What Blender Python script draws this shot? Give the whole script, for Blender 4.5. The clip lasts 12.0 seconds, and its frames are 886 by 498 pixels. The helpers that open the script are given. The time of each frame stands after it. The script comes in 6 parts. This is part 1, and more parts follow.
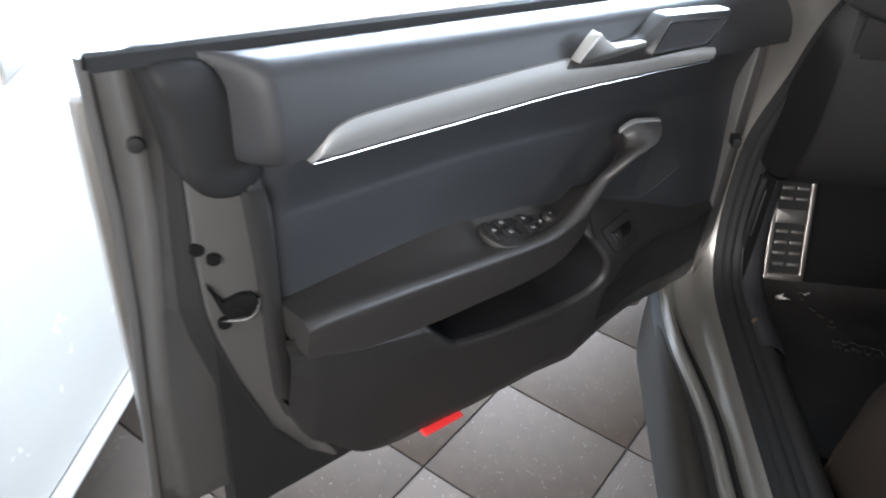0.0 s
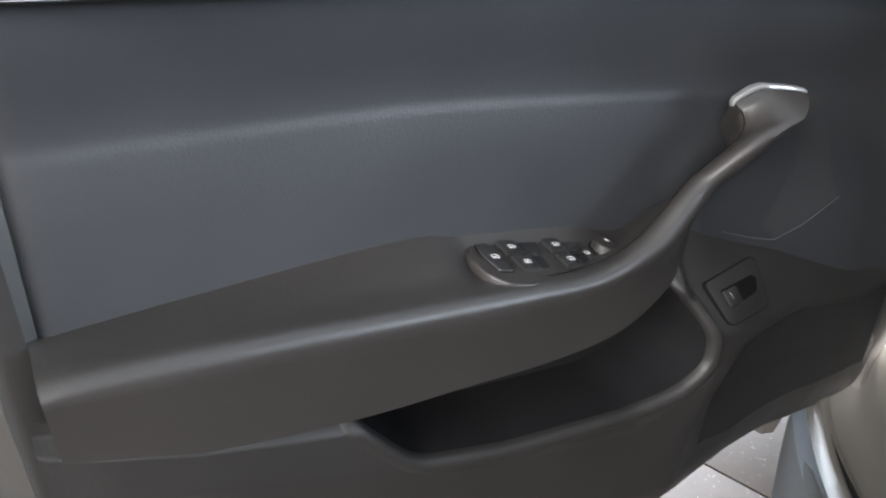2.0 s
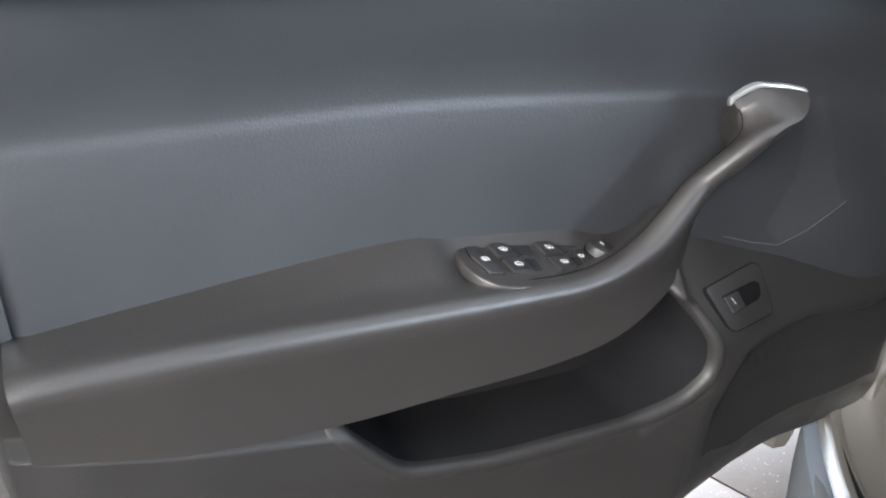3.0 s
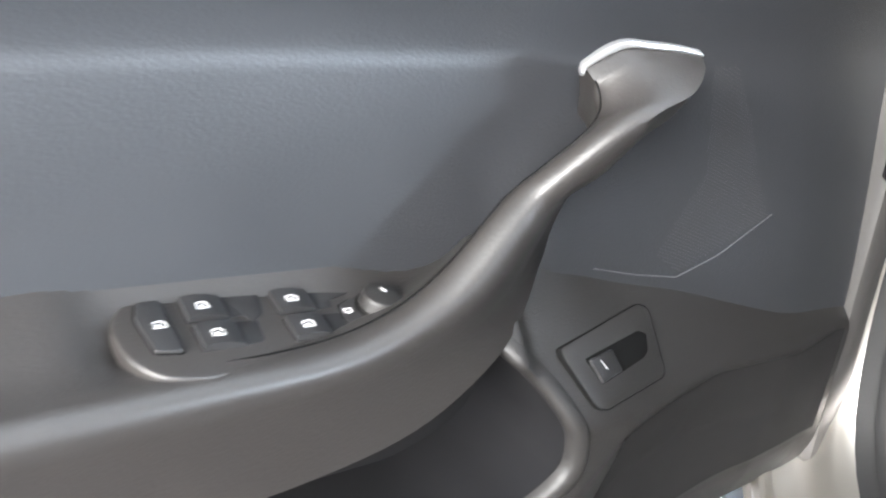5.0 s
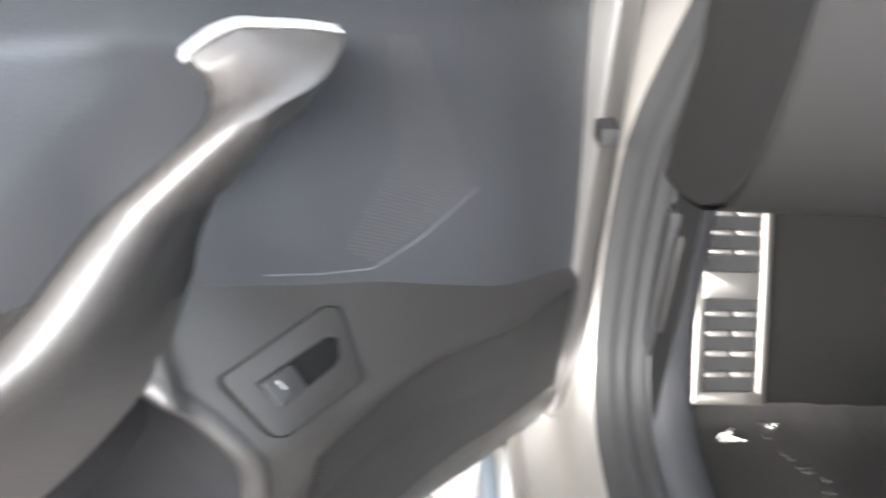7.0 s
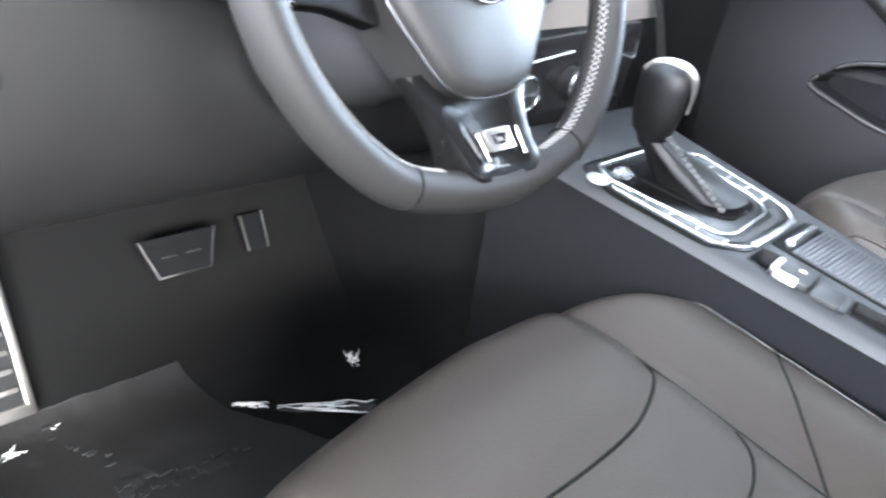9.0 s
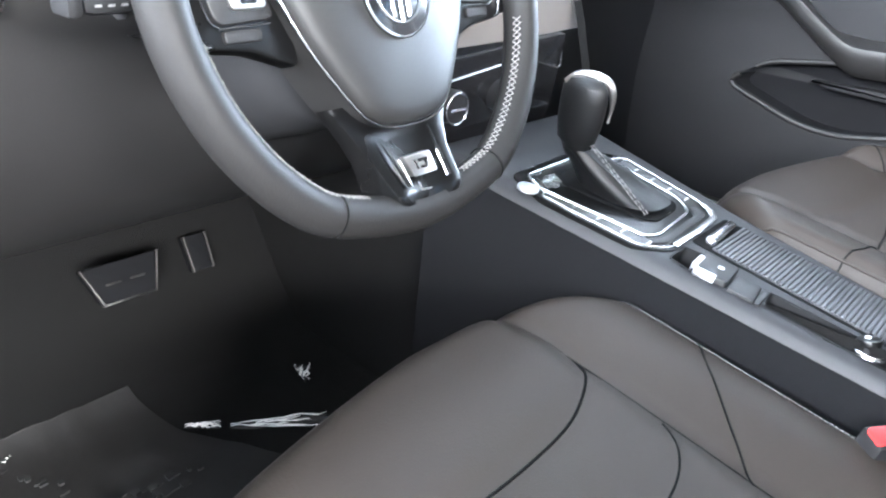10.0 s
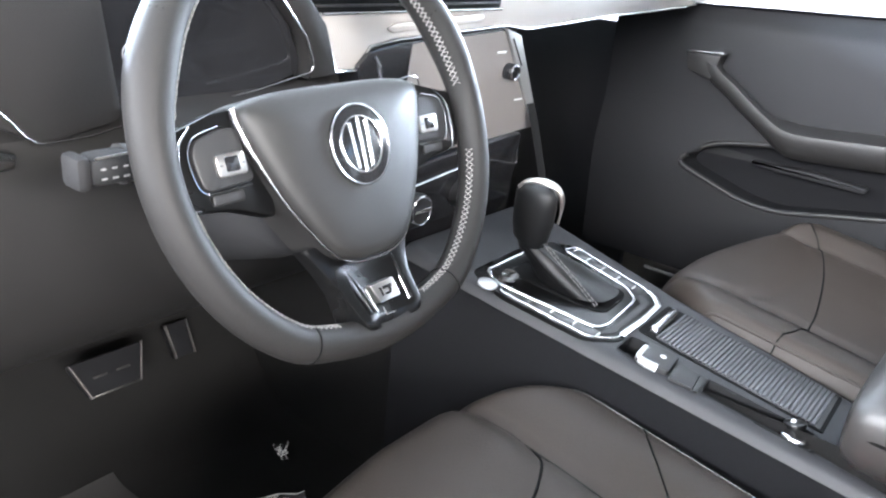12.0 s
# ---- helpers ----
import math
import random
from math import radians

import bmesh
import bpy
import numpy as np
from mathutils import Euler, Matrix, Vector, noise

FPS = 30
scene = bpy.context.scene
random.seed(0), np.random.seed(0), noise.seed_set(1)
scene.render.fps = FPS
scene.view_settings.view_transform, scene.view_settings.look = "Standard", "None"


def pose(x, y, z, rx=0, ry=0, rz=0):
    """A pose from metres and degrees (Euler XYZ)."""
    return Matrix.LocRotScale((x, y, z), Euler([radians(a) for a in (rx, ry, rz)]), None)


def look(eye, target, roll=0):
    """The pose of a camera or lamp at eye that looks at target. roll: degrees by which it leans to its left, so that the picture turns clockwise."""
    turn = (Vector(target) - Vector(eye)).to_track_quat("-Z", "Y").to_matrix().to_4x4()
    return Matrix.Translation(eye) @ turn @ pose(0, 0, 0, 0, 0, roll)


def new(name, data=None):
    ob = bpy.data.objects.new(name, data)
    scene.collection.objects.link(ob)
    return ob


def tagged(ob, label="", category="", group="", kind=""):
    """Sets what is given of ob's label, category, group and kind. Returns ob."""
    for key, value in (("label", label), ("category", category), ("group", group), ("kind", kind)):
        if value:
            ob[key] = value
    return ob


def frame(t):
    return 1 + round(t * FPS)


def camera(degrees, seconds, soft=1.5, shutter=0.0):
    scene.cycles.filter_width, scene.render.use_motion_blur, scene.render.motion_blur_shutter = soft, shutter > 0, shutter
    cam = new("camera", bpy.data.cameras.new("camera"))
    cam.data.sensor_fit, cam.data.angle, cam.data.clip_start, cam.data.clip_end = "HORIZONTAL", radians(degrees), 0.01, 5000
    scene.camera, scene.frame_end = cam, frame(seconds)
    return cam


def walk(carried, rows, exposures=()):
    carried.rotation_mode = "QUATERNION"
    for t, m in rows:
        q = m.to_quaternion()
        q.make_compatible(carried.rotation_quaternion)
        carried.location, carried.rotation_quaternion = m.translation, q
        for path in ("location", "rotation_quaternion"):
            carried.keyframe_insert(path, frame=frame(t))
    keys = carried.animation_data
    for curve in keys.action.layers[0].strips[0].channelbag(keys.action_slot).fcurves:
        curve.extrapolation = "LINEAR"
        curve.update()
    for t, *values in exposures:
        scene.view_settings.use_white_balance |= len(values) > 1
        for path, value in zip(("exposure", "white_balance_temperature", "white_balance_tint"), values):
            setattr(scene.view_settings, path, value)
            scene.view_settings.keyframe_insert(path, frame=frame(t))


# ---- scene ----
cam = camera(59.0, 12.0, soft=2.1, shutter=0.5)
PATH = [
    (0, (-1.257, -0.921, 1.354), (-1.352, 0.719, 0.213), 4.1),
    (0.5, (-1.24, -0.771, 1.254), (-1.328, 0.882, 0.131), 4.5),
    (1, (-1.216, -0.66, 1.162), (-1.302, 1.01, 0.065), 4.5),
    (1.5, (-1.171, -0.58, 1.087), (-1.47, 1.163, 0.153), 3.0),
    (2, (-1.144, -0.535, 1.02), (-1.585, 1.209, 0.147), 0.9),
    (2.5, (-1.131, -0.526, 1.019), (-1.616, 1.213, 0.16), 0.4),
    (4.3, (-1.068, -0.416, 0.945), (-1.537, 1.369, 0.177), -0.3),
    (4.5, (-1.05, -0.369, 0.952), (-1.539, 1.383, 0.119), 0.4),
    (5, (-1.045, -0.26, 0.933), (-1.438, 1.506, 0.081), 1.4),
    (5.5, (-1.044, -0.209, 0.922), (-1.382, 1.558, 0.047), 1.0),
    (6, (-1.05, -0.19, 0.919), (-1.356, 1.573, 0.027), 0.7),
    (6.5, (-1.027, -0.179, 0.921), (-1.251, 1.587, 0.01), 1.2),
    (7, (-0.961, -0.174, 0.941), (-0.887, 1.575, -0.026), 3.4),
    (7.3, (-0.922, -0.179, 0.947), (-0.633, 1.544, -0.028), 4.0),
    (7.5, (-0.895, -0.191, 0.963), (-0.452, 1.492, -0.023), 4.8),
    (7.7, (-0.862, -0.211, 0.969), (-0.273, 1.437, 0.000), 5.2),
    (9.3, (-0.768, -0.356, 1.030), (0.592, 0.828, 0.164), 6.4),
    (9.5, (-0.771, -0.361, 1.033), (0.598, 0.813, 0.168), 5.9),
    (10, (-0.772, -0.369, 1.050), (0.618, 0.785, 0.191), 5.5),
    (10.5, (-0.773, -0.379, 1.076), (0.633, 0.770, 0.238), 5.3),
    (11, (-0.786, -0.389, 1.105), (0.638, 0.757, 0.294), 5.1),
    (11.5, (-0.799, -0.396, 1.125), (0.642, 0.748, 0.340), 4.9),
    (12, (-0.806, -0.406, 1.142), (0.653, 0.739, 0.394), 4.9),
]
EXPOSURES = [(0.0, 1.8, 5950, 10), (0.5, 2.0, 5800, 9), (1.5, 2.25, 6050, 10), (2.7, 2.8, 5950, 10), (5.0, 3.8, 5950, 9), (6.2, 3.92, 6100, 10), (7.5, 4.75, 5800, 9), (8.4, 4.4, 5700, 9), (9.5, 4.35, 5600, 8), (10.8, 3.6, 5750, 9), (12.0, 3.62, 5900, 10)]
walk(cam, [(t, look(e, g, r)) for t, e, g, r in PATH], EXPOSURES)

# ---- light ----
world = bpy.data.worlds.new("sky")
scene.world = world
world.use_nodes = True
wn = world.node_tree
sky = wn.nodes.new("ShaderNodeTexSky")
sky.sky_type, sky.sun_disc, sky.sun_elevation, sky.sun_rotation = "NISHITA", False, radians(42), radians(-25)
wn.links.new(sky.outputs[0], wn.nodes["Background"].inputs[0])
wn.nodes["Background"].inputs[1].default_value = 0.12


def window_light(name, m, sx, sy, watts, color):
    lamp = bpy.data.lights.new(name, "AREA")
    lamp.shape, lamp.size, lamp.size_y, lamp.energy, lamp.color = "RECTANGLE", sx, sy, watts, color
    ob = new(name, lamp)
    ob.matrix_world = m
    return ob


# daylight standing in the glazed front and west side of the hall
window_light("daylight_front", look((-1.3, 6.85, 2.4), (-1.1, 0.0, 0.8)), 6.4, 2.4, 2750, (0.78, 0.89, 1.0))
window_light("daylight_side", look((-6.85, 0.5, 2.95), (-0.6, 0.2, 0.6)), 8.0, 1.4, 380, (1.0, 0.945, 0.89))
# right and back fill added to brighten the trim; no source known there
window_light("fill_right", look((6.85, 0.6, 2.3), (-0.8, 0.2, 0.8)), 7.0, 1.0, 500, (0.84, 0.92, 1.0))
window_light("fill_back", look((-2.6, -6.85, 3.35), (-1.0, 0.1, 0.7)), 7.0, 0.9, 380, (1.0, 0.91, 0.80))


# ---- materials ----
def surf(name, color, rough, metal=0.0, var=0.12, vscale=9.0, grain=500.0, bump=0.12, rvar=0.08, coat=0.0, spec=0.5, dist=0.0006):
    m = bpy.data.materials.new(name)
    m.use_nodes = True
    nt = m.node_tree
    b = nt.nodes["Principled BSDF"]
    tc = nt.nodes.new("ShaderNodeTexCoord")
    n1 = nt.nodes.new("ShaderNodeTexNoise")
    n1.inputs["Scale"].default_value, n1.inputs["Detail"].default_value = vscale, 5
    n2 = nt.nodes.new("ShaderNodeTexNoise")
    n2.inputs["Scale"].default_value, n2.inputs["Detail"].default_value = grain, 3
    for n in (n1, n2):
        nt.links.new(tc.outputs["Object"], n.inputs["Vector"])
    ramp = nt.nodes.new("ShaderNodeMapRange")
    ramp.inputs["To Min"].default_value, ramp.inputs["To Max"].default_value = 1 - var, 1 + var
    nt.links.new(n1.outputs["Fac"], ramp.inputs["Value"])
    mul = nt.nodes.new("ShaderNodeVectorMath")
    mul.operation = "SCALE"
    mul.inputs[0].default_value = color
    nt.links.new(ramp.outputs[0], mul.inputs["Scale"])
    nt.links.new(mul.outputs[0], b.inputs["Base Color"])
    rr = nt.nodes.new("ShaderNodeMapRange")
    rr.inputs["To Min"].default_value, rr.inputs["To Max"].default_value = max(0.02, rough - rvar), min(1, rough + rvar)
    nt.links.new(n1.outputs["Fac"], rr.inputs["Value"])
    nt.links.new(rr.outputs[0], b.inputs["Roughness"])
    b.inputs["Metallic"].default_value = metal
    b.inputs["Coat Weight"].default_value = coat
    b.inputs["Specular IOR Level"].default_value = spec
    bp = nt.nodes.new("ShaderNodeBump")
    bp.inputs["Strength"].default_value, bp.inputs["Distance"].default_value = bump, dist
    nt.links.new(n2.outputs["Fac"], bp.inputs["Height"])
    nt.links.new(bp.outputs[0], b.inputs["Normal"])
    return m


edge_highlight = surf("edge_highlight_plastic", (0.062, 0.064, 0.068), 0.5, grain=900, bump=0.35)
dash_black = surf("dash_soft_plastic", (0.0100, 0.0094, 0.0091), 0.58, spec=0.25, grain=900, bump=0.35)
pit_black = surf("dull_black_trim", (0.0105, 0.0104, 0.0110), 0.72, spec=0.2, grain=700, bump=0.4)
airbag_black = surf("airbag_plastic", (0.0120, 0.0115, 0.0112), 0.5, spec=0.28, grain=900, bump=0.3)
hard_black = surf("hard_grained_plastic", (0.0135, 0.0128, 0.0124), 0.47, spec=0.35, grain=700, bump=0.45)
leather = surf("black_leather", (0.0185, 0.0168, 0.0157), 0.44, grain=480, bump=0.32, vscale=6)
insert_mat = surf("door_insert_vinyl", (0.0172, 0.0182, 0.0204), 0.48, grain=600, bump=0.4)
spoke_black = surf("satin_black_trim", (0.0032, 0.0032, 0.0033), 0.28, var=0.05, bump=0.03, spec=0.22, rvar=0.04)
plate_steel = surf("footrest_steel", (0.34, 0.32, 0.295), 0.42, 1.0, var=0.15, grain=260, bump=0.25)
gloss_black = surf("piano_black", (0.010, 0.010, 0.011), 0.16, var=0.05, bump=0.02, coat=0.15, spec=0.3, rvar=0.04)
console_black = surf("console_soft_plastic", (0.0195, 0.0196, 0.0212), 0.55, spec=0.3, grain=900, bump=0.35)
pale_decor = surf("pale_ribbed_decor", (0.40, 0.375, 0.345), 0.4, 0.35, var=0.04, bump=0.08)
boot_leather = surf("black_boot_leather", (0.0058, 0.0057, 0.0059), 0.45, spec=0.35, grain=420, bump=0.5, vscale=6)
matte_black = surf("matte_black_surface", (0.0065, 0.0065, 0.0072), 0.95, grain=1500, bump=0.6, spec=0.1)
seat_leather = surf("dark_brown_leather", (0.0228, 0.0176, 0.0141), 0.55, spec=0.25, grain=420, bump=0.5, vscale=6)
wheel_leather = surf("smooth_black_leather", (0.0110, 0.0104, 0.0101), 0.58, spec=0.18, grain=500, bump=0.35, vscale=6)
key_grey = surf("dark_grey_key", (0.036, 0.036, 0.038), 0.35, bump=0.1)
button_mat = surf("button_plastic", (0.0145, 0.0142, 0.0146), 0.48, spec=0.35, bump=0.15)
rubber = surf("black_rubber_seal", (0.0095, 0.0094, 0.0096), 0.66, spec=0.26, grain=300, bump=0.3)
carpet = surf("dark_carpet", (0.0052, 0.0049, 0.0047), 0.95, spec=0.2, grain=1500, bump=1.0, var=0.3, vscale=30, dist=0.002)
satin_metal = surf("satin_aluminium", (0.6, 0.6, 0.6), 0.42, 0.9, var=0.03, bump=0.05)
pedal_steel = surf("dull_pedal_steel", (0.075, 0.072, 0.068), 0.45, 1.0, var=0.3, vscale=60, grain=300, bump=0.25)
dark_steel = surf("worn_dark_steel", (0.2, 0.19, 0.18), 0.4, 1.0, var=0.15, grain=300, bump=0.2)
chrome = surf("satin_chrome", (0.62, 0.62, 0.63), 0.2, 1.0, var=0.03, bump=0.03, rvar=0.05)
steel = surf("brushed_steel", (0.55, 0.53, 0.5), 0.3, 1.0, var=0.08, grain=300, bump=0.15)
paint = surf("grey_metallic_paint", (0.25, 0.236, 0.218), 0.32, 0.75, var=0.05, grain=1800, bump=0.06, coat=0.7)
# the grey paint in a darker tone, for the door's inner metal
paint_inner = surf("darker_grey_paint", (0.085, 0.082, 0.079), 0.4, 0.6, var=0.06, grain=1500, bump=0.06, coat=0.25)
dull_rail = surf("dull_grey_rail_paint", (0.022, 0.0195, 0.0172), 0.85, spec=0.06, var=0.2, vscale=14, grain=400, bump=0.2)
white_paint = surf("white_car_paint", (0.27, 0.255, 0.235), 0.25, 0.0, var=0.02, bump=0.03, coat=0.6)
white_ink = surf("white_print", (0.45, 0.45, 0.45), 0.5, bump=0.0, var=0.02)
grey_ink = surf("grey_print", (0.14, 0.14, 0.14), 0.6, bump=0.0, var=0.02)
red_plastic = surf("red_plastic", (0.6, 0.03, 0.03), 0.3, var=0.08, bump=0.05)
thread = surf("grey_thread", (0.15, 0.145, 0.14), 0.8, bump=0.2)
brass = surf("dull_brass", (0.5, 0.36, 0.2), 0.35, 1.0, var=0.1, bump=0.1)
# near-black that stands in for the shade inside openings without real depth
shade_black = surf("cavity_shade", (0.0026, 0.0026, 0.0026), 0.8, bump=0.1, spec=0.1)
wall_mat = surf("white_wall", (0.3, 0.295, 0.285), 0.8, var=0.03, bump=0.2, grain=60)
# the reflection on the display is put into its pale pinkish base colour
screen_mat = surf("display_glass_sheen", (0.15, 0.137, 0.13), 0.22, var=0.12, bump=0.0, coat=0.5, rvar=0.02)
seam_mat = surf("seam_shadow_gap", (0.003, 0.003, 0.003), 0.9, bump=0.1, spec=0.1)
# near-white colour carries the glints on the folds of clear film
film_glint = surf("film_glint", (0.85, 0.83, 0.79), 0.12, var=0.2, vscale=40, grain=60, bump=0.9, spec=0.8, dist=0.004)


dark_film = surf("thin_film_sheet", (0.05, 0.048, 0.046), 0.2, var=0.3, vscale=40, grain=60, bump=0.9, dist=0.004)


def add_waves(m, scale, direction, strength, dist):
    """A fine ribbed relief under the grain."""
    nt = m.node_tree
    b = nt.nodes["Principled BSDF"]
    old = b.inputs["Normal"].links[0].from_node
    tc = nt.nodes["Texture Coordinate"]
    mp = nt.nodes.new("ShaderNodeMapping")
    mp.inputs["Rotation"].default_value = direction
    nt.links.new(tc.outputs["Object"], mp.inputs["Vector"])
    wv = nt.nodes.new("ShaderNodeTexWave")
    wv.inputs["Scale"].default_value = scale
    nt.links.new(mp.outputs[0], wv.inputs["Vector"])
    bp = nt.nodes.new("ShaderNodeBump")
    bp.inputs["Strength"].default_value, bp.inputs["Distance"].default_value = strength, dist
    nt.links.new(wv.outputs["Fac"], bp.inputs["Height"])
    nt.links.new(old.outputs[0], bp.inputs["Normal"])
    nt.links.new(bp.outputs[0], b.inputs["Normal"])


silver_trim = surf("ribbed_aluminium_trim", (0.22, 0.216, 0.21), 0.46, 0.5, var=0.04, bump=0.08)
cloth_black = surf("ribbed_speaker_cloth", (0.0088, 0.0086, 0.0088), 0.75, spec=0.2, grain=800, bump=0.3)
add_waves(cloth_black, 190, (0, radians(-40), 0), 0.5, 0.0008)
add_waves(pale_decor, 130, (0, radians(35), 0), 0.3, 0.001)
add_waves(silver_trim, 130, (0, radians(35), 0), 0.26, 0.001)


def tile_material():
    m = surf("polished_grey_tile", (0.041, 0.0312, 0.0248), 0.8, spec=0.05, var=0.25, vscale=22, grain=160, bump=0.35, rvar=0.12)
    nt = m.node_tree
    b = nt.nodes["Principled BSDF"]
    base = b.inputs["Base Color"].links[0].from_node
    tc = nt.nodes["Texture Coordinate"]
    vo = nt.nodes.new("ShaderNodeTexVoronoi")
    vo.inputs["Scale"].default_value = 150
    nt.links.new(tc.outputs["Object"], vo.inputs["Vector"])
    cmp = nt.nodes.new("ShaderNodeMath")
    cmp.operation, cmp.inputs[1].default_value = "LESS_THAN", 0.13
    nt.links.new(vo.outputs["Distance"], cmp.inputs[0])
    sel = nt.nodes.new("ShaderNodeSeparateColor")
    nt.links.new(vo.outputs["Color"], sel.inputs[0])
    few = nt.nodes.new("ShaderNodeMath")
    few.operation, few.inputs[1].default_value = "GREATER_THAN", 0.72
    nt.links.new(sel.outputs[0], few.inputs[0])
    both = nt.nodes.new("ShaderNodeMath")
    both.operation = "MULTIPLY"
    nt.links.new(cmp.outputs[0], both.inputs[0])
    nt.links.new(few.outputs[0], both.inputs[1])
    mix = nt.nodes.new("ShaderNodeMix")
    mix.data_type = "RGBA"
    mix.inputs[7].default_value = (0.26, 0.23, 0.20, 1)
    nt.links.new(both.outputs[0], mix.inputs[0])
    oi = nt.nodes.new("ShaderNodeObjectInfo")
    mr = nt.nodes.new("ShaderNodeMapRange")
    mr.inputs["To Min"].default_value, mr.inputs["To Max"].default_value = 0.85, 1.15
    nt.links.new(oi.outputs["Random"], mr.inputs["Value"])
    sc = nt.nodes.new("ShaderNodeVectorMath")
    sc.operation = "SCALE"
    nt.links.new(base.outputs[0], sc.inputs[0])
    nt.links.new(mr.outputs[0], sc.inputs["Scale"])
    nt.links.new(sc.outputs[0], mix.inputs[6])
    nt.links.new(mix.outputs[2], b.inputs["Base Color"])
    return m


tile_mat = tile_material()
grout_mat = surf("dark_grout", (0.03, 0.028, 0.026), 0.9, grain=200, bump=0.4)


# ---- mesh helpers ----
def link(name, bm, mat, parent=None, label="", flat=False, angle=40.0):
    bmesh.ops.recalc_face_normals(bm, faces=bm.faces)
    me = bpy.data.meshes.new(name)
    lim = math.cos(radians(angle))
    if not flat:
        for f in bm.faces:
            f.smooth = True
        for e in bm.edges:
            if len(e.link_faces) == 2 and e.link_faces[0].normal.dot(e.link_faces[1].normal) < lim:
                e.smooth = False
    bm.to_mesh(me)
    bm.free()
    me.materials.append(mat)
    ob = new(name, me)
    if parent:
        ob.parent = parent
    if label:
        ob["label"] = label
    return ob


part = link


def thing(name, m, label, category, group="", kind=""):
    ob = new(name)
    ob.matrix_world = m
    return tagged(ob, label, category, group, kind)


# the fittings of the cabin are laid out at a smaller size and set in place at full size
CABIN = Matrix.Translation((0.0855, 0.0489, -0.1032)) @ Matrix.Scale(1.2213, 4)
FAR_SIDE = Matrix.Translation((-0.1115, -0.0553, 0.157)) @ Matrix.Scale(0.8605, 4) @ CABIN


def lerp(points, x):
    if x <= points[0][0]:
        return points[0][1]
    for (a, p), (b, q) in zip(points, points[1:]):
        if x <= b:
            k = (x - a) / (b - a) if b > a else 0
            return p + (q - p) * k
    return points[-1][1]


def smooth(points, x):
    """Catmull-Rom through (x, y) pairs sorted by x."""
    n = len(points)
    if x <= points[0][0]:
        return points[0][1]
    if x >= points[-1][0]:
        return points[-1][1]
    i = next(k for k in range(n - 1) if x <= points[k + 1][0])
    x0, x1 = points[i][0], points[i + 1][0]
    t = (x - x0) / (x1 - x0)
    p1, p2 = points[i][1], points[i + 1][1]
    m1 = (p2 - points[i - 1][1]) / (x1 - points[i - 1][0]) if i > 0 else (p2 - p1) / (x1 - x0)
    m2 = (points[i + 2][1] - p1) / (points[i + 2][0] - x0) if i + 2 < n else (p2 - p1) / (x1 - x0)
    h = x1 - x0
    return (2 * t**3 - 3 * t**2 + 1) * p1 + (t**3 - 2 * t**2 + t) * h * m1 + (-2 * t**3 + 3 * t**2) * p2 + (t**3 - t**2) * h * m2


def spline(points, n):
    """n points along a Catmull-Rom curve through the given ones."""
    pts = [Vector(p) for p in points]
    d = [0.0]
    for a, b in zip(pts, pts[1:]):
        d.append(d[-1] + (b - a).length)
    dims = range(len(pts[0]))
    out = []
    for i in range(n):
        s = d[-1] * i / (n - 1)
        out.append(Vector([smooth([(d[k], pts[k][c]) for k in range(len(pts))], s) for c in dims]))
    return out


def ss(a, b, x):
    t = min(1.0, max(0.0, (x - a) / (b - a)))
    return t * t * (3 - 2 * t)


def grid(rows, close=False, bm=None):
    bm = bm or bmesh.new()
    vs = [[bm.verts.new(p) for p in r] for r in rows]
    for a, b in zip(vs, vs[1:]):
        n = len(a)
        for i in range(n if close else n - 1):
            j = (i + 1) % n
            quad = [a[i], a[j], b[j], b[i]]
            try:
                bm.faces.new(quad)
            except ValueError:
                pass
    return bm


def cap_ring(bm, ring_pts):
    vs = []
    for p in ring_pts:
        v = min(bm.verts, key=lambda q: (q.co - Vector(p)).length)
        vs.append(v)
    try:
        bm.faces.new(vs)
    except ValueError:
        pass


def tube(path, radius, seg=12, bm=None, ry=None, closed=False, up=(0, 0, 1)):
    """A round or oval tube along points; radius a number or one per point."""
    pts = [Vector(p) for p in path]
    n = len(pts)
    rows = []
    up = Vector(up)
    for i, p in enumerate(pts):
        a = pts[(i - 1) % n] if closed or i else p
        b = pts[(i + 1) % n] if closed or i < n - 1 else p
        t = (b - a).normalized()
        s = t.cross(up)
        s = s.normalized() if s.length > 1e-4 else t.orthogonal().normalized()
        u = s.cross(t)
        r = radius[i] if isinstance(radius, (list, tuple)) else radius
        r2 = (ry[i] if isinstance(ry, (list, tuple)) else ry) if ry else r
        rows.append([p + s * r * math.cos(2 * math.pi * k / seg) + u * r2 * math.sin(2 * math.pi * k / seg) for k in range(seg)])
    if closed:
        rows.append(rows[0])
    bm = grid(rows, True, bm)
    if closed:
        bmesh.ops.remove_doubles(bm, verts=bm.verts, dist=1e-6)
    else:
        cap_ring(bm, rows[0])
        cap_ring(bm, rows[-1])
    return bm


def rounded(poly, r, n=4):
    """A polygon with its corners rounded; r a number or one per corner."""
    out = []
    m = len(poly)
    for i in range(m):
        p, a, b = Vector(poly[i]), Vector(poly[i - 1]), Vector(poly[(i + 1) % m])
        rr = r[i] if isinstance(r, (list, tuple)) else r
        d1, d2 = (a - p), (b - p)
        k = min(rr, d1.length * 0.45, d2.length * 0.45)
        if k < 1e-5:
            out.append(p)
            continue
        q1, q2 = p + d1.normalized() * k, p + d2.normalized() * k
        for j in range(n + 1):
            t = j / n
            out.append((1 - t) ** 2 * q1 + 2 * t * (1 - t) * p + t * t * q2)
    return out


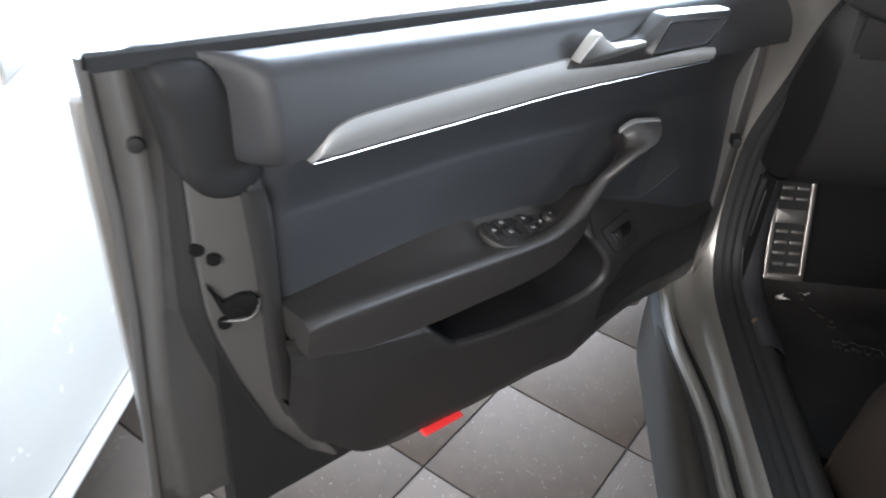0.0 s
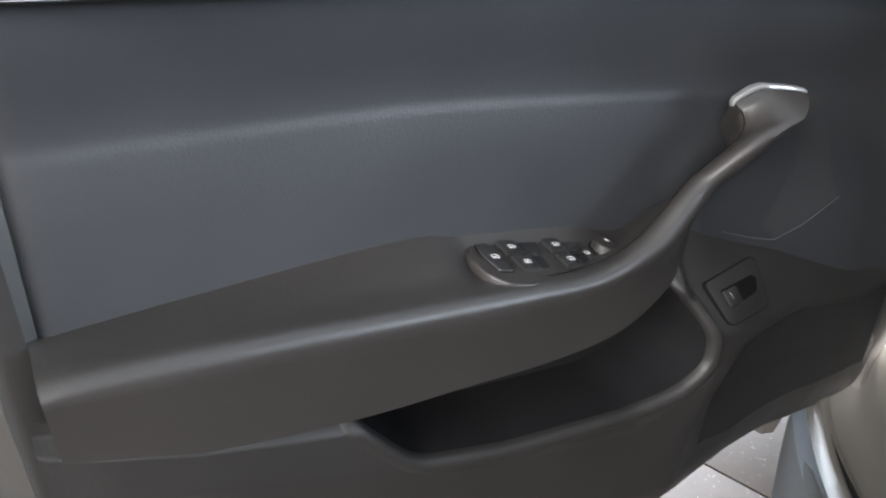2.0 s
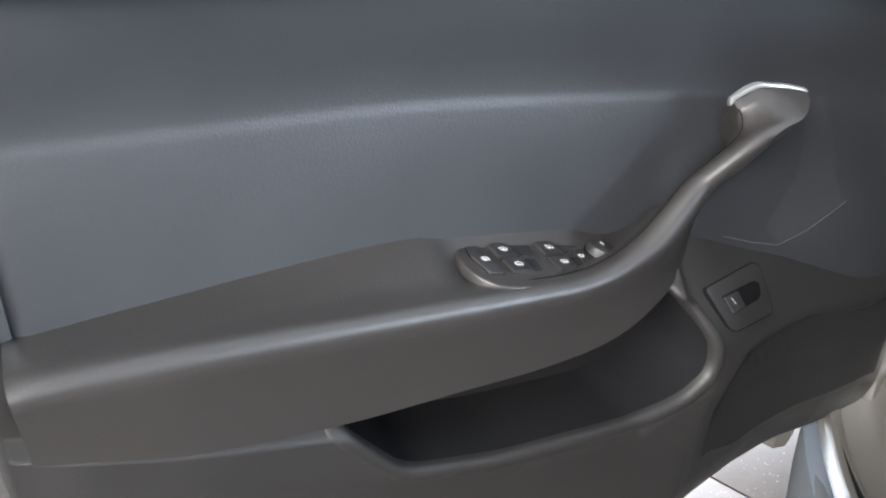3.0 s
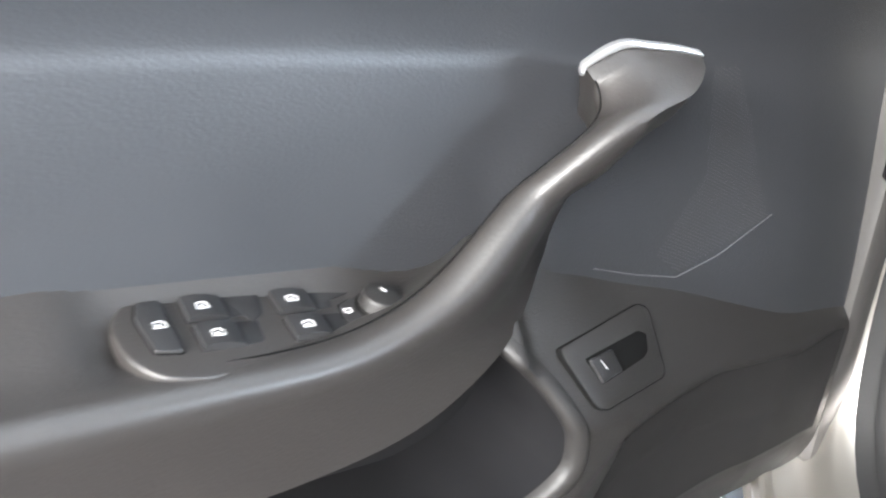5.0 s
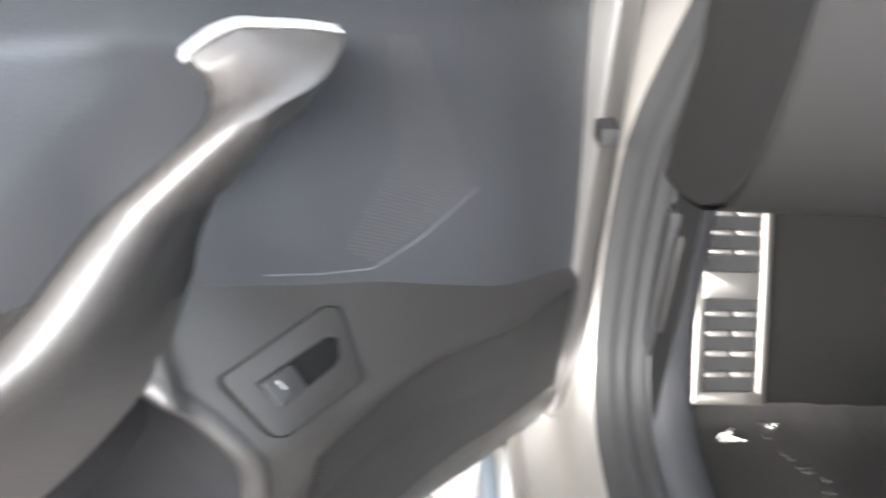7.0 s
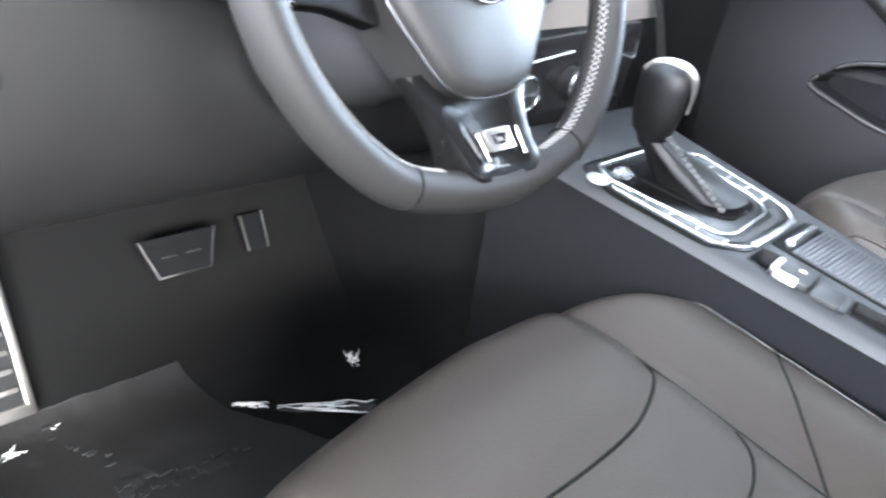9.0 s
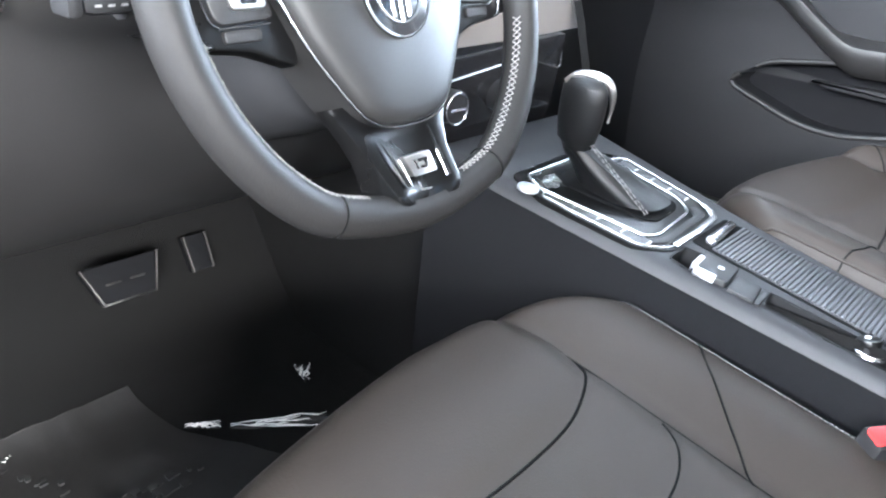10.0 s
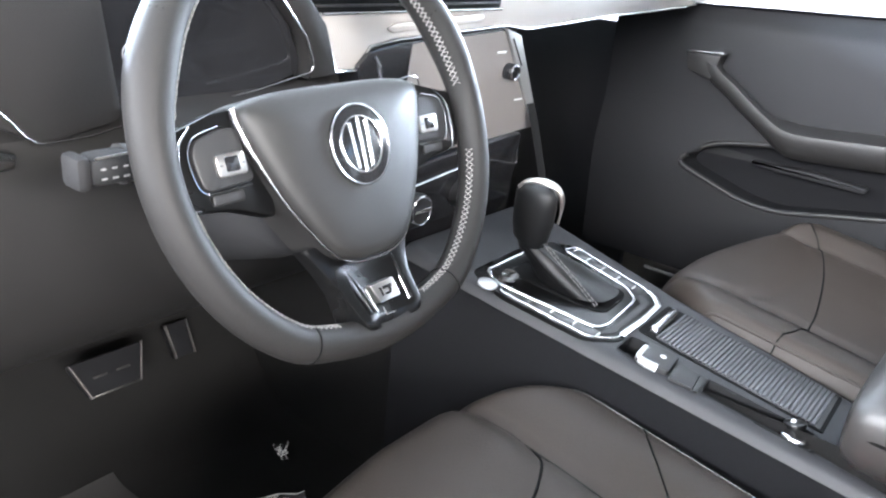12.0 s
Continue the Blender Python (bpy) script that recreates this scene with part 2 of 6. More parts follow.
def plate(poly, d0, d1, fn, bevel=0.0, bm=None, seg=2):
    """A polygon (a, b) extruded from depth d0 to d1; fn maps (a, b, d) to a place. The edge at d1 is rounded by bevel."""
    bm = bm or bmesh.new()
    poly = [Vector(p) for p in poly]
    c = sum(poly, Vector((0, 0))) / len(poly)
    sign = 1 if d1 > d0 else -1
    rings = [(d0, 0.0)]
    if bevel > 0:
        for j in range(seg + 1):
            a = math.pi / 2 * j / seg
            rings.append((d1 - sign * bevel * (1 - math.sin(a)), bevel * (1 - math.cos(a))))
    else:
        rings.append((d1, 0.0))
    n = len(poly)
    norms = []
    area = sum(poly[i].x * poly[(i + 1) % n].y - poly[(i + 1) % n].x * poly[i].y for i in range(n))
    for i in range(n):
        e1, e2 = poly[i] - poly[i - 1], poly[(i + 1) % n] - poly[i]
        n1, n2 = Vector((e1.y, -e1.x)), Vector((e2.y, -e2.x))
        v = (n1.normalized() if n1.length else n1) + (n2.normalized() if n2.length else n2)
        norms.append((v.normalized() if v.length else v) * (1 if area > 0 else -1))
    rows = [[Vector(fn(*(p - norms[i] * ins), d)) for i, p in enumerate(poly)] for d, ins in rings]
    vs = [[bm.verts.new(p) for p in r] for r in rows]
    for a, b in zip(vs, vs[1:]):
        for i in range(n):
            bm.faces.new((a[i], a[(i + 1) % n], b[(i + 1) % n], b[i]))
    bm.faces.new(vs[-1])
    bm.faces.new(list(reversed(vs[0])))
    return bm


def block(x0, x1, y0, y1, z0, z1, r=0.0, seg=2, bm=None):
    b2 = bmesh.new()
    bmesh.ops.create_cube(b2, size=1)
    for v in b2.verts:
        v.co = Vector(((x0 + x1) / 2 + v.co.x * (x1 - x0), (y0 + y1) / 2 + v.co.y * (y1 - y0), (z0 + z1) / 2 + v.co.z * (z1 - z0)))
    if r > 0:
        bmesh.ops.bevel(b2, geom=b2.edges[:], offset=r, segments=seg, profile=0.5, affect="EDGES")
    if bm is None:
        return b2
    me = bpy.data.meshes.new("tmp")
    b2.to_mesh(me)
    b2.free()
    bm.from_mesh(me)
    bpy.data.meshes.remove(me)
    return bm


def disc(center, axis, r, h, seg=24, bm=None, r2=None, bevel=0.0):
    """A turned knob from center along axis."""
    axis = Vector(axis).normalized()
    s = axis.orthogonal().normalized()
    u = axis.cross(s)
    c = Vector(center)
    r2 = r2 if r2 is not None else r
    prof = [(0, r), (h - bevel, r2)] + ([(h - bevel * 0.3, r2 - bevel * 0.3), (h, r2 - bevel)] if bevel else [])
    rows = [[c + axis * d + (s * math.cos(2 * math.pi * k / seg) + u * math.sin(2 * math.pi * k / seg)) * q for k in range(seg)] for d, q in prof]
    bm = bm or bmesh.new()
    vs = [[bm.verts.new(p) for p in r_] for r_ in rows]
    for a, b in zip(vs, vs[1:]):
        for i in range(seg):
            bm.faces.new((a[i], a[(i + 1) % seg], b[(i + 1) % seg], b[i]))
    bm.faces.new(vs[-1])
    bm.faces.new(list(reversed(vs[0])))
    return bm


def frame_plate(outer, inner, d0, d1, fn, bm=None):
    """A flat ring between two outlines of equal point count."""
    bm = bm or bmesh.new()
    n = len(outer)
    ring = lambda poly, d: [bm.verts.new(fn(p[0], p[1], d)) for p in poly]
    a, b, c, d = ring(outer, d0), ring(outer, d1), ring(inner, d1), ring(inner, d0)
    for x, y in ((a, b), (b, c), (c, d), (d, a)):
        for i in range(n):
            j = (i + 1) % n
            bm.faces.new((x[i], x[j], y[j], y[i]))
    return bm


def rect(x0, y0, x1, y1):
    x0, x1 = min(x0, x1), max(x0, x1)
    return [(x0, y0), (x1, y0), (x1, y1), (x0, y1)]


def inside(poly, x, y):
    hit = False
    n = len(poly)
    for i in range(n):
        (x1, y1), (x2, y2) = poly[i], poly[i - 1]
        if (y1 > y) != (y2 > y) and x < (x2 - x1) * (y - y1) / (y2 - y1) + x1:
            hit = not hit
    return hit


def edge_distance(poly, x, y):
    best = 9.0
    for i in range(len(poly)):
        (ax, ay), (bx, by) = poly[i - 1], poly[i]
        dx, dy = bx - ax, by - ay
        t = max(0.0, min(1.0, ((x - ax) * dx + (y - ay) * dy) / max(dx * dx + dy * dy, 1e-12)))
        best = min(best, math.hypot(x - ax - dx * t, y - ay - dy * t))
    return best if inside(poly, x, y) else -best


# ---- hall: floor, walls, glazing ----
floor = link("floor", block(-7, 7, -7, 7, -0.2, -0.004), grout_mat)
tagged(floor, "hall floor of polished grey speckled tiles with dark joints", "floor", kind="structure")
for nm, b in (("wall_south", (-7.2, 7.2, -7.2, -7.0, 0, 2.75)), ("wall_east", (7.0, 7.2, -7, 7, 0, 4)),
              ("wall_north", (-7.2, 7.2, 7.0, 7.2, 3.7, 4)), ("wall_west", (-7.2, -7.0, -7, 7, 0, 2.2))):
    tagged(link(nm, block(*b), wall_mat, flat=True), "plain white painted hall wall", "wall", kind="structure")
tagged(link("ceiling", block(-7.2, 7.2, -7.2, 7.2, 4.0, 4.2), wall_mat, flat=True), "plain white hall ceiling", "ceiling", kind="structure")
tagged(link("ground", block(-300, 300, -300, 300, -0.5, -0.21), wall_mat, flat=True), "pale paved ground outside the glazed hall", "ground", kind="structure")


# ---- driver's door, open; local x runs from hinge to latch, y into the cabin, z up ----
door = thing("driver_door", pose(-0.778, 0.481, 0, 0, 0, 225.38), "open grey car door with black inner trim and armrest", "car door")

BELT = lambda u: 1.0 + 0.068 * u
TRIM_LOW = [(0.0, 0.905), (0.295, 0.931), (0.587, 0.953), (0.78, 0.959), (1.0, 0.965)]
SEAM = [(0.0, 0.80), (0.389, 0.836), (0.686, 0.862), (0.85, 0.866), (1.0, 0.868)]
ARM_BACK = [(0.40, 0.713), (0.478, 0.727), (0.55, 0.741), (0.624, 0.753), (0.709, 0.764), (0.775, 0.764), (0.897, 0.757), (1.0, 0.75)]
LEDGE = [(0.0, 0.555), (0.053, 0.576), (0.211, 0.639), (0.341, 0.686), (0.409, 0.711), (0.5, 0.722), (1.0, 0.735)]
BOTTOM = [(0.0, 0.35), (0.197, 0.360), (0.418, 0.370), (0.607, 0.384), (0.757, 0.387), (0.814, 0.390), (0.879, 0.422), (0.928, 0.475), (0.967, 0.515), (0.99, 0.57), (1.0, 0.61)]
POCKET = [(0.80, 0.655), (0.782, 0.632), (0.742, 0.588), (0.652, 0.567), (0.503, 0.551), (0.452, 0.564), (0.424, 0.588), (0.424, 0.618), (0.441, 0.652), (0.485, 0.70), (0.6, 0.70), (0.7, 0.70), (0.78, 0.69)]
POCKET = [tuple(p) for p in rounded(POCKET, 0.02, 3)]


def under_z(u):
    """Height at which the lower panel meets the armrest."""
    return lerp([(0.40, 0.72), (0.45, 0.705), (0.474, 0.692), (0.53, 0.670), (0.60, 0.664), (0.70, 0.668), (0.79, 0.674), (0.90, 0.695), (0.98, 0.71), (1.0, 0.715)], u)


def lower_w(u, z):
    """How far the lower panel stands into the cabin."""
    shelf = -0.02 + max(-0.012, smooth(LEDGE, u) - z) * 0.74
    bend = lerp([(0.0, 0.548), (0.05, 0.559), (0.13, 0.568), (0.22, 0.590), (0.264, 0.600), (0.32, 0.604), (0.373, 0.602), (0.42, 0.57), (0.5, 0.53), (0.65, 0.55), (0.8, 0.60), (1.0, 0.66)], u)
    base = lerp([(0.0, -0.012), (0.052, -0.007), (0.129, 0.0083), (0.2235, 0.0190), (0.2634, 0.0238), (0.323, 0.0345), (0.373, 0.0435), (0.42, 0.046), (0.5, 0.030), (0.75, 0.026), (0.9, 0.022), (1.0, 0.014)], u)
    drop = max(0.0, bend - z)
    steep = ss(0.44, 0.36, u) * ss(0.05, 0.25, u)
    front = base - 0.17 * ss(-0.05, 0.2, u) * drop - steep * (0.18 * min(drop, 0.08) - 0.09 * max(0.0, drop - 0.08)) - 1.2 * max(0.0, 0.42 - z) ** 1.5
    k = 0.007
    h = max(0.0, 1 - abs(shelf - front) / k)
    both = min(shelf, front) - h * h * k * 0.25
    m = ss(0.44, 0.48, u)
    w = both * (1 - m) + front * m
    k = ss(0.42, 0.45, u)
    w = w * (1 - k) + min(w, 0.004 + max(0.0, under_z(u) - 0.01 - z) * 0.9) * k
    w -= 0.03 * ss(0.955, 1.0, u) * ss(0.9, 0.0, z)
    return w


rows = []
NU, NZ = 260, 130
for i in range(NU + 1):
    u = 0.02 + 0.978 * i / NU
    m = ss(0.44, 0.49, u)
    zb, zt = smooth(BOTTOM, u), (smooth(LEDGE, u) + 0.012) * (1 - m) + under_z(u) * m
    rows.append([(u, lower_w(u, zb + (zt - zb) * j / NZ), zb + (zt - zb) * j / NZ) for j in range(NZ + 1)])
bm = grid(rows)
# turned-in hem along the bottom
hem = [[(r[0][0], r[0][1], r[0][2]), (r[0][0], r[0][1] - 0.006, r[0][2] - 0.004), (r[0][0], -0.09, r[0][2] + 0.004)] for r in rows]
grid(hem, bm=bm)
bmesh.ops.remove_doubles(bm, verts=bm.verts, dist=1e-5)
bmesh.ops.delete(bm, geom=[f for f in bm.faces if edge_distance(POCKET, f.calc_center_median().x, f.calc_center_median().z) > -0.003 and f.calc_center_median().z > 0.45], context="FACES")
lower_panel = part("lower_panel", bm, hard_black, door, "black grained plastic lower panel with map pocket", angle=60)

# ribbed speaker cloth below the ledge
crease = [(0.03, 0.550), (0.052, 0.5545), (0.129, 0.5635), (0.2235, 0.586), (0.2634, 0.596), (0.323, 0.601), (0.36, 0.602), (0.383, 0.598)]
rows = []
for i in range(61):
    u = 0.032 + 0.350 * i / 60
    zt, zb = smooth(crease, u), 0.43 + 0.02 * ss(0.30, 0.38, u)
    rows.append([(u, lower_w(u, zt + (zb - zt) * j / 40) + 0.0007, zt + (zb - zt) * j / 40) for j in range(41)])
part("lower_speaker_cloth", grid(rows), cloth_black, lower_panel, "dark finely ribbed speaker cloth", angle=60)

# the map pocket: a rolled lip round the opening and a dark lined hollow behind it
LIP = spline([Vector(p) for p in POCKET[-4:] + POCKET + POCKET[:4]], 220)
LIP = [Vector((p.x, p.y)) for p in LIP[10:211]]


def pocket_loop(s, dw, flat=None):
    """The opening's outline moved inwards by s, at a depth."""
    out = []
    for i, p in enumerate(LIP):
        t = (LIP[min(i + 1, 200)] - LIP[max(i - 1, 0)]).normalized()
        n = Vector((t.y, -t.x)) * pocket_side
        q = p + n * s
        g = q if s < 0 else p
        out.append((q.x, (lower_w(g.x, min(g.y, under_z(g.x))) if flat is None else flat) + dw, q.y))
    return out


mid = LIP[60]
tm = (LIP[61] - LIP[59]).normalized()
pocket_side = 1 if inside(POCKET, mid.x + tm.y * 0.004, mid.y - tm.x * 0.004) else -1
part("pocket_lip", grid([pocket_loop(-0.011, -0.002), pocket_loop(-0.008, 0.0008), pocket_loop(-0.004, 0.0012), pocket_loop(0.0, 0.0008), pocket_loop(0.0025, -0.0015), pocket_loop(0.004, -0.005), pocket_loop(0.0045, -0.010)]), hard_black, lower_panel, angle=70)
part("pocket_lining", grid([pocket_loop(0.0045, -0.009), pocket_loop(0.007, -0.04), pocket_loop(0.012, 0.0, -0.055), [(0.6 + (x - 0.6) * 0.5, -0.058, 0.63 + (z - 0.63) * 0.4) for x, y, z in pocket_loop(0.012, 0.0, -0.055)], [(0.6, -0.058, 0.63)] * 201]), matte_black, lower_panel, "dark lining of the map pocket")

# middle insert with its pressed line
def middle_w(u, z):
    zt, zs = smooth(TRIM_LOW, u), smooth(SEAM, u)
    zb = smooth(LEDGE, u) if u < 0.42 else smooth(ARM_BACK, u) - 0.012
    fade = ss(0.985, 0.95, u) * ss(0.33, 0.40, u)
    w = -0.03 + 0.0010 * ss(zs + 0.006, zs - 0.005, z) * fade * ss(zs - 0.09, zs - 0.01, z) + 0.024 * ss(zs, zt, z)
    w += 0.02 * ss(0.30, 0.0, u) * ss(zb + 0.3, zb, z) - 0.02 * ss(0.975, 1.0, u)
    low = smooth(LEDGE, u)
    w += 0.016 * ss(0.46, 0.40, u) * ss(0.0, 0.25, u) * ss(low + 0.10, low, z)
    return w - 0.012 * ss(0.16, 0.0, u)


rows = []
for i in range(121):
    u = 0.0 + 0.998 * i / 120
    zb, zt = (smooth(LEDGE, u) - 0.025 if u < 0.42 else smooth(ARM_BACK, u) - 0.012), smooth(TRIM_LOW, u) - 0.002
    rows.append([(u, middle_w(u, zb + (zt - zb) * j / 80), zb + (zt - zb) * j / 80) for j in range(81)])
part("middle_panel", grid(rows), insert_mat, door, "black vinyl door insert with a pressed line", angle=60)

# upper roll under the window line
rows = []
for i in range(101):
    u = 0.0 + 1.045 * i / 100
    zt, zl = BELT(u), smooth(TRIM_LOW, min(u, 1.0))
    e = ss(1.045, 1.0, u)
    prof = [(-0.045, zt - 0.004), (-0.03, zt), (-0.008, zt - 0.001), (0.006, zt - 0.006), (0.014, zt - 0.015), (0.019, zt - 0.03), (0.026, zl + 0.045), (0.03, zl + 0.02), (0.027, zl + 0.002), (0.012, zl - 0.006), (-0.02, zl - 0.008)]
    rows.append([(u, w * e - 0.045 * (1 - e) + (0 if w < 0 else 0), z) for w, z in prof])
part("upper_panel", grid(rows), console_black, door, "soft black upper door roll", angle=50)
bm = grid([[(u, w, z) for w, z in ((-0.044, BELT(u) - (0.03 if u < 1.03 else 0.008)), (-0.046, BELT(u) + 0.006), (-0.052, BELT(u) + 0.009), (-0.062, BELT(u) + 0.002), (-0.064, BELT(u) - (0.04 if u < 1.03 else 0.012)))] for u in [0.02 + 1.125 * i / 60 for i in range(61)]])
part("window_seal", bm, rubber, door, "black rubber window seal")

# ribbed trim with a bright line below it
TRIM_TOP = [(0.24, 0.944), (0.35, 0.965), (0.45, 0.98), (0.592, 0.996), (0.779, 1.0), (0.90, 1.0), (0.928, 0.997), (0.948, 0.988), (0.96, 0.975), (0.972, 0.9645)]
rows = []
for i in range(91):
    u = 0.25 + 0.722 * i / 90
    a, b = smooth(TRIM_LOW, u) + 0.0005, max(smooth(TRIM_TOP, u), smooth(TRIM_LOW, u) + 0.001)
    col = [(u, 0.02, a)]
    for j in range(9):
        t = j / 8
        col.append((u, 0.031 + 0.0035 * math.sin(math.pi * t) + 0.001, a + (b - a) * t))
    col.append((u, 0.018, b))
    rows.append(col)
part("decor_trim", grid(rows), silver_trim, door, "ribbed silver decor strip", angle=50)
edge = [(u, 0.0345, smooth(TRIM_LOW, u) - 0.001) for u in [0.262 + 0.708 * i / 50 for i in range(51)]]
part("bright_strip", tube(edge, 0.0006, 8), chrome, door, "thin bright chrome line")

# inner release lever and its frame
zx = lambda a, b, d: (a, d, b)
bez = rounded([(0.60, 0.985), (0.585, 0.998), (0.45, 1.0), (0.40, 1.022), (0.235, 1.004), (0.28, 0.955), (0.44, 0.965), (0.53, 0.975)], 0.008)
part("lever_bezel", plate(bez, 0.012, 0.036, zx, 0.002), hard_black, door)
lever = rounded([(0.588, 0.995), (0.562, 1.022), (0.552, 1.027), (0.543, 1.018), (0.518, 1.003), (0.452, 0.998), (0.452, 0.991), (0.52, 0.989), (0.575, 0.990)], 0.002)
part("release_lever", plate(lever, 0.030, 0.046, zx, 0.0012), plate_steel, door, "satin chrome release lever")
fo = rounded([(0.429, 0.970), (0.400, 1.014), (0.244, 0.997), (0.289, 0.960)], 0.006)
fi = rounded([(0.4235, 0.9735), (0.3975, 1.0105), (0.2515, 0.9945), (0.2895, 0.9635)], 0.005)
part("speaker_frame", frame_plate(fo, fi, 0.034, 0.041, zx), chrome, door, "thin chrome frame")
part("speaker_cover", plate(fi, 0.03, 0.0375, zx), console_black, door)

# armrest that sweeps up into the pull handle
RIDGE = [(0.988, 0.036, 0.757), (0.975, 0.036, 0.7585), (0.912, 0.036, 0.755), (0.761, 0.036, 0.740), (0.64, 0.036, 0.728), (0.585, 0.036, 0.7235), (0.548, 0.036, 0.729), (0.516, 0.036, 0.745), (0.478, 0.035, 0.777), (0.452, 0.033, 0.797), (0.436, 0.031, 0.806), (0.422, 0.026, 0.812), (0.410, 0.020, 0.815)]
UNDER = [(0.985, 0.030, 0.70), (0.95, 0.031, 0.69), (0.90, 0.032, 0.675), (0.79, 0.026, 0.655), (0.70, 0.026, 0.650), (0.60, 0.026, 0.646), (0.53, 0.024, 0.652), (0.474, 0.018, 0.676), (0.442, 0.002, 0.692), (0.418, -0.014, 0.714), (0.396, -0.024, 0.736), (0.372, -0.031, 0.760), (0.345, -0.033, 0.785), (0.325, -0.033, 0.81)]
NB = 70
ridge, under = spline(RIDGE, NB), spline(UNDER, NB)
rows = []
for i, (r, q) in enumerate(zip(ridge, under)):
    pull = ss(0.56, 0.50, r.x)
    zb = smooth(ARM_BACK, r.x)
    back = Vector((r.x, -0.036, zb)) * (1 - pull) + (r + Vector((-0.03, -0.068, -0.026)).lerp(Vector((-0.034, -0.044, -0.050)), ss(0.50, 0.46, r.x))) * pull
    col = [back]
    skirt = 0.0
    shoulder = r + Vector((0.003 * pull, -0.016 + 0.004 * pull, 0.002))
    dip = 0.011 * ss(0.50, 0.53, r.x) * ss(0.70, 0.67, r.x) * (1 - pull)
    for t in (0.35, 0.7):
        col.append(back.lerp(shoulder, t) - Vector((0, 0, dip)))
    col += [shoulder, r + Vector((0.001 * pull, -0.006, 0.0025)), r, r.lerp(q, 0.05) + Vector((0, 0.004 + 0.002 * pull, 0)), r.lerp(q, 0.12) + Vector((0, 0.006 + 0.005 * pull, 0)), r.lerp(q, 0.25) + Vector((0, 0.005 + 0.008 * pull, 0)), r.lerp(q, 0.5) + Vector((0, 0.001 + 0.008 * pull, 0)), r.lerp(q, 0.8), q, q + Vector((0, -0.010, -0.034)) * skirt + Vector((0, -0.002, 0)), q + Vector((0, -0.06, 0.004 - 0.036 * skirt))]
    rows.append(col)
rows = rows[:62]
# head of the pull: the bar fans out into a flat end under the cap
first = [Vector(p) for p in rows[-1]]
CAP_LINE = [Vector(p) for p in ((0.421, 0.012, 0.843), (0.4004, 0.0186, 0.853), (0.3820, 0.0215, 0.8515), (0.3636, 0.024, 0.849), (0.3452, 0.026, 0.845))]
NS = 22
head = []
left = spline([first[3], (0.4290, 0.0250, 0.8105), (0.4195, 0.0250, 0.8215), (0.4170, 0.0190, 0.8335), CAP_LINE[0]], NS)
right = spline([first[7], (0.425, 0.053, 0.8150), (0.405, 0.0565, 0.8275), (0.382, 0.0550, 0.8330), (0.3540, 0.038, 0.8405), CAP_LINE[4]], NS)
foot_line = spline([first[11], (0.350, -0.033, 0.788), (0.338, -0.033, 0.802), (0.332, -0.033, 0.818)], NS)
for k in range(1, NS):
    t = k / (NS - 1)
    top = []
    for j in range(5):
        f = j / 4
        p = left[k].lerp(right[k], f) + (first[3 + j] - first[3].lerp(first[7], f)) * (1 - t) + (CAP_LINE[j] - CAP_LINE[0].lerp(CAP_LINE[4], f)) * t
        top.append(p + Vector((0, 0.002, 0.004)) * math.sin(math.pi * f) * math.sin(math.pi * t))
    b0, b1, b2 = (first[i] - first[3] for i in range(3))
    col = [left[k] + b0 * (1 - t) + Vector((-0.036, -0.042, -0.04)) * t, left[k] + b1 * (1 - t) + Vector((-0.024, -0.028, -0.024)) * t, left[k] + b2 * (1 - t) + Vector((-0.004, -0.008, -0.007)) * t] + top
    for f, drop in ((0.25, 0.010), (0.5, 0.012), (0.8, 0.005), (1.0, 0.0)):
        col.append(right[k].lerp(foot_line[k], f) - Vector((0, 0, drop * (1 - 0.4 * t))) * ss(0, 0.3, t) + Vector((0, 0.004, 0)) * (1 - f))
    col += [foot_line[k] + (first[12] - first[11]) , foot_line[k] + (first[13] - first[11])]
    head.append(col)
bm = grid(rows + head)
bm.faces.new([v for v in bm.verts[: len(rows[0])]])
armrest = part("armrest", bm, leather, door, "black leather-wrapped armrest and pull handle", angle=70)
line = spline([tuple(p) for p in (CAP_LINE[0] + Vector((0.001, -0.001, -0.004)), CAP_LINE[0], CAP_LINE[1], CAP_LINE[2], CAP_LINE[3], CAP_LINE[4])], 25)
rows = []
for k, p in enumerate(line):
    up = lerp([(0, 0.0026), (5, 0.0045), (10, 0.0040), (24, 0.0034)], k)
    n = Vector((0.0, 0.0025, 0.0))
    rows.append([p + Vector((-0.004, -0.006, -0.002)), p + n * 0.6 + Vector((0, 0, -0.0006)), p + n + Vector((0, 0, 0.0006)), p + n * 0.7 + Vector((0.002, 0, up - 0.001)), p + Vector((0.0015, -0.001, up)), p + Vector((-0.003, -0.006, up - 0.001))])
bm = grid(rows, True)
cap_ring(bm, rows[0])
cap_ring(bm, rows[-1])
part("pull_cap", bm, satin_metal, armrest, "satin chrome end cap", angle=50)
piping = [p + Vector((0.002, -0.0125, 0.0035)) for p in ridge[38:61]] + [p + Vector((0, 0.0004, 0.0004)) for p in left[2:-2]]
part("grip_seam", tube(piping, 0.0005, 6), seam_mat, armrest)

# window switches on the armrest
SN = Vector((-0.165, 0.201, 0.965)).normalized()
SE = Vector((1, 0, 0.1711))
SF = Vector((0, 1, -0.2086))
SO = Vector((0.0, 0.0, 0.739 - 0.618 * 0.1711)) - SN * 0.0075


def sw(a, b, d):
    return SO + SE * a + SF * b + SN * d


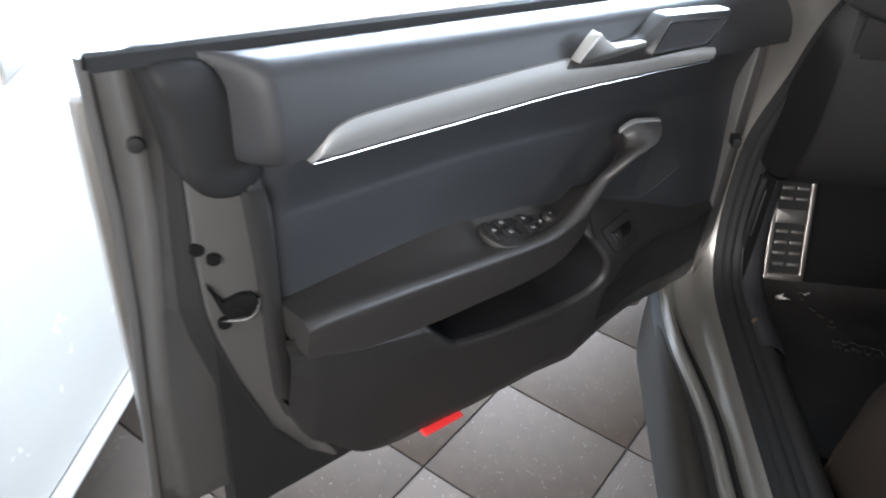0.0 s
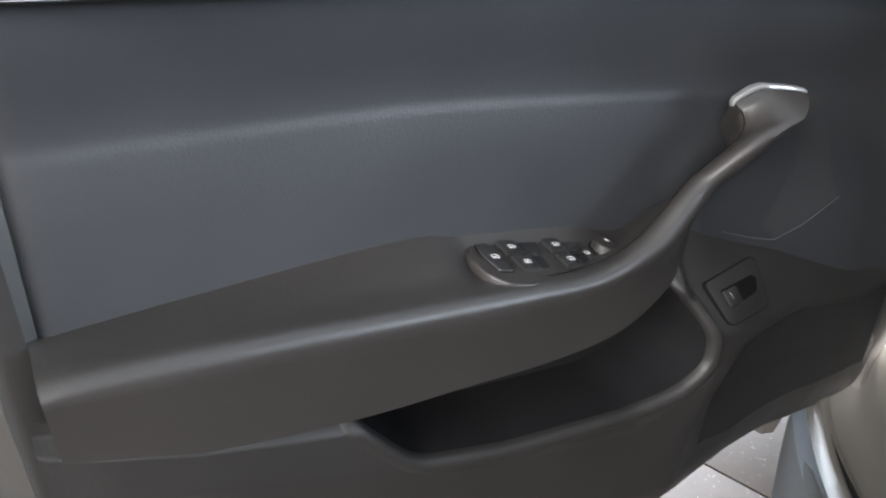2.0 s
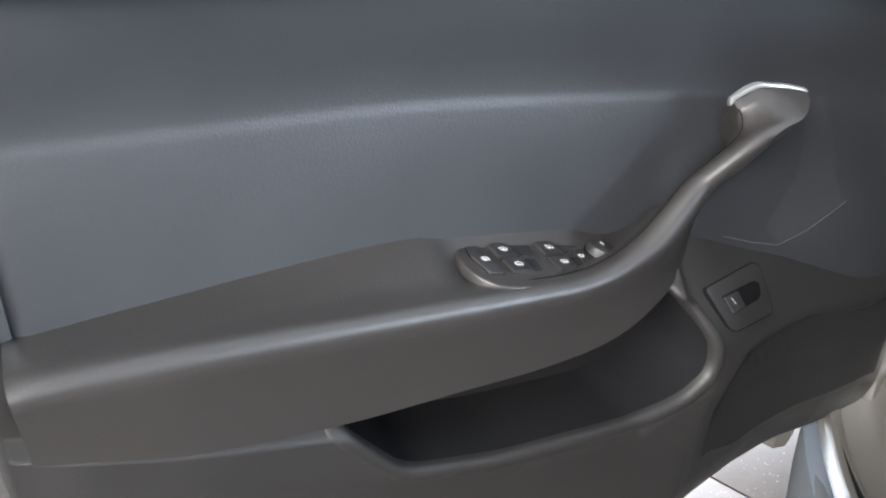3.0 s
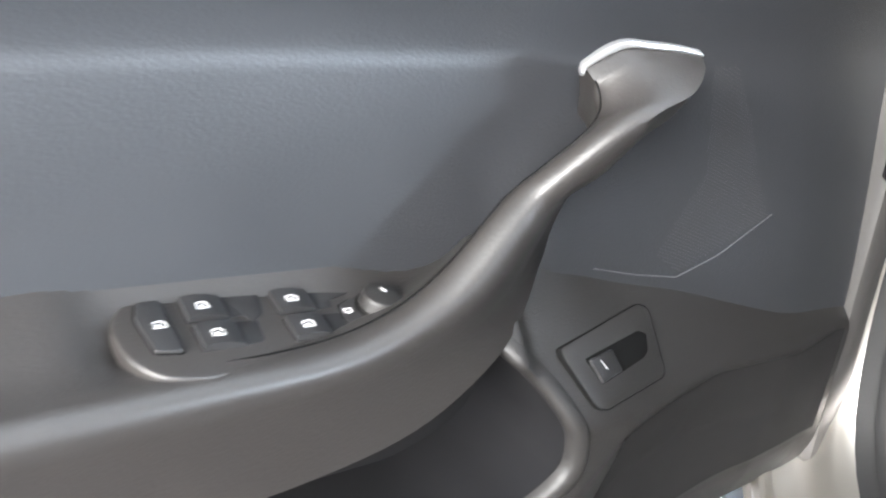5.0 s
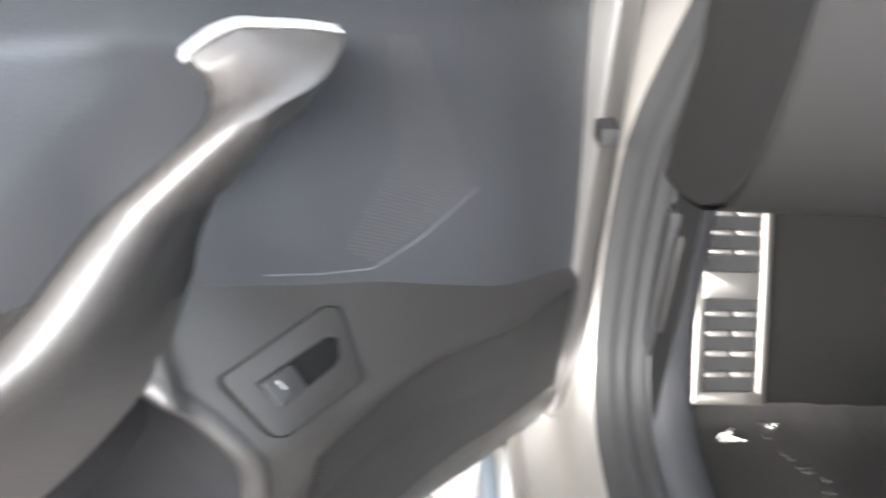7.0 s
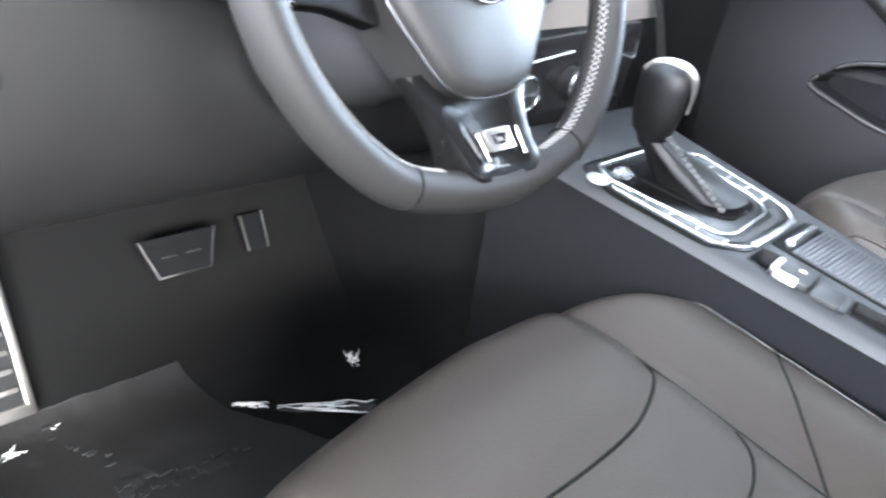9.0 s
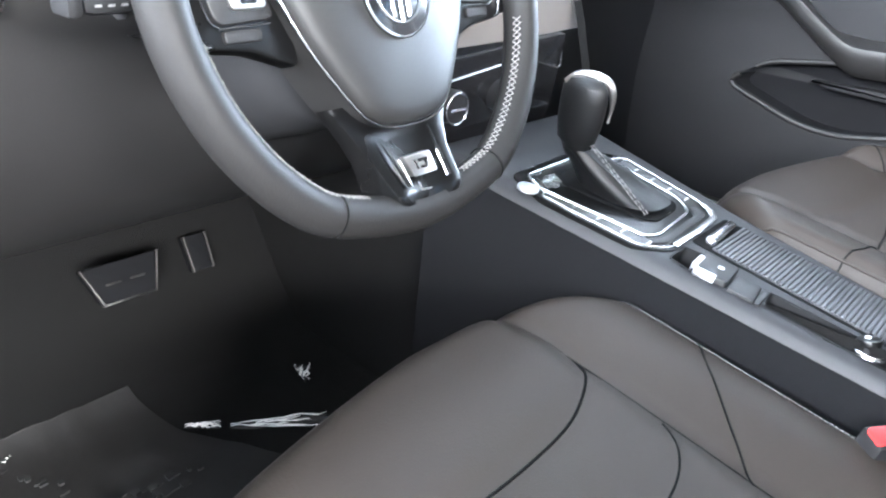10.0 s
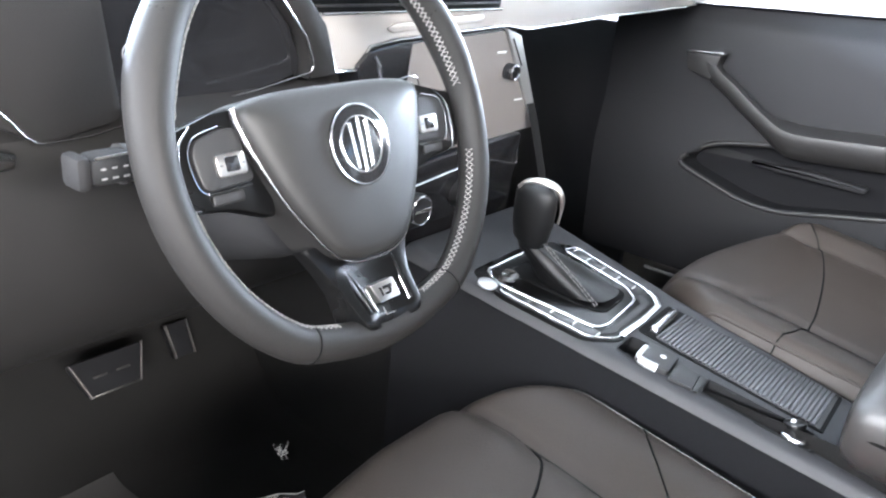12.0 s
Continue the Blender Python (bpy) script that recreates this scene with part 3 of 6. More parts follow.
outline = rounded([(0.676, -0.008), (0.673, 0.016), (0.662, 0.030), (0.645, 0.034), (0.595, 0.031), (0.560, 0.025), (0.520, 0.004), (0.517, -0.018), (0.524, -0.025), (0.572, -0.027), (0.640, -0.027), (0.668, -0.024)], 0.008)
panel = part("switch_panel", plate(outline, -0.012, 0.0020, sw, 0.0018, seg=3), leather, armrest, "black window switch panel")


def icon_window(bm, ca, cb, s=0.60):
    """A small outlined car window."""
    pts = [(0.0048, -0.003), (0.0048, 0.0035), (-0.0048, 0.0035), (-0.0048, -0.0005), (-0.0015, -0.0042)]
    for i in range(len(pts)):
        p, q = Vector(pts[i - 1]) * s, Vector(pts[i]) * s
        n = Vector((q.y - p.y, p.x - q.x)).normalized() * 0.00019
        plate([(ca + a.x, cb + a.y) for a in (p - n, q - n, q + n, p + n)], 0.0, 0.0004, lambda a, b, d: sw(a, b, d + icon_window.h), bm=bm)
    plate([(ca + x * s, cb + y * s) for x, y in ((0.0012, 0.0), (0.0026, 0.0), (0.0026, 0.002), (-0.0012, 0.002))], 0.0, 0.0004, lambda a, b, d: sw(a, b, d + icon_window.h), bm=bm)
    return bm


icon_window.h = 0.0044
lock = rounded([(0.6605, -0.0225), (0.6495, -0.0225), (0.6485, 0.016), (0.661, 0.014), (0.664, -0.010)], 0.0025)
gap = rounded([(0.6612, -0.0232), (0.6488, -0.0232), (0.6478, 0.0168), (0.6616, 0.0148), (0.6648, -0.010)], 0.0028)
part("button_gap", plate(gap, 0.0, 0.0024, sw), seam_mat, panel)
b0 = part("child_lock_button", plate(lock, 0.0, 0.0040, sw, 0.001), button_mat, panel)
part("button_mark", icon_window(bmesh.new(), 0.6547, -0.003), white_ink, panel, "white printed window mark")
for nm, ca, c0, c1 in (("b", 0.6315, -0.022, -0.0045), ("c", 0.6305, -0.001, 0.0165), ("d", 0.586, -0.021, -0.0035), ("e", 0.586, 0.0005, 0.0175)):
    # shade round the rocker, a thin dark plate on the panel
    well = rounded([(ca + 0.0105, c0 - 0.001), (ca - 0.022, c0 - 0.0005), (ca - 0.020, c1 - 0.002), (ca + 0.0105, c1 + 0.0005)], 0.002)
    part("well_shade", plate(well, 0.0005, 0.0025, sw, 0.0002), pit_black, panel)
    prof = [(ca + 0.0095, 0.001), (ca + 0.0093, 0.0052), (ca + 0.004, 0.0062), (ca - 0.004, 0.0057), (ca - 0.0105, 0.0036), (ca - 0.0115, 0.001)]
    rows = [[sw(a, b, h if 0 < k < 7 else 0.001) for k, b in enumerate([c0, c0 + 0.0005, c0 + 0.002, c0 + 0.006, c1 - 0.006, c1 - 0.002, c1 - 0.0005, c1])] for a, h in prof]
    part("window_switch", grid(rows), button_mat, panel, angle=50)
    icon_window.h = 0.0062
    part("switch_mark", icon_window(bmesh.new(), ca + 0.001, (c0 + c1) / 2 + 0.001), white_ink, panel, "white printed window mark")
# shade of the sloped recesses beside the rockers, as flat dark plates
for poly in ([(0.620, -0.023), (0.600, -0.025), (0.604, -0.006), (0.611, 0.0)], [(0.574, -0.0255), (0.53, -0.0255), (0.545, -0.018), (0.569, -0.010)]):
    part("recess_shade", plate(rounded(poly, 0.002), 0.001, 0.0026, sw, 0.0002), pit_black, panel)
pad = rounded([(0.564, 0.010), (0.563, -0.006), (0.535, -0.018), (0.522, -0.014), (0.524, 0.002), (0.553, 0.021)], 0.004)
part("pad_gap", plate([(0.5435 + (a - 0.5435) * 1.035, b * 1.05) for a, b in pad], 0.001, 0.0024, sw), seam_mat, panel)
part("mirror_pad", plate(pad, 0.001, 0.0029, sw, 0.0004), button_mat, panel)
kc = sw(0.5405, -0.0005, 0.0025)
part("knob_skirt", disc(kc, SN, 0.0140, 0.0025, 32, bevel=0.0006), seam_mat, panel)
knob = disc(kc + SN * 0.002, SN, 0.0125, 0.0080, 36, r2=0.0112, bevel=0.0018)
part("mirror_knob", knob, hard_black, panel, "round black mirror knob with knurled rim")
bm = bmesh.new()
side = SN.orthogonal().normalized()
for row in range(3):
    for k in range(36):
        a = 2 * math.pi * k / 36
        dirv = side * math.cos(a) + SN.cross(side) * math.sin(a)
        c = kc + SN * (0.0040 + row * 0.0018) + dirv * 0.0120
        disc(c, dirv, 0.0005, 0.0005, 4, bm=bm)
part("knob_knurl", bm, hard_black, panel)
part("knob_mark", plate([(-0.0006, -0.0035), (0.0006, -0.0035), (0.0006, 0.0005), (-0.0006, 0.0005)], 0, 0.0003, lambda a, b, d: kc + SN * (0.0100 + d) + SE * (a - 0.002 - 0.3 * b) + SF * (b - 0.001)), white_ink, panel)
bm = bmesh.new()
for ca, cb in ((0.5595, -0.0005), (0.5535, 0.0165)):
    frame_plate([(ca + x * 0.0024, cb + y * 0.0016) for x, y in ((-1, -1), (1, -1), (1, 1), (-1, 1))], [(ca + x * 0.0019, cb + y * 0.0011) for x, y in ((-1, -1), (1, -1), (1, 1), (-1, 1))], 0.0028, 0.0033, sw, bm=bm)
    plate([(ca - 0.001, cb + 0.0016), (ca + 0.0006, cb + 0.0016), (ca + 0.0006, cb + 0.0024), (ca - 0.001, cb + 0.0024)], 0.0028, 0.0033, sw, bm=bm)
disc(sw(0.5262, 0.0, 0.0028), SN, 0.0011, 0.0004, 12, bm=bm)
disc(sw(0.5315, 0.0015, 0.0028), SN, 0.0006, 0.0004, 8, bm=bm)
part("mirror_marks", bm, white_ink, panel, "white printed mirror marks")

# tailgate switch on the sloping ledge
TA, TB = Vector((1, 0, 0.38)), Vector((0, 1, -1.351))
TN = TA.cross(TB).normalized()
TO = Vector((0, 0, 0.697 - 0.371 * 0.38 - 0.02 * 1.351))


def ts(a, b, d):
    return TO + TA * a + TB * b + TN * d


bz = [(0.424, 0.017), (0.336, -0.005), (0.325, -0.004), (0.330, 0.024), (0.335, 0.027), (0.401, 0.041), (0.410, 0.040), (0.425, 0.020)]
part("bezel_gap", plate(rounded([(a + (a - 0.375) * 0.016, b + (b - 0.018) * 0.022) for a, b in bz], 0.004), -0.02, 0.0022, ts), seam_mat, door)
bez = part("tailgate_bezel", plate(rounded(bz, 0.004), -0.02, 0.0026, ts, 0.0008), hard_black, door, "black bezel of the tailgate switch")
# shade of the finger hollow, a flat black plate
part("finger_recess", plate(rounded([(0.407, 0.021), (0.345, 0.007), (0.337, 0.008), (0.342, 0.016), (0.349, 0.019), (0.398, 0.031)], 0.002), 0.0, 0.0029, ts, 0.0002), shade_black, bez)
part("tailgate_button", plate(rounded([(0.4045, 0.0215), (0.380, 0.0162), (0.376, 0.0250), (0.3985, 0.0305)], 0.0015), 0.001, 0.0046, ts, 0.0008), button_mat, bez, "black tailgate button")
bm = bmesh.new()
for a0, b0_, a1, b1 in ((0.395, 0.0215, 0.3935, 0.0222), (0.3935, 0.0222, 0.3925, 0.0237), (0.3925, 0.0237, 0.391, 0.0247)):
    p, q = Vector((a0, b0_)), Vector((a1, b1))
    n = Vector((q.y - p.y, p.x - q.x)).normalized() * 0.0002
    plate([p - n, q - n, q + n, p + n], 0.0046, 0.0049, ts, bm=bm)
part("tailgate_mark", bm, white_ink, bez)

# perforated speaker field in the insert
bm = bmesh.new()
field = [(0.31, 0.692), (0.284, 0.672), (0.178, 0.694), (0.212, 0.776), (0.236, 0.818), (0.262, 0.82), (0.252, 0.74)]
for i in range(60):
    for j in range(60):
        a, b = 0.17 + 0.0028 * i, 0.665 + 0.0028 * j + 0.0014 * (i % 2)
        if inside(field, a, b):
            zs = smooth(SEAM, a)
            disc((a, middle_w(a, b) - 0.0004, b), (0, 1, 0), 0.00065, 0.0007, 5, bm=bm)
part("speaker_grille", bm, key_grey, door, "fine black perforated speaker field")
# highlight on the grille's edge, drawn as a thin line of paler plastic
line = [(a, middle_w(a, z) + 0.0008, z) for a, z in ((0.372, 0.6975), (0.33, 0.682), (0.286, 0.669), (0.24, 0.676), (0.173, 0.694))]
part("grille_highlight", tube(line, 0.0005, 6), edge_highlight, door)

# red reflector in the hem
part("red_reflector", plate(rounded([(0.682, 0.382), (0.762, 0.3855), (0.762, 0.392), (0.682, 0.3885)], 0.002), -0.03, 0.0005, zx, 0.001), red_plastic, door, "small red reflector strip")

# painted metal shut face
rows = []
zs = [0.43 + 0.63 * i / 66 for i in range(67)]
for z in zs:
    ue = lerp([(b, a) for a, b in [(0.90, 0.40), (0.925, 0.455), (0.967, 0.515), (0.992, 0.605), (0.998, 0.70), (1.003, 0.82), (1.012, 0.93), (1.012, 1.10)]], z)
    up = lerp([(0.40, 0.925), (0.45, 0.955), (0.507, 0.992), (0.619, 1.033), (0.709, 1.058), (0.75, 1.066), (0.84, 1.071), (1.1, 1.068)], z)
    ua = max(up, ue + 0.01)
    rows.append([(ue - 0.06, -0.05, z), (ue - 0.004, -0.028, z), (ue, -0.024, z), (ue + 0.006, -0.026, z), (ue + (ua - ue) * 0.5, -0.040, z), (ua - 0.004, -0.054, z), (ua, -0.060, z), (ua + 0.002, -0.075, z)])
ue_at = lambda z: lerp([(0.40, 0.90), (0.455, 0.925), (0.515, 0.967), (0.605, 0.992), (0.70, 0.998), (0.82, 1.003), (0.93, 1.012), (1.10, 1.012)], z)
part("trim_edge", grid([[(ue_at(z) - 0.012, -0.020, z), (ue_at(z) + 0.002, -0.0175, z), (ue_at(z) + 0.010, -0.0215, z), (ue_at(z) + 0.012, -0.030, z)] for z in [0.56 + 0.36 * i / 30 for i in range(31)]]), hard_black, door, "dark rolled edge of the door trim", angle=60)
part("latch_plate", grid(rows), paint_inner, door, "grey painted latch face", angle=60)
rows = []
for z in zs:
    up = lerp([(0.40, 0.925), (0.45, 0.955), (0.507, 0.992), (0.619, 1.033), (0.709, 1.058), (0.75, 1.066), (0.84, 1.071), (1.1, 1.068)], z)
    us = lerp([(0.40, 0.95), (0.454, 0.993), (0.494, 1.017), (0.606, 1.056), (0.707, 1.082), (0.755, 1.089), (0.871, 1.084), (1.1, 1.07)], z)
    rows.append([(up + 0.002, -0.060, z), (up + 0.006, -0.067, z), ((up + us) / 2 + 0.002, -0.072, z), (us + 0.001, -0.078, z), (us + 0.003, -0.086, z)])
part("door_seal", grid(rows), rubber, door, "black rubber door seal", angle=60)
rows = []
zo = [0.425 + 0.64 * i / 70 for i in range(71)]
for z in zo:
    us = lerp([(0.335, 0.93), (0.40, 0.95), (0.454, 0.993), (0.494, 1.017), (0.606, 1.056), (0.707, 1.082), (0.755, 1.089), (0.871, 1.084), (1.1, 1.07)], z)
    f = lerp([(0.335, 1.12), (0.45, 1.127), (0.633, 1.128), (0.722, 1.122), (0.875, 1.108), (0.944, 1.106), (1.1, 1.115)], z)
    lip = lerp([(0.335, 1.168), (0.48, 1.160), (0.652, 1.150), (0.763, 1.142), (0.9, 1.138), (1.1, 1.142)], z)
    rows.append([(us, -0.080, z), (us + (f - us) * 0.55, -0.081, z), (f - 0.012, -0.079, z), (f - 0.006, -0.079, z), (f, -0.084, z), (f + 0.006, -0.095, z), (lip - 0.014, -0.098, z), (lip - 0.009, -0.094, z), (lip - 0.002, -0.098, z), (lip, -0.104, z), (lip - 0.004, -0.112, z)])
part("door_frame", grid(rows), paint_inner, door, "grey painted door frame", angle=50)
bm = block(-0.02, 1.15, -0.125, -0.105, 0.40, 1.02, 0.006)
part("outer_skin", bm, paint, door, "grey metallic outer skin")
# core coloured black to give the shadow gap between panel and shut face
bm = block(0.0, 1.06, -0.105, -0.066, 0.36, 0.99)
part("door_core", bm, rubber, door)
bm = grid([[(u, -0.106, 0.405 + 0.03 * ss(0.6, 1.14, u)), (u, -0.075, 0.402 + 0.03 * ss(0.6, 1.14, u)), (u, -0.05, smooth(BOTTOM, min(u, 0.9)) + 0.012), (u, -0.05, 0.5)] for u in [0.0 + 0.95 * i / 40 for i in range(41)]])
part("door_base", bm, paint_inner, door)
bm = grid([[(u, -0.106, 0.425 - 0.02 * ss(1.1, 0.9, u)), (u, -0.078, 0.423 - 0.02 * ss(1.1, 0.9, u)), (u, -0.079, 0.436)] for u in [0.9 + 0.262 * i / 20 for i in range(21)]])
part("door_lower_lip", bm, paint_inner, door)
# rounded rubber cap at the upper rear corner
capo = [(1.079, 0.945), (1.062, 0.921), (1.045, 0.911), (1.022, 0.908), (1.003, 0.915), (0.99, 0.93), (0.996, 0.97), (1.004, 1.003), (1.02, 1.035), (1.04, 1.066), (1.10, 1.07), (1.09, 1.03)]
capr = rounded(capo, 0.02, 4)
rows = [[(p[0], -0.10, p[1]) for p in capr]]
for k, h in ((1.0, -0.045), (0.985, -0.035), (0.94, -0.0285), (0.85, -0.024), (0.6, -0.0215), (0.3, -0.0205), (0.01, -0.02)):
    rows.append([(1.038 + (p[0] - 1.038) * k, h, 0.985 + (p[1] - 0.985) * k) for p in capr])
part("corner_cap", grid(rows, True), rubber, door, "rounded black rubber corner cap", angle=70)
# latch opening: its inner shade is a black plate on the face
hole = rounded([(1.066, 0.798), (1.051, 0.770), (1.032, 0.781), (1.020, 0.781), (1.017, 0.768), (1.026, 0.749), (1.050, 0.746)], 0.003)
part("latch", plate(hole, -0.07, -0.0285, lambda a, b, d: (a, d - (a - 1.03) * 0.55, b), 0.001), shade_black, door, "latch opening as a plate in shade black")
part("latch_claw", tube([(1.046, -0.0375, 0.757), (1.038, -0.0325, 0.762), (1.030, -0.0285, 0.759)], 0.0028, 8), shade_black, door, "steel latch claw")
rim = [(1.0145, -0.0245, 0.772), (1.0165, -0.0255, 0.757), (1.026, -0.0295, 0.745), (1.038, -0.0365, 0.742), (1.054, -0.046, 0.743)]
part("latch_rim", tube(spline(rim, 12), 0.0026, 8), paint_inner, door)
for a, w, z in ((1.053, -0.045, 0.832), (1.067, -0.054, 0.845), (1.05, -0.044, 0.738)):
    part("screw_hole", disc((a, w - 0.004, z), (0.5, 1, 0), 0.008, 0.0062, 16), shade_black, door)
part("bumper_stop", disc((1.105, -0.08, 0.975), (0.4, 1, 0), 0.009, 0.006, 16, bevel=0.002), rubber, door)
# hinge side
part("door_front_edge", block(-0.02, 0.02, -0.105, -0.012, 0.36, 0.99, 0.008), paint_inner, door)


# ---- car body round the opening ----
car = thing("car_body", pose(0, 0, 0), "grey metallic car body shell with open driver side", "car body")

# opening edge: along the sill, then up the hinge pillar (y, z)
EDGE = [(-1.25, 0.378), (-0.6, 0.378), (0.0, 0.378), (0.28, 0.379), (0.38, 0.384), (0.445, 0.402), (0.488, 0.445), (0.512, 0.52), (0.518, 0.60), (0.514, 0.67), (0.49, 0.78), (0.44, 0.90), (0.37, 1.0), (0.25, 1.1)]
edge_path = spline([(y, z) for y, z in EDGE], 90)
edge_norm = []
for i, p in enumerate(edge_path):
    t = (edge_path[min(i + 1, 89)] - edge_path[max(i - 1, 0)]).normalized()
    edge_norm.append(Vector((t.y, -t.x)))


def sweep_edge(name, prof, mat, label="", parent=car, i0=0, i1=90, low=None):
    """A profile of (distance outwards from the opening's edge, x) carried along it; low is its shape along the sill."""
    rows = []
    for i in range(i0, i1):
        p, n = edge_path[i], edge_norm[i]
        k = ss(0.25, 0.47, p.x) if n.x > -0.5 else 0
        lean = 0.028 * ss(0.66, 0.88, p.y)
        up = ss(46, 62, i) if low else 1
        rows.append([(x * up + lx * (1 - up) + lean + (0.012 * k if x < -0.8 and lx < -0.8 else 0), p.x + n.x * (d * up + ld * (1 - up)), p.y + n.y * (d * up + ld * (1 - up))) for (d, x), (ld, lx) in zip(prof, low or prof)])
    return part(name, grid(rows), mat, parent, label, angle=50)


sweep_edge("jamb_cover", [(-0.014, -0.742), (-0.005, -0.748), (-0.002, -0.757), (0.0005, -0.766), (0.004, -0.7705)], rubber, "black rubber cover on the opening edge")
sweep_edge("door_jamb", [(0.001, -0.766), (0.003, -0.7725), (0.009, -0.782), (0.018, -0.790), (0.034, -0.796), (0.044, -0.806), (0.050, -0.82), (0.050, -0.838), (0.040, -0.846), (0.039, -0.850)], paint, "grey painted sill and hinge pillar", low=[(0.001, -0.766), (0.003, -0.7725), (0.007, -0.779), (0.012, -0.784), (0.018, -0.788), (0.024, -0.791), (0.030, -0.7935), (0.034, -0.7945), (0.037, -0.795), (0.039, -0.7955)])
sweep_edge("jamb_gutter", [(0.0395, -0.849), (0.046, -0.852), (0.046, -0.858)], rubber, "black rubber gutter strip", low=[(0.038, -0.795), (0.048, -0.800), (0.046, -0.808)])
sweep_edge("sill_ridge", [(0.046, -0.856), (0.0375, -0.859), (0.036, -0.863), (0.0375, -0.867), (0.052, -0.872), (0.054, -0.880)], paint, "thin painted ridge of the sill", low=[(0.047, -0.807), (0.036, -0.810), (0.033, -0.815), (0.034, -0.822), (0.040, -0.828), (0.052, -0.830)])
sweep_edge("outer_gutter", [(0.053, -0.878), (0.060, -0.882), (0.075, -0.888), (0.09, -0.890)], rubber, "black rubber groove", low=[(0.051, -0.829), (0.058, -0.833), (0.063, -0.840), (0.060, -0.846)])
sweep_edge("opening_seal", [(-0.004, -0.748), (-0.012, -0.752), (-0.019, -0.746), (-0.020, -0.736), (-0.014, -0.729), (-0.006, -0.730)], rubber, "black rubber opening seal")
sweep_edge("opening_seal_inner", [(-0.012, -0.732), (-0.018, -0.733), (-0.022, -0.728), (-0.021, -0.718), (-0.013, -0.714)], rubber, "black rubber inner lip")
sweep_edge("sill_trim", [(-0.012, -0.718), (-0.020, -0.708), (-0.018, -0.69), (-0.004, -0.672), (0.03, -0.664), (0.09, -0.66)], hard_black, "black plastic sill trim", i1=54)
sweep_edge("pillar_trim", [(-0.013, -0.7175), (-0.021, -0.708), (-0.022, -0.695), (-0.018, -0.68), (-0.004, -0.664), (0.03, -0.655), (0.09, -0.652)], console_black, "grey-black plastic pillar trim", i0=53)
rows = [[(x, y, z) for x, z in ((-0.860, 0.10), (-0.870, 0.15), (-0.874, 0.24), (-0.874, 0.297), (-0.872, 0.312), (-0.866, 0.319), (-0.852, 0.320), (-0.846, 0.317), (-0.842, 0.30))] for y in [-1.25 + 1.75 * i / 24 for i in range(25)]]
part("sill_rail", grid(rows), dull_rail, car, "dull dark grey sill rail", angle=50)
part("hinge_cover", block(-0.806, -0.790, 0.452, 0.525, 0.699, 0.717, 0.002), pit_black, car, "black hinge cover")
# shell that closes the cabin
part("front_wing", block(-0.92, -0.86, 0.56, 1.5, 0.2, 0.93, 0.03), paint, car)
rows = []
for i in range(13):
    y = 1.05 + 0.85 * i / 12
    rows.append([(0.05 + 0.83 * (k / 12 - 1), y, 1.03 - 0.05 * (i / 12) - 0.16 * (i / 12) ** 3 - 0.09 * abs(k / 12 - 1) ** 3) for k in range(25)])
part("bonnet", grid(rows + [[(p[0], p[1], p[2] - 0.02) for p in r] for r in reversed(rows)]), paint, car, "grey metallic bonnet", angle=50)
part("front_panel", block(-0.80, 0.90, 1.86, 1.92, 0.25, 0.80, 0.03), paint, car)
part("boot_lid", block(-0.74, 0.84, -2.25, -1.87, 0.30, 1.00, 0.05), paint, car)
part("bulkhead", block(-0.76, 0.86, 1.03, 1.07, 0.15, 1.08), carpet, car)
rows = [[(x, y, 1.44 + 0.03 * (1 - (x / 0.66) ** 2) - 0.05 * ss(-0.5, -0.05, y) + d) for x in [-0.6 + 1.24 * k / 12 for k in range(13)]] for y, d in [(-0.06, 0.0)] + [(-1.9 + 1.84 * i / 16, 0.022) for i in range(16, -1, -1)] + [(-1.9 + 1.84 * i / 16, 0.0) for i in range(17)]]
part("roof", grid(rows), paint, car, "grey roof with pale lining")
for sx in (-0.79, 0.86):
    part("quarter_panel", block(sx - 0.03, sx + 0.03, -1.9, -1.28, 0.2, 0.98, 0.02), paint, car)
part("rear_wall", block(-0.76, 0.86, -1.9, -1.86, 0.2, 1.4), carpet, car)
part("floor_pan", block(-0.75, 0.84, -1.9, 1.03, 0.2, 0.255), carpet, car, "dark carpeted cabin floor")
part("far_kick_panel", block(0.882, 0.899, 0.36, 1.03, 0.2, 0.985, 0.003), pit_black, car, "black trim beside the passenger footwell")
part("side_shell", block(0.90, 0.96, -1.9, 1.5, 0.2, 0.95, 0.02), paint, car)
for x0, x1 in ((-0.74, -0.60), (0.72, 0.86)):
    sx = -1 if x0 < 0 else 1
    part("roof_pillar", tube([(sx * 0.76 + 0.05, 0.55, 1.0), (sx * 0.70 + 0.05, 0.1, 1.22), (sx * 0.62 + 0.05, -0.45, 1.41)], 0.03, 8), paint, car)
for sx in (-0.68, 0.78):
    part("rear_pillar", block(sx - 0.05, sx + 0.05, -1.3, -1.15, 0.35, 1.41, 0.02), paint, car)

# ---- footwell ----
foot = thing("footwell_lining", pose(0, 0, 0), "dark carpet lining of the driver footwell", "footwell carpet")
rows = []
for i in range(41):
    t = i / 40
    y = -0.60 + 1.62 * t
    z = 0.285 + 0.8 * (y - 0.575 + math.sqrt((y - 0.575) ** 2 + 0.0012))
    rows.append([(x, y, z + 0.004 * noise.noise((x * 6, y * 6, 0)) + 0.03 * ss(-0.08, -0.02, x)) for x in [-0.725 + 0.72 * k / 24 for k in range(25)]])
part("carpet", grid(rows), carpet, foot)
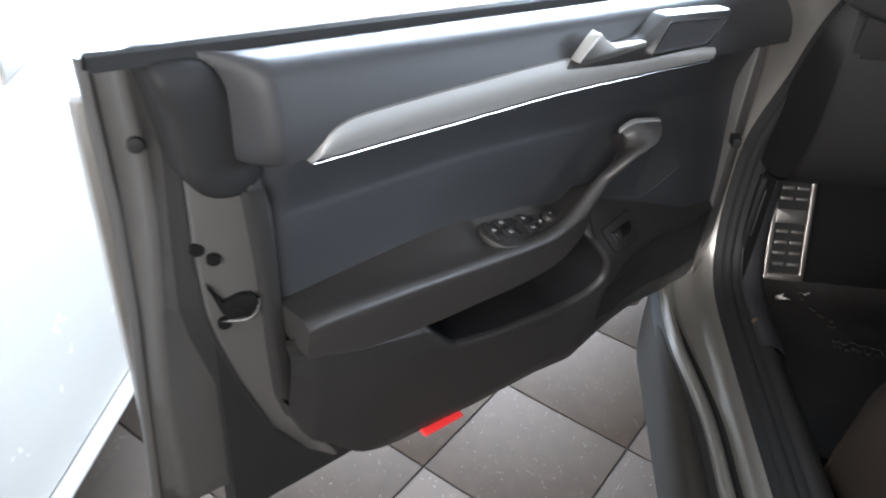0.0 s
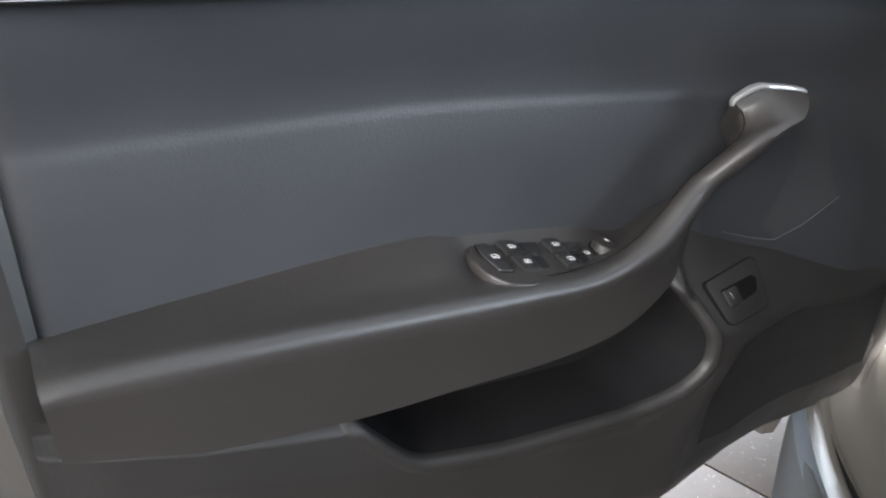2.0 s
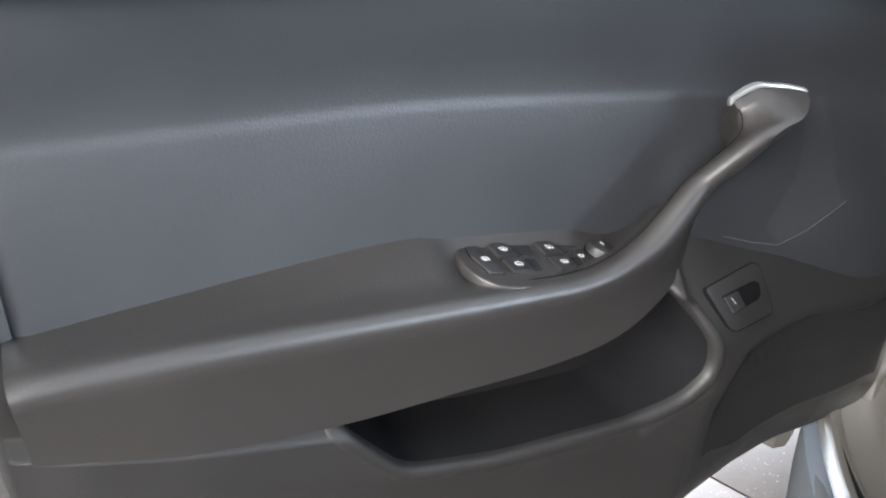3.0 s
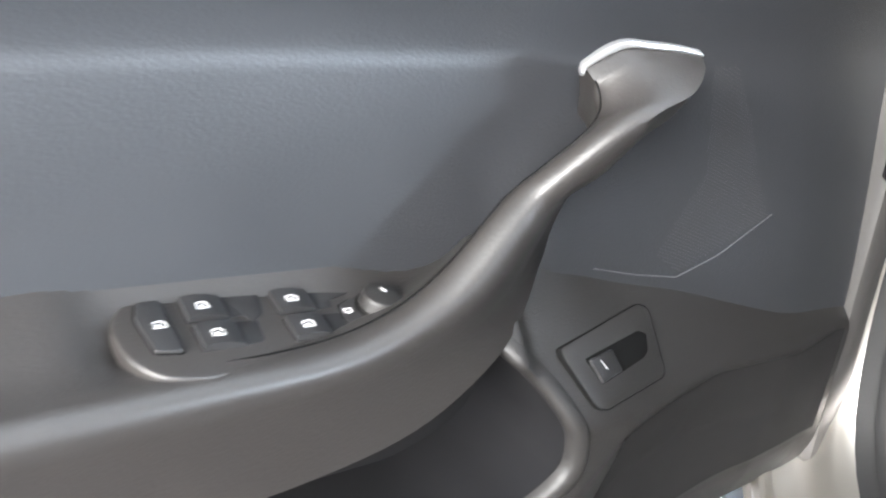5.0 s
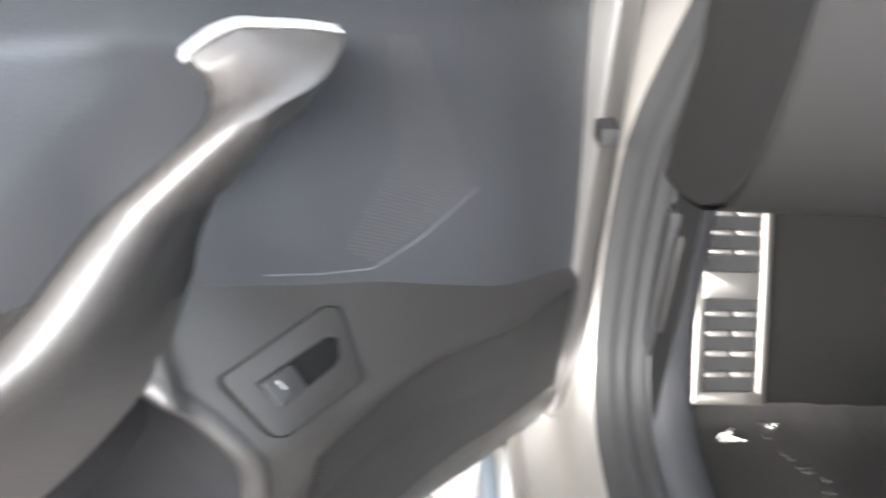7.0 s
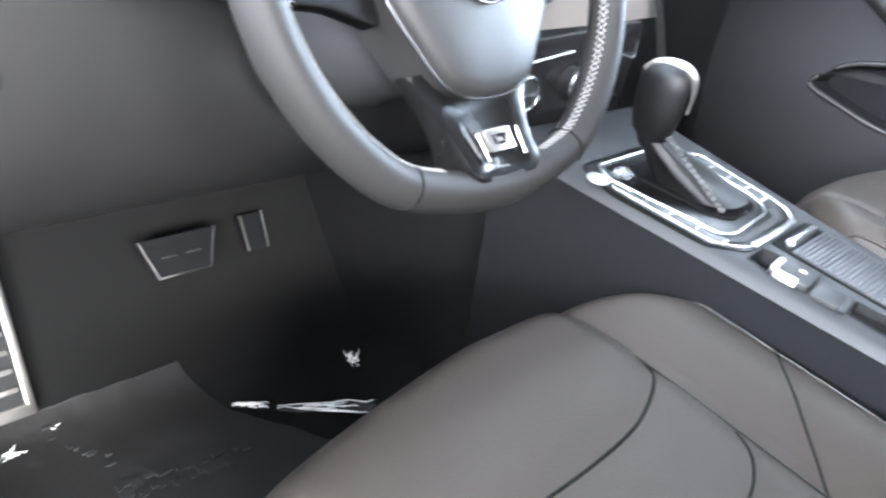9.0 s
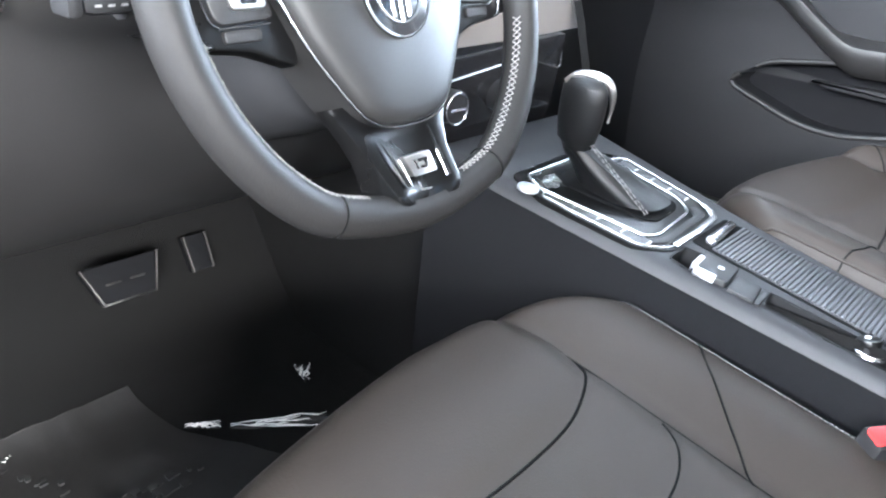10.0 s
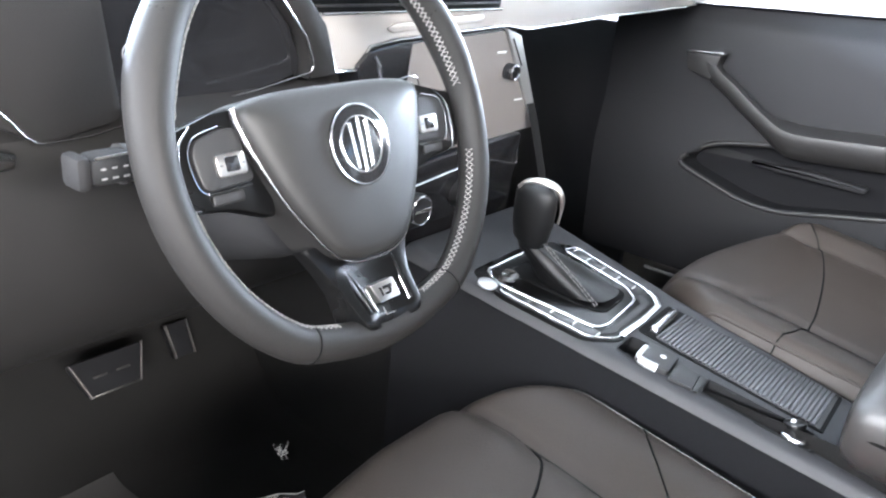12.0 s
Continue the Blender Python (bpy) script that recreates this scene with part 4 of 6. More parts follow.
rows = [[(-0.722 + 0.01 * math.sin(3 * z), y, z) for z in [0.27 + 0.7 * k / 12 for k in range(13)]] for y in [0.43 + 0.37 * i / 12 for i in range(13)]]
part("kick_panel", grid(rows), carpet, foot, "black plastic kick panel")
part("lever_recess", block(-0.722, -0.700, 0.478, 0.505, 0.462, 0.628, 0.003), pit_black, foot)
part("bonnet_lever", block(-0.716, -0.700, 0.462, 0.480, 0.500, 0.612, 0.006), hard_black, foot, "black bonnet release lever")
part("trim_screw", disc((-0.7045, 0.320, 0.393), (0.3, -0.6, 0.7), 0.010, 0.006, 20, bevel=0.002), brass, foot, "small brass-coloured trim fastener")
part("tunnel_side", grid([[(0.03 - 0.05 * ss(0.02, 0.2, y) - 0.01 * t, y, 0.27 + 0.40 * t) for t in (0, 0.25, 0.5, 0.75, 1.0)] for y in [-0.6 + 1.62 * i / 20 for i in range(21)]]), carpet, foot)

mat_ob = thing("floor_mat", pose(0, 0, 0), "grey paper floor mat with dark print under crumpled clear film", "floor mat")
paper = surf("grey_mat_paper", (0.0105, 0.0096, 0.009), 0.6, var=0.35, vscale=9, grain=70, bump=0.35, dist=0.0015)
ink = surf("smudged_dark_print", (0.015, 0.0145, 0.014), 0.7, var=0.4, vscale=60, bump=0.3)


def carpet_z(y):
    return 0.285 + 0.8 * (y - 0.575 + math.sqrt((y - 0.575) ** 2 + 0.0012))


rows = []
for i in range(31):
    y = 0.08 + 0.50 * i / 30
    xr = lerp([(0.08, -0.24), (0.33, -0.225), (0.47, -0.305), (0.58, -0.33)], y) + 0.008 * noise.noise((y * 14, 0.3, 1))
    xl = lerp([(0.08, -0.645), (0.45, -0.64), (0.58, -0.605)], y)
    rows.append([(xl + (xr - xl) * k / 24, y, max(0.292, carpet_z(y) + 0.004) + 0.006 * abs(noise.noise((k * 0.28, i * 0.28, 3)))) for k in range(25)])
sheet = part("paper_sheet", grid(rows), paper, mat_ob)
edge = [(p[0], p[1], p[2] + 0.001) for p in rows[-1]]
part("sheet_fold", tube(edge, 0.0008, 6), paper, sheet, "turned bright edge of the sheet")
# smudged print: short irregular strokes along two lines
random.seed(12)
for x0, y0, x1, y1, n in ((-0.525, 0.565, -0.475, 0.455, 9), (-0.50, 0.418, -0.33, 0.385, 15), (-0.49, 0.395, -0.36, 0.372, 11)):
    for k in range(n):
        t = (k + 0.5) / n
        cx, cy = x0 + (x1 - x0) * t + random.uniform(-0.006, 0.006), y0 + (y1 - y0) * t + random.uniform(-0.006, 0.006)
        w, h, z = random.uniform(0.004, 0.010), random.uniform(0.003, 0.008), 0.2995 + 0.012 * ss(0.53, 0.57, cy)
        part("print_smudge", plate(rounded([(cx - w, cy - h), (cx + w * 0.7, cy - h * 0.8), (cx + w, cy + h), (cx - w * 0.8, cy + h * 0.7)], 0.003), z - 0.003, z, lambda a, b, d: (a, b, d)), ink, sheet)
random.seed(4)
for cx, cy, ln, wd, turn in ((-0.200, 0.385, 0.14, 0.032, -35), (-0.285, 0.452, 0.05, 0.012, -38), (-0.094, 0.461, 0.046, 0.026, 60), (-0.575, 0.535, 0.03, 0.02, 20), (-0.51, 0.56, 0.02, 0.01, 10)):
    ca, sa = math.cos(radians(turn)), math.sin(radians(turn))
    tw = lambda u, v, z, cx=cx, cy=cy, ca=ca, sa=sa: (cx + u * ca - v * sa, cy + u * sa + v * ca, z)
    scrap = part("film_scrap", grid([[tw(ln * (k / 14 - 0.5), wd * (i / 8 - 0.5) * (0.3 + 0.7 * k / 14) + 0.002 * noise.noise((k * 0.4, cy * 30, 2)), 0.302 + 0.006 * abs(noise.noise((k * 0.5 + cx * 40, i * 0.5 + cy * 40, 7)))) for k in range(15)] for i in range(9)]), dark_film, mat_ob, "crumpled shiny clear film")
    # glints along the folds, laid on as thin pale tubes
    for n in (-1.0, -0.4, 0.1, 0.5, 1.0):
        k0, k1 = (0.0, 1.0) if abs(n) == 1 else (0.1 + 0.3 * random.random(), 0.55 + 0.4 * random.random())
        fold = [tw(ln * (k0 + (k1 - k0) * k / 11 - 0.5), wd * 0.5 * n * (0.15 + 0.85 * k / 11) + 0.006 * noise.noise((k * 0.55 + n * 3.1, cx * 50, 1)), 0.307 + 0.003 * noise.noise((k * 0.35, n * 2.0, cx * 40))) for k in range(12)]
        part("fold_glint", tube(fold, [0.0004 + 0.0018 * random.random() * math.sin(math.pi * (k + 0.5) / 12) for k in range(12)], 5), film_glint, scrap)

# footrest: steel plate with two fields of rubber studs
fr = thing("footrest", Matrix.Translation((-0.579, 0.614, 0.446)) @ pose(0, 0, 0, 0, 2, 4.9) @ pose(0, 0, 0, 63, 0, 0), "brushed steel footrest plate with black rubber bars", "footrest")
xy = lambda a, b, d: (a, b, d)
part("backing", plate(rounded([(-0.046, -0.118), (0.046, -0.118), (0.042, 0.122), (-0.042, 0.122)], 0.008), -0.012, 0.003, xy), rubber, fr)
part("side_rail", plate(rounded(rect(-0.046, -0.115, -0.035, 0.12), 0.004), 0.0, 0.008, xy, 0.002), plate_steel, fr)
part("side_rail", plate(rounded(rect(0.035, -0.115, 0.046, 0.12), 0.004), 0.0, 0.008, xy, 0.002), plate_steel, fr)
part("cross_bar", plate(rounded(rect(-0.036, 0.006, 0.036, 0.038), 0.002), 0.0, 0.0075, xy, 0.0015), plate_steel, fr)
part("end_bar", plate(rounded(rect(-0.046, -0.122, 0.046, -0.106), 0.004), 0.0, 0.008, xy, 0.002), plate_steel, fr)
for y in (0.062, 0.085, 0.108, -0.012, -0.036, -0.060, -0.085):
    for x in (-0.017, 0.017):
        part("stud", plate(rounded(rect(x - 0.014, y - 0.0035, x + 0.014, y + 0.0035), 0.003), 0.0, 0.0085, xy, 0.0015), plate_steel, fr)

def pedal(name, cx, cy, cz, wb, wt, h, bars, label):
    """A pad of bottom width wb and top width wt between two thin steel rails."""
    p = thing(name, Matrix.Translation((cx, cy, cz)) @ pose(0, 0, 0, 62, 0, 0), label, "pedal")
    part("pad", plate(rounded([(-wb / 2, -h / 2), (wb / 2, -h / 2), (wt / 2, h / 2), (-wt / 2, h / 2)], 0.006), -0.01, 0.004, xy, 0.002), matte_black, p)
    for s in (-1, 1):
        part("steel_rim", plate(rounded([(s * wb / 2, -h / 2), (s * (wb / 2 - 0.003), -h / 2), (s * (wt / 2 - 0.003), h / 2), (s * wt / 2, h / 2)], 0.001), 0.0, 0.007, xy, 0.001), pedal_steel, p)
    if bars:
        part("steel_edge", plate(rounded(rect(-wb * 0.5, -h / 2 - 0.001, wb * 0.5, -h / 2 + 0.002), 0.0008), 0.0, 0.006, xy, 0.0008), pedal_steel, p)
    for x in bars:
        part("steel_bar", plate(rounded(rect(x - 0.011, -0.002, x + 0.011, 0.0008), 0.001), 0.0, 0.006, xy, 0.0005), pedal_steel, p)
    part("pedal_arm", tube([(0, 0.0, -0.008), (0, 0.0, -0.06), (0, 0.02, -0.2)], 0.007, 8), shade_black, p)
    return p


pedal("brake_pedal", -0.315, 0.588, 0.497, 0.080, 0.116, 0.056, (-0.018, 0.018), "black brake pedal with steel edges")
pedal("accelerator_pedal", -0.161, 0.649, 0.470, 0.038, 0.042, 0.058, (), "narrow black accelerator pedal with steel edges")


# ---- steering wheel ----
WX = Vector((math.cos(radians(2.2)), math.sin(radians(2.2)), 0))
WH = Vector((-WX.y, WX.x, 0))
WV = WH * math.sin(radians(20.4)) + Vector((0, 0, math.cos(radians(20.4))))
WN = WX.cross(WV)
wheel = thing("steering_wheel", Matrix(((WX.x, WV.x, WN.x, -0.3518), (WX.y, WV.y, WN.y, 0.0667), (WX.z, WV.z, WN.z, 0.9735), (0, 0, 0, 1))), "black leather steering wheel with flat bottom and chrome trim", "steering wheel")
RW = 0.179


def rim_point(a):
    x, y = RW * math.sin(a), RW * math.cos(a)
    y += 0.009 * ss(-0.145, -0.179, y)
    return Vector((x, y, 0))


ring = [rim_point(2 * math.pi * i / 120) for i in range(120)]
rad = [0.0153 + 0.0022 * math.exp(-((abs(((2 * math.pi * i / 120 + math.pi) % (2 * math.pi)) - math.pi) - 1.15) / 0.22) ** 2) for i in range(120)]
rim = part("rim", tube(ring, rad, 20, ry=[r * 1.06 for r in rad], closed=True, up=(0, 0, 1)), wheel_leather, wheel, "black leather rim")
# sewn joints of the leather across the rim
for a in (0.95, 2.62, 3.66, 5.33):
    p, t = rim_point(a), (rim_point(a + 0.01) - rim_point(a - 0.01)).normalized()
    q = t.cross(Vector((0, 0, 1)))
    part("rim_joint", tube([p + (q * math.cos(k * math.pi / 12) + Vector((0, 0, 1.06 * math.sin(k * math.pi / 12)))) * 0.0156 for k in range(24)], 0.0007, 5, closed=True, up=t), seam_mat, rim)
# cross stitching on the inner side of the rim
bm = bmesh.new()
n_st = 190
for i in range(n_st):
    a = 2 * math.pi * i / n_st
    if -0.35 < math.sin(a) < 0.3 and math.cos(a) < 0 or abs(abs(math.sin(a)) - 1.0) < 0.02:
        continue
    p, q = rim_point(a), rim_point(a + 0.031)
    r_in = rad[int(a / (2 * math.pi) * 120) % 120]
    inn = -p.normalized()
    hi, lo = inn * (r_in * 0.86) + Vector((0, 0, r_in * 0.60)), inn * (r_in * 1.0) + Vector((0, 0, r_in * 0.16))
    tube([p + hi, (p + q) / 2 + inn * (r_in * 0.99) + Vector((0, 0, r_in * 0.42)), q + lo], 0.00045, 4, bm=bm)
    tube([p + lo, (p + q) / 2 + inn * (r_in * 0.99) + Vector((0, 0, r_in * 0.42)), q + hi], 0.00045, 4, bm=bm)
tagged(part("stitching", bm, thread, rim, "pale grey cross stitching"), kind="stuff")
# airbag cover, softly domed
half = [(0.0, 0.047), (0.055, 0.0463), (0.089, 0.0428), (0.1025, 0.037), (0.1035, 0.028), (0.1005, 0.016), (0.0935, -0.005), (0.080, -0.037), (0.063, -0.066), (0.044, -0.0910), (0.026, -0.1005), (0.0, -0.103)]
pad = spline([Vector((x, y)) for x, y in half + [(-x, y) for x, y in reversed(half[1:-1])] + [half[0]]], 97)[:96]
c = Vector((0, -0.012))
sink = lambda y: lerp([(-0.10, 0.007), (0.035, -0.002)], y)
rows = [[(p.x, p.y, -0.040) for p in pad]]
for k, h in ((1.0, -0.004), (0.993, 0.0005), (0.975, 0.0042), (0.94, 0.0072), (0.86, 0.0102), (0.7, 0.0133), (0.5, 0.0155), (0.25, 0.0168), (0.01, 0.0172)):
    rows.append([(c.x + (p.x - c.x) * k, c.y + (p.y - c.y) * k, h + sink(p.y) * k ** 3) for p in pad])
part("airbag_cover", grid(rows, True), airbag_black, wheel, "soft black airbag cover", angle=60)
low = spline([(-x, y) for x, y in half[3:]] + [(x, y) for x, y in reversed(half[3:-1])], 90)
part("chrome_line", tube([(p.x * 1.016, p.y * 1.014, sink(p.y)) for p in low], [0.0009 + 0.0013 * ss(-0.05, 0.02, p.y) * (1 if p.x < 0 else 0.4) for p in low], 8), chrome, wheel, "chrome line round the airbag cover")
BC = (0.0, -0.0075)
badge = part("badge", disc((*BC, 0.0150), (0, 0, 1), 0.0345, 0.0035, 48, bevel=0.0012), gloss_black, wheel, "round chrome badge on black")
for rr, rt, zz in ((0.0335, 0.0011, 0.0182), (0.0235, 0.0011, 0.0190)):
    part("badge_ring", tube([Vector((BC[0] + rr * math.cos(2 * math.pi * i / 56), BC[1] + rr * math.sin(2 * math.pi * i / 56), zz)) for i in range(56)], rt, 8, closed=True), chrome, badge)
for x, y in ((-0.010, 0.019), (0.0, 0.0225), (0.010, 0.019)):
    part("badge_bar", tube([(BC[0] + x, BC[1] + y, 0.0190), (BC[0] + x * 0.8, BC[1] - y, 0.0190)], 0.0015, 6), chrome, badge)



def wz(a, b, d):
    return (a, b, d)


for s in (-1, 1):
    spoke = rounded([(s * 0.075, 0.040), (s * 0.118, 0.038), (s * 0.150, 0.029), (s * 0.168, 0.026), (s * 0.170, -0.028), (s * 0.152, -0.032), (s * 0.118, -0.036), (s * 0.08, -0.05)], 0.006)
    part("spoke", plate(spoke, -0.024, -0.010, wz, 0.003), spoke_black, wheel, "glossy black spoke")
    part("spoke_bracket", tube(spline([(s * 0.140, 0.030, -0.009), (s * 0.154, 0.016, -0.008), (s * 0.1575, -0.006, -0.008), (s * 0.154, -0.029, -0.009), (s * 0.147, -0.031, -0.009)], 30), [0.0006 + 0.0010 * math.sin(math.pi * k / 29) for k in range(30)], 8), chrome, wheel, "bright bracket where the spoke meets the rim")
    cl = part("button_pad", plate(rounded([(s * 0.1035, 0.024), (s * 0.118, 0.0255), (s * 0.142, 0.019), (s * 0.147, 0.008), (s * 0.144, -0.014), (s * 0.138, -0.019), (s * 0.097, -0.017)], 0.005), -0.016, -0.004, wz, 0.002), button_mat, wheel, "black steering wheel buttons")
    part("pad_edge", tube(spline([(s * 0.118, 0.0272, -0.0065), (s * 0.142, 0.021, -0.0065), (s * 0.1490, 0.008, -0.0065), (s * 0.1457, -0.015, -0.0065), (s * 0.139, -0.0207, -0.0065)], 30), 0.0006, 6), chrome, cl, "bright edge of the button pad")
    bx = s * 0.1165
    part("rocker_frame", plate(rounded(rect(bx - 0.0135, -0.0105, bx + 0.0135, 0.0065), 0.004), -0.006, -0.0015, wz, 0.0014), steel, cl, "satin chrome rocker")
    part("rocker_window", plate(rounded(rect(bx - 0.0065, -0.0072, bx + 0.0065, 0.0040), 0.0018), -0.004, -0.0008, wz, 0.0006), gloss_black, cl)
    for dx in (-0.010, 0.010):
        part("button_mark", plate(rect(bx + dx - 0.0013, -0.0024, bx + dx + 0.0013, -0.0016), -0.002, -0.0011, wz), button_mat, cl)
    part("small_button", plate(rounded(rect(s * 0.122 - 0.0145, -0.0300, s * 0.122 + 0.0145, -0.0215), 0.0025), -0.016, -0.0065, wz, 0.0015), button_mat, cl)
    part("button_line", tube([(s * 0.100, -0.0195, -0.006), (s * 0.140, -0.0205, -0.006)], 0.0005, 5), chrome, cl)


# lower spoke: a glossy shield that laps over the rim
rows = []
for i in range(33):
    t = i / 32
    b = -0.082 - 0.0840 * t
    hw = lerp([(0.0, 0.067), (0.3, 0.052), (0.5, 0.044), (0.8, 0.039), (0.93, 0.035), (0.98, 0.026), (1.0, 0.018)], t)
    top = lerp([(0.0, -0.008), (0.35, -0.003), (0.62, 0.006), (0.85, 0.0155), (0.95, 0.0155), (1.0, 0.0120)], t)
    rows.append([(a * hw, b, d) for a, d in ((-1, -0.020), (-1, top - 0.004), (-0.97, top - 0.001), (-0.9, top), (-0.62, top - 0.0005), (-0.5, top - 0.003), (0, top - 0.003), (0.5, top - 0.003), (0.62, top - 0.0005), (0.9, top), (0.97, top - 0.001), (1, top - 0.004), (1, -0.020))])
lower = part("lower_spoke", grid(rows), spoke_black, wheel, "glossy black lower spoke", angle=50)
for s in (-1, 1):
    part("spoke_blade", tube(spline([(s * 0.029, -0.108, -0.004), (s * 0.0265, -0.122, 0.003), (s * 0.0235, -0.139, 0.0105), (s * 0.0225, -0.148, 0.0145)], 16), [0.0006 + 0.0014 * k / 15 for k in range(16)], 8), spoke_black, lower, "thin glossy blade")
    part("blade_edge", tube([(s * 0.0215, -0.128, 0.0075), (s * 0.0205, -0.143, 0.0135), (s * 0.0200, -0.148, 0.0152)], 0.0006, 6), steel, lower)
lw = lambda a, b, d: (a, b, d + 0.0095 + 0.42 * (-0.136 - b))
em = part("lower_emblem", plate(rounded([(-0.0145, -0.1265), (0.0145, -0.1265), (0.0130, -0.1425), (-0.0130, -0.1425)], 0.0015), -0.006, 0.001, lw, 0.0008), steel, wheel, "small chrome emblem plate")
bm = bmesh.new()
for r_ in ((-0.0075, -0.1380, -0.0050, -0.1305), (-0.0030, -0.1330, 0.0080, -0.1305), (-0.0030, -0.1380, 0.0045, -0.1360), (0.0030, -0.1360, 0.0062, -0.1330)):
    plate(rect(*r_), 0.0008, 0.0014, lw, bm=bm)
part("emblem_relief", bm, gloss_black, em)
part("spoke_lip", tube([(-0.0125, -0.1465, 0.0146), (-0.0105, -0.1530, 0.0150), (0.0, -0.1538, 0.0150)], 0.0006, 6), steel, lower)
# column and stalks
part("column_cover", tube([(0, -0.020, -0.026), (0, -0.026, -0.06), (0.01, -0.03, -0.12), (0.02, -0.035, -0.22)], [0.066, 0.074, 0.070, 0.066], 28), pit_black, wheel, "black column cover")
stalk = thing("light_stalk", CABIN, "black column stalk with printed light marks", "control stalk")
part("stalk_arm", tube([(-0.40, 0.075, 0.87), (-0.47, 0.07, 0.872), (-0.495, 0.068, 0.873)], [0.008, 0.009, 0.013], 12), button_mat, stalk)
part("stalk_head", block(-0.521, -0.488, 0.052, 0.074, 0.865, 0.884, 0.006), pit_black, stalk)
part("stalk_cap", block(-0.5290, -0.5195, 0.052, 0.074, 0.864, 0.885, 0.004), pit_black, stalk)
part("stalk_line", tube([(-0.518, 0.0515, 0.8835), (-0.488, 0.0515, 0.8845)], 0.0008, 6), steel, stalk)
for x in (-0.513, -0.506, -0.499):
    part("stalk_mark", block(x - 0.002, x + 0.0015, 0.0516, 0.053, 0.870, 0.8712), grey_ink, stalk)
    part("stalk_mark", block(x - 0.002, x + 0.001, 0.0516, 0.053, 0.876, 0.8772), grey_ink, stalk)
wiper = thing("wiper_stalk", CABIN, "black wiper stalk behind the wheel", "control stalk")
part("stalk_arm", tube([(-0.34, 0.075, 0.868), (-0.27, 0.07, 0.868), (-0.225, 0.068, 0.868)], [0.008, 0.009, 0.011], 12), button_mat, wiper)

# ---- dashboard ----
dash = thing("dashboard", CABIN, "black dashboard with pale ribbed decor band and display", "dashboard")
rows = []
for i in range(61):
    x = -0.66 + 1.27 * i / 60
    hood = 0.05 * ss(-0.58, -0.5, x) * ss(-0.14, -0.22, x)
    prof = [(0.34, 0.72), (0.262, 0.755), (0.21, 0.82), (0.195, 0.90), (0.20, 0.955), (0.215, 0.972 + hood * 0.3), (0.26, 0.985 + hood), (0.36, 1.0 + hood * 0.5), (0.60, 1.0), (0.80, 0.99)]
    if x > 0.115:
        prof = [(0.30, 0.945), (0.295, 0.95), (0.29, 0.955), (0.287, 0.96)] + prof[4:]
    rows.append([(x, y, z) for y, z in prof])
part("dash_body", grid(rows), dash_black, dash, "soft black dashboard body", angle=45)
cab = lambda x, y, z: ((x - 0.0855) / 1.2213, (y - 0.0489) / 1.2213, (z + 0.1032) / 1.2213)
knee = spline([Vector(p) for p in ((0.292, 0.945), (0.292, 0.87), (0.298, 0.80), (0.315, 0.745), (0.35, 0.698), (0.395, 0.672), (0.45, 0.660), (0.60, 0.652), (0.95, 0.65))], 40)
end_poly = [cab(0, p.x + 0.003, p.y + 0.003)[1:] for p in knee[::2]]
end_poly = [(0.80, 0.99), (0.60, 1.0), (0.36, 1.0), (0.26, 0.985), (0.215, 0.972)] + end_poly
part("dash_end", plate(end_poly, -0.668, -0.650, lambda a, b, d: (d, a, b)), dash_black, dash)
part("knee_panel", grid([[cab(x, p.x, p.y) for p in knee] for x in [-0.728 + 0.72 * i / 14 for i in range(15)]]), dash_black, dash, "black knee panel", angle=50)


def dz(a, b, d):
    """On the front of the dashboard: across, up, towards the seats."""
    return (a, 0.19 - d - 0.12 * (b - 0.86), b)


band = [(-0.2225, 0.8925), (-0.1945, 0.8915), (-0.1800, 0.9128), (-0.1406, 0.9186), (0.0411, 0.9262), (0.083, 0.9203),  (0.30, 0.932), (0.61, 0.943), (0.61, 0.981), (0.10, 0.972), (-0.06, 0.968), (-0.255, 0.958), (-0.2408, 0.935)]
part("decor_band", plate(band, -0.03, 0.014, dz, 0.002), pale_decor, dash, "pale ribbed decor band")
line = [dz(a, b - 0.001, 0.0155) for a, b in band[-1:] + band[:8]]
part("decor_line", tube(line, 0.0014, 8), chrome, dash, "thin bright chrome line")
# shade inside the vent, put on as a black plate
part("vent_slot", plate(rounded(rect(-0.258, 0.9455, 0.02, 0.9665), 0.003), -0.03, 0.0155, dz), shade_black, dash)
for b in (0.9515, 0.9585):
    part("vent_slat", plate(rect(-0.256, b - 0.001, 0.018, b + 0.001), -0.02, 0.0175, dz, 0.0005), button_mat, dash)
part("vent_line", tube([dz(-0.248, 0.9450, 0.018), dz(0.02, 0.9450, 0.018)], 0.0013, 8), chrome, dash)
pill = rounded([(-0.1607, 0.9292), (-0.1530, 0.9250), (-0.0105, 0.9315), (-0.0060, 0.9360), (-0.0127, 0.9400), (-0.1500, 0.9335)], 0.003)
part("vent_tab", plate(pill, 0.0, 0.0165, dz, 0.0008), pale_decor, dash, "pale pill-shaped tab")
part("tab_outline", tube([dz(x, z, 0.0158) for x, z in pill], 0.0006, 5, closed=True), dark_steel, dash)
scr = plate(rounded([(-0.1975, 0.8949), (-0.1830, 0.9085), (-0.142, 0.9145), (0.032, 0.9225), (0.0661, 0.9150), (0.139, 0.8079), (0.141, 0.790), (0.04, 0.7850), (-0.16, 0.776), (-0.1875, 0.868)], 0.003), -0.03, 0.020, dz, 0.002)
unit = part("display_unit", scr, gloss_black, dash, "glossy centre display")
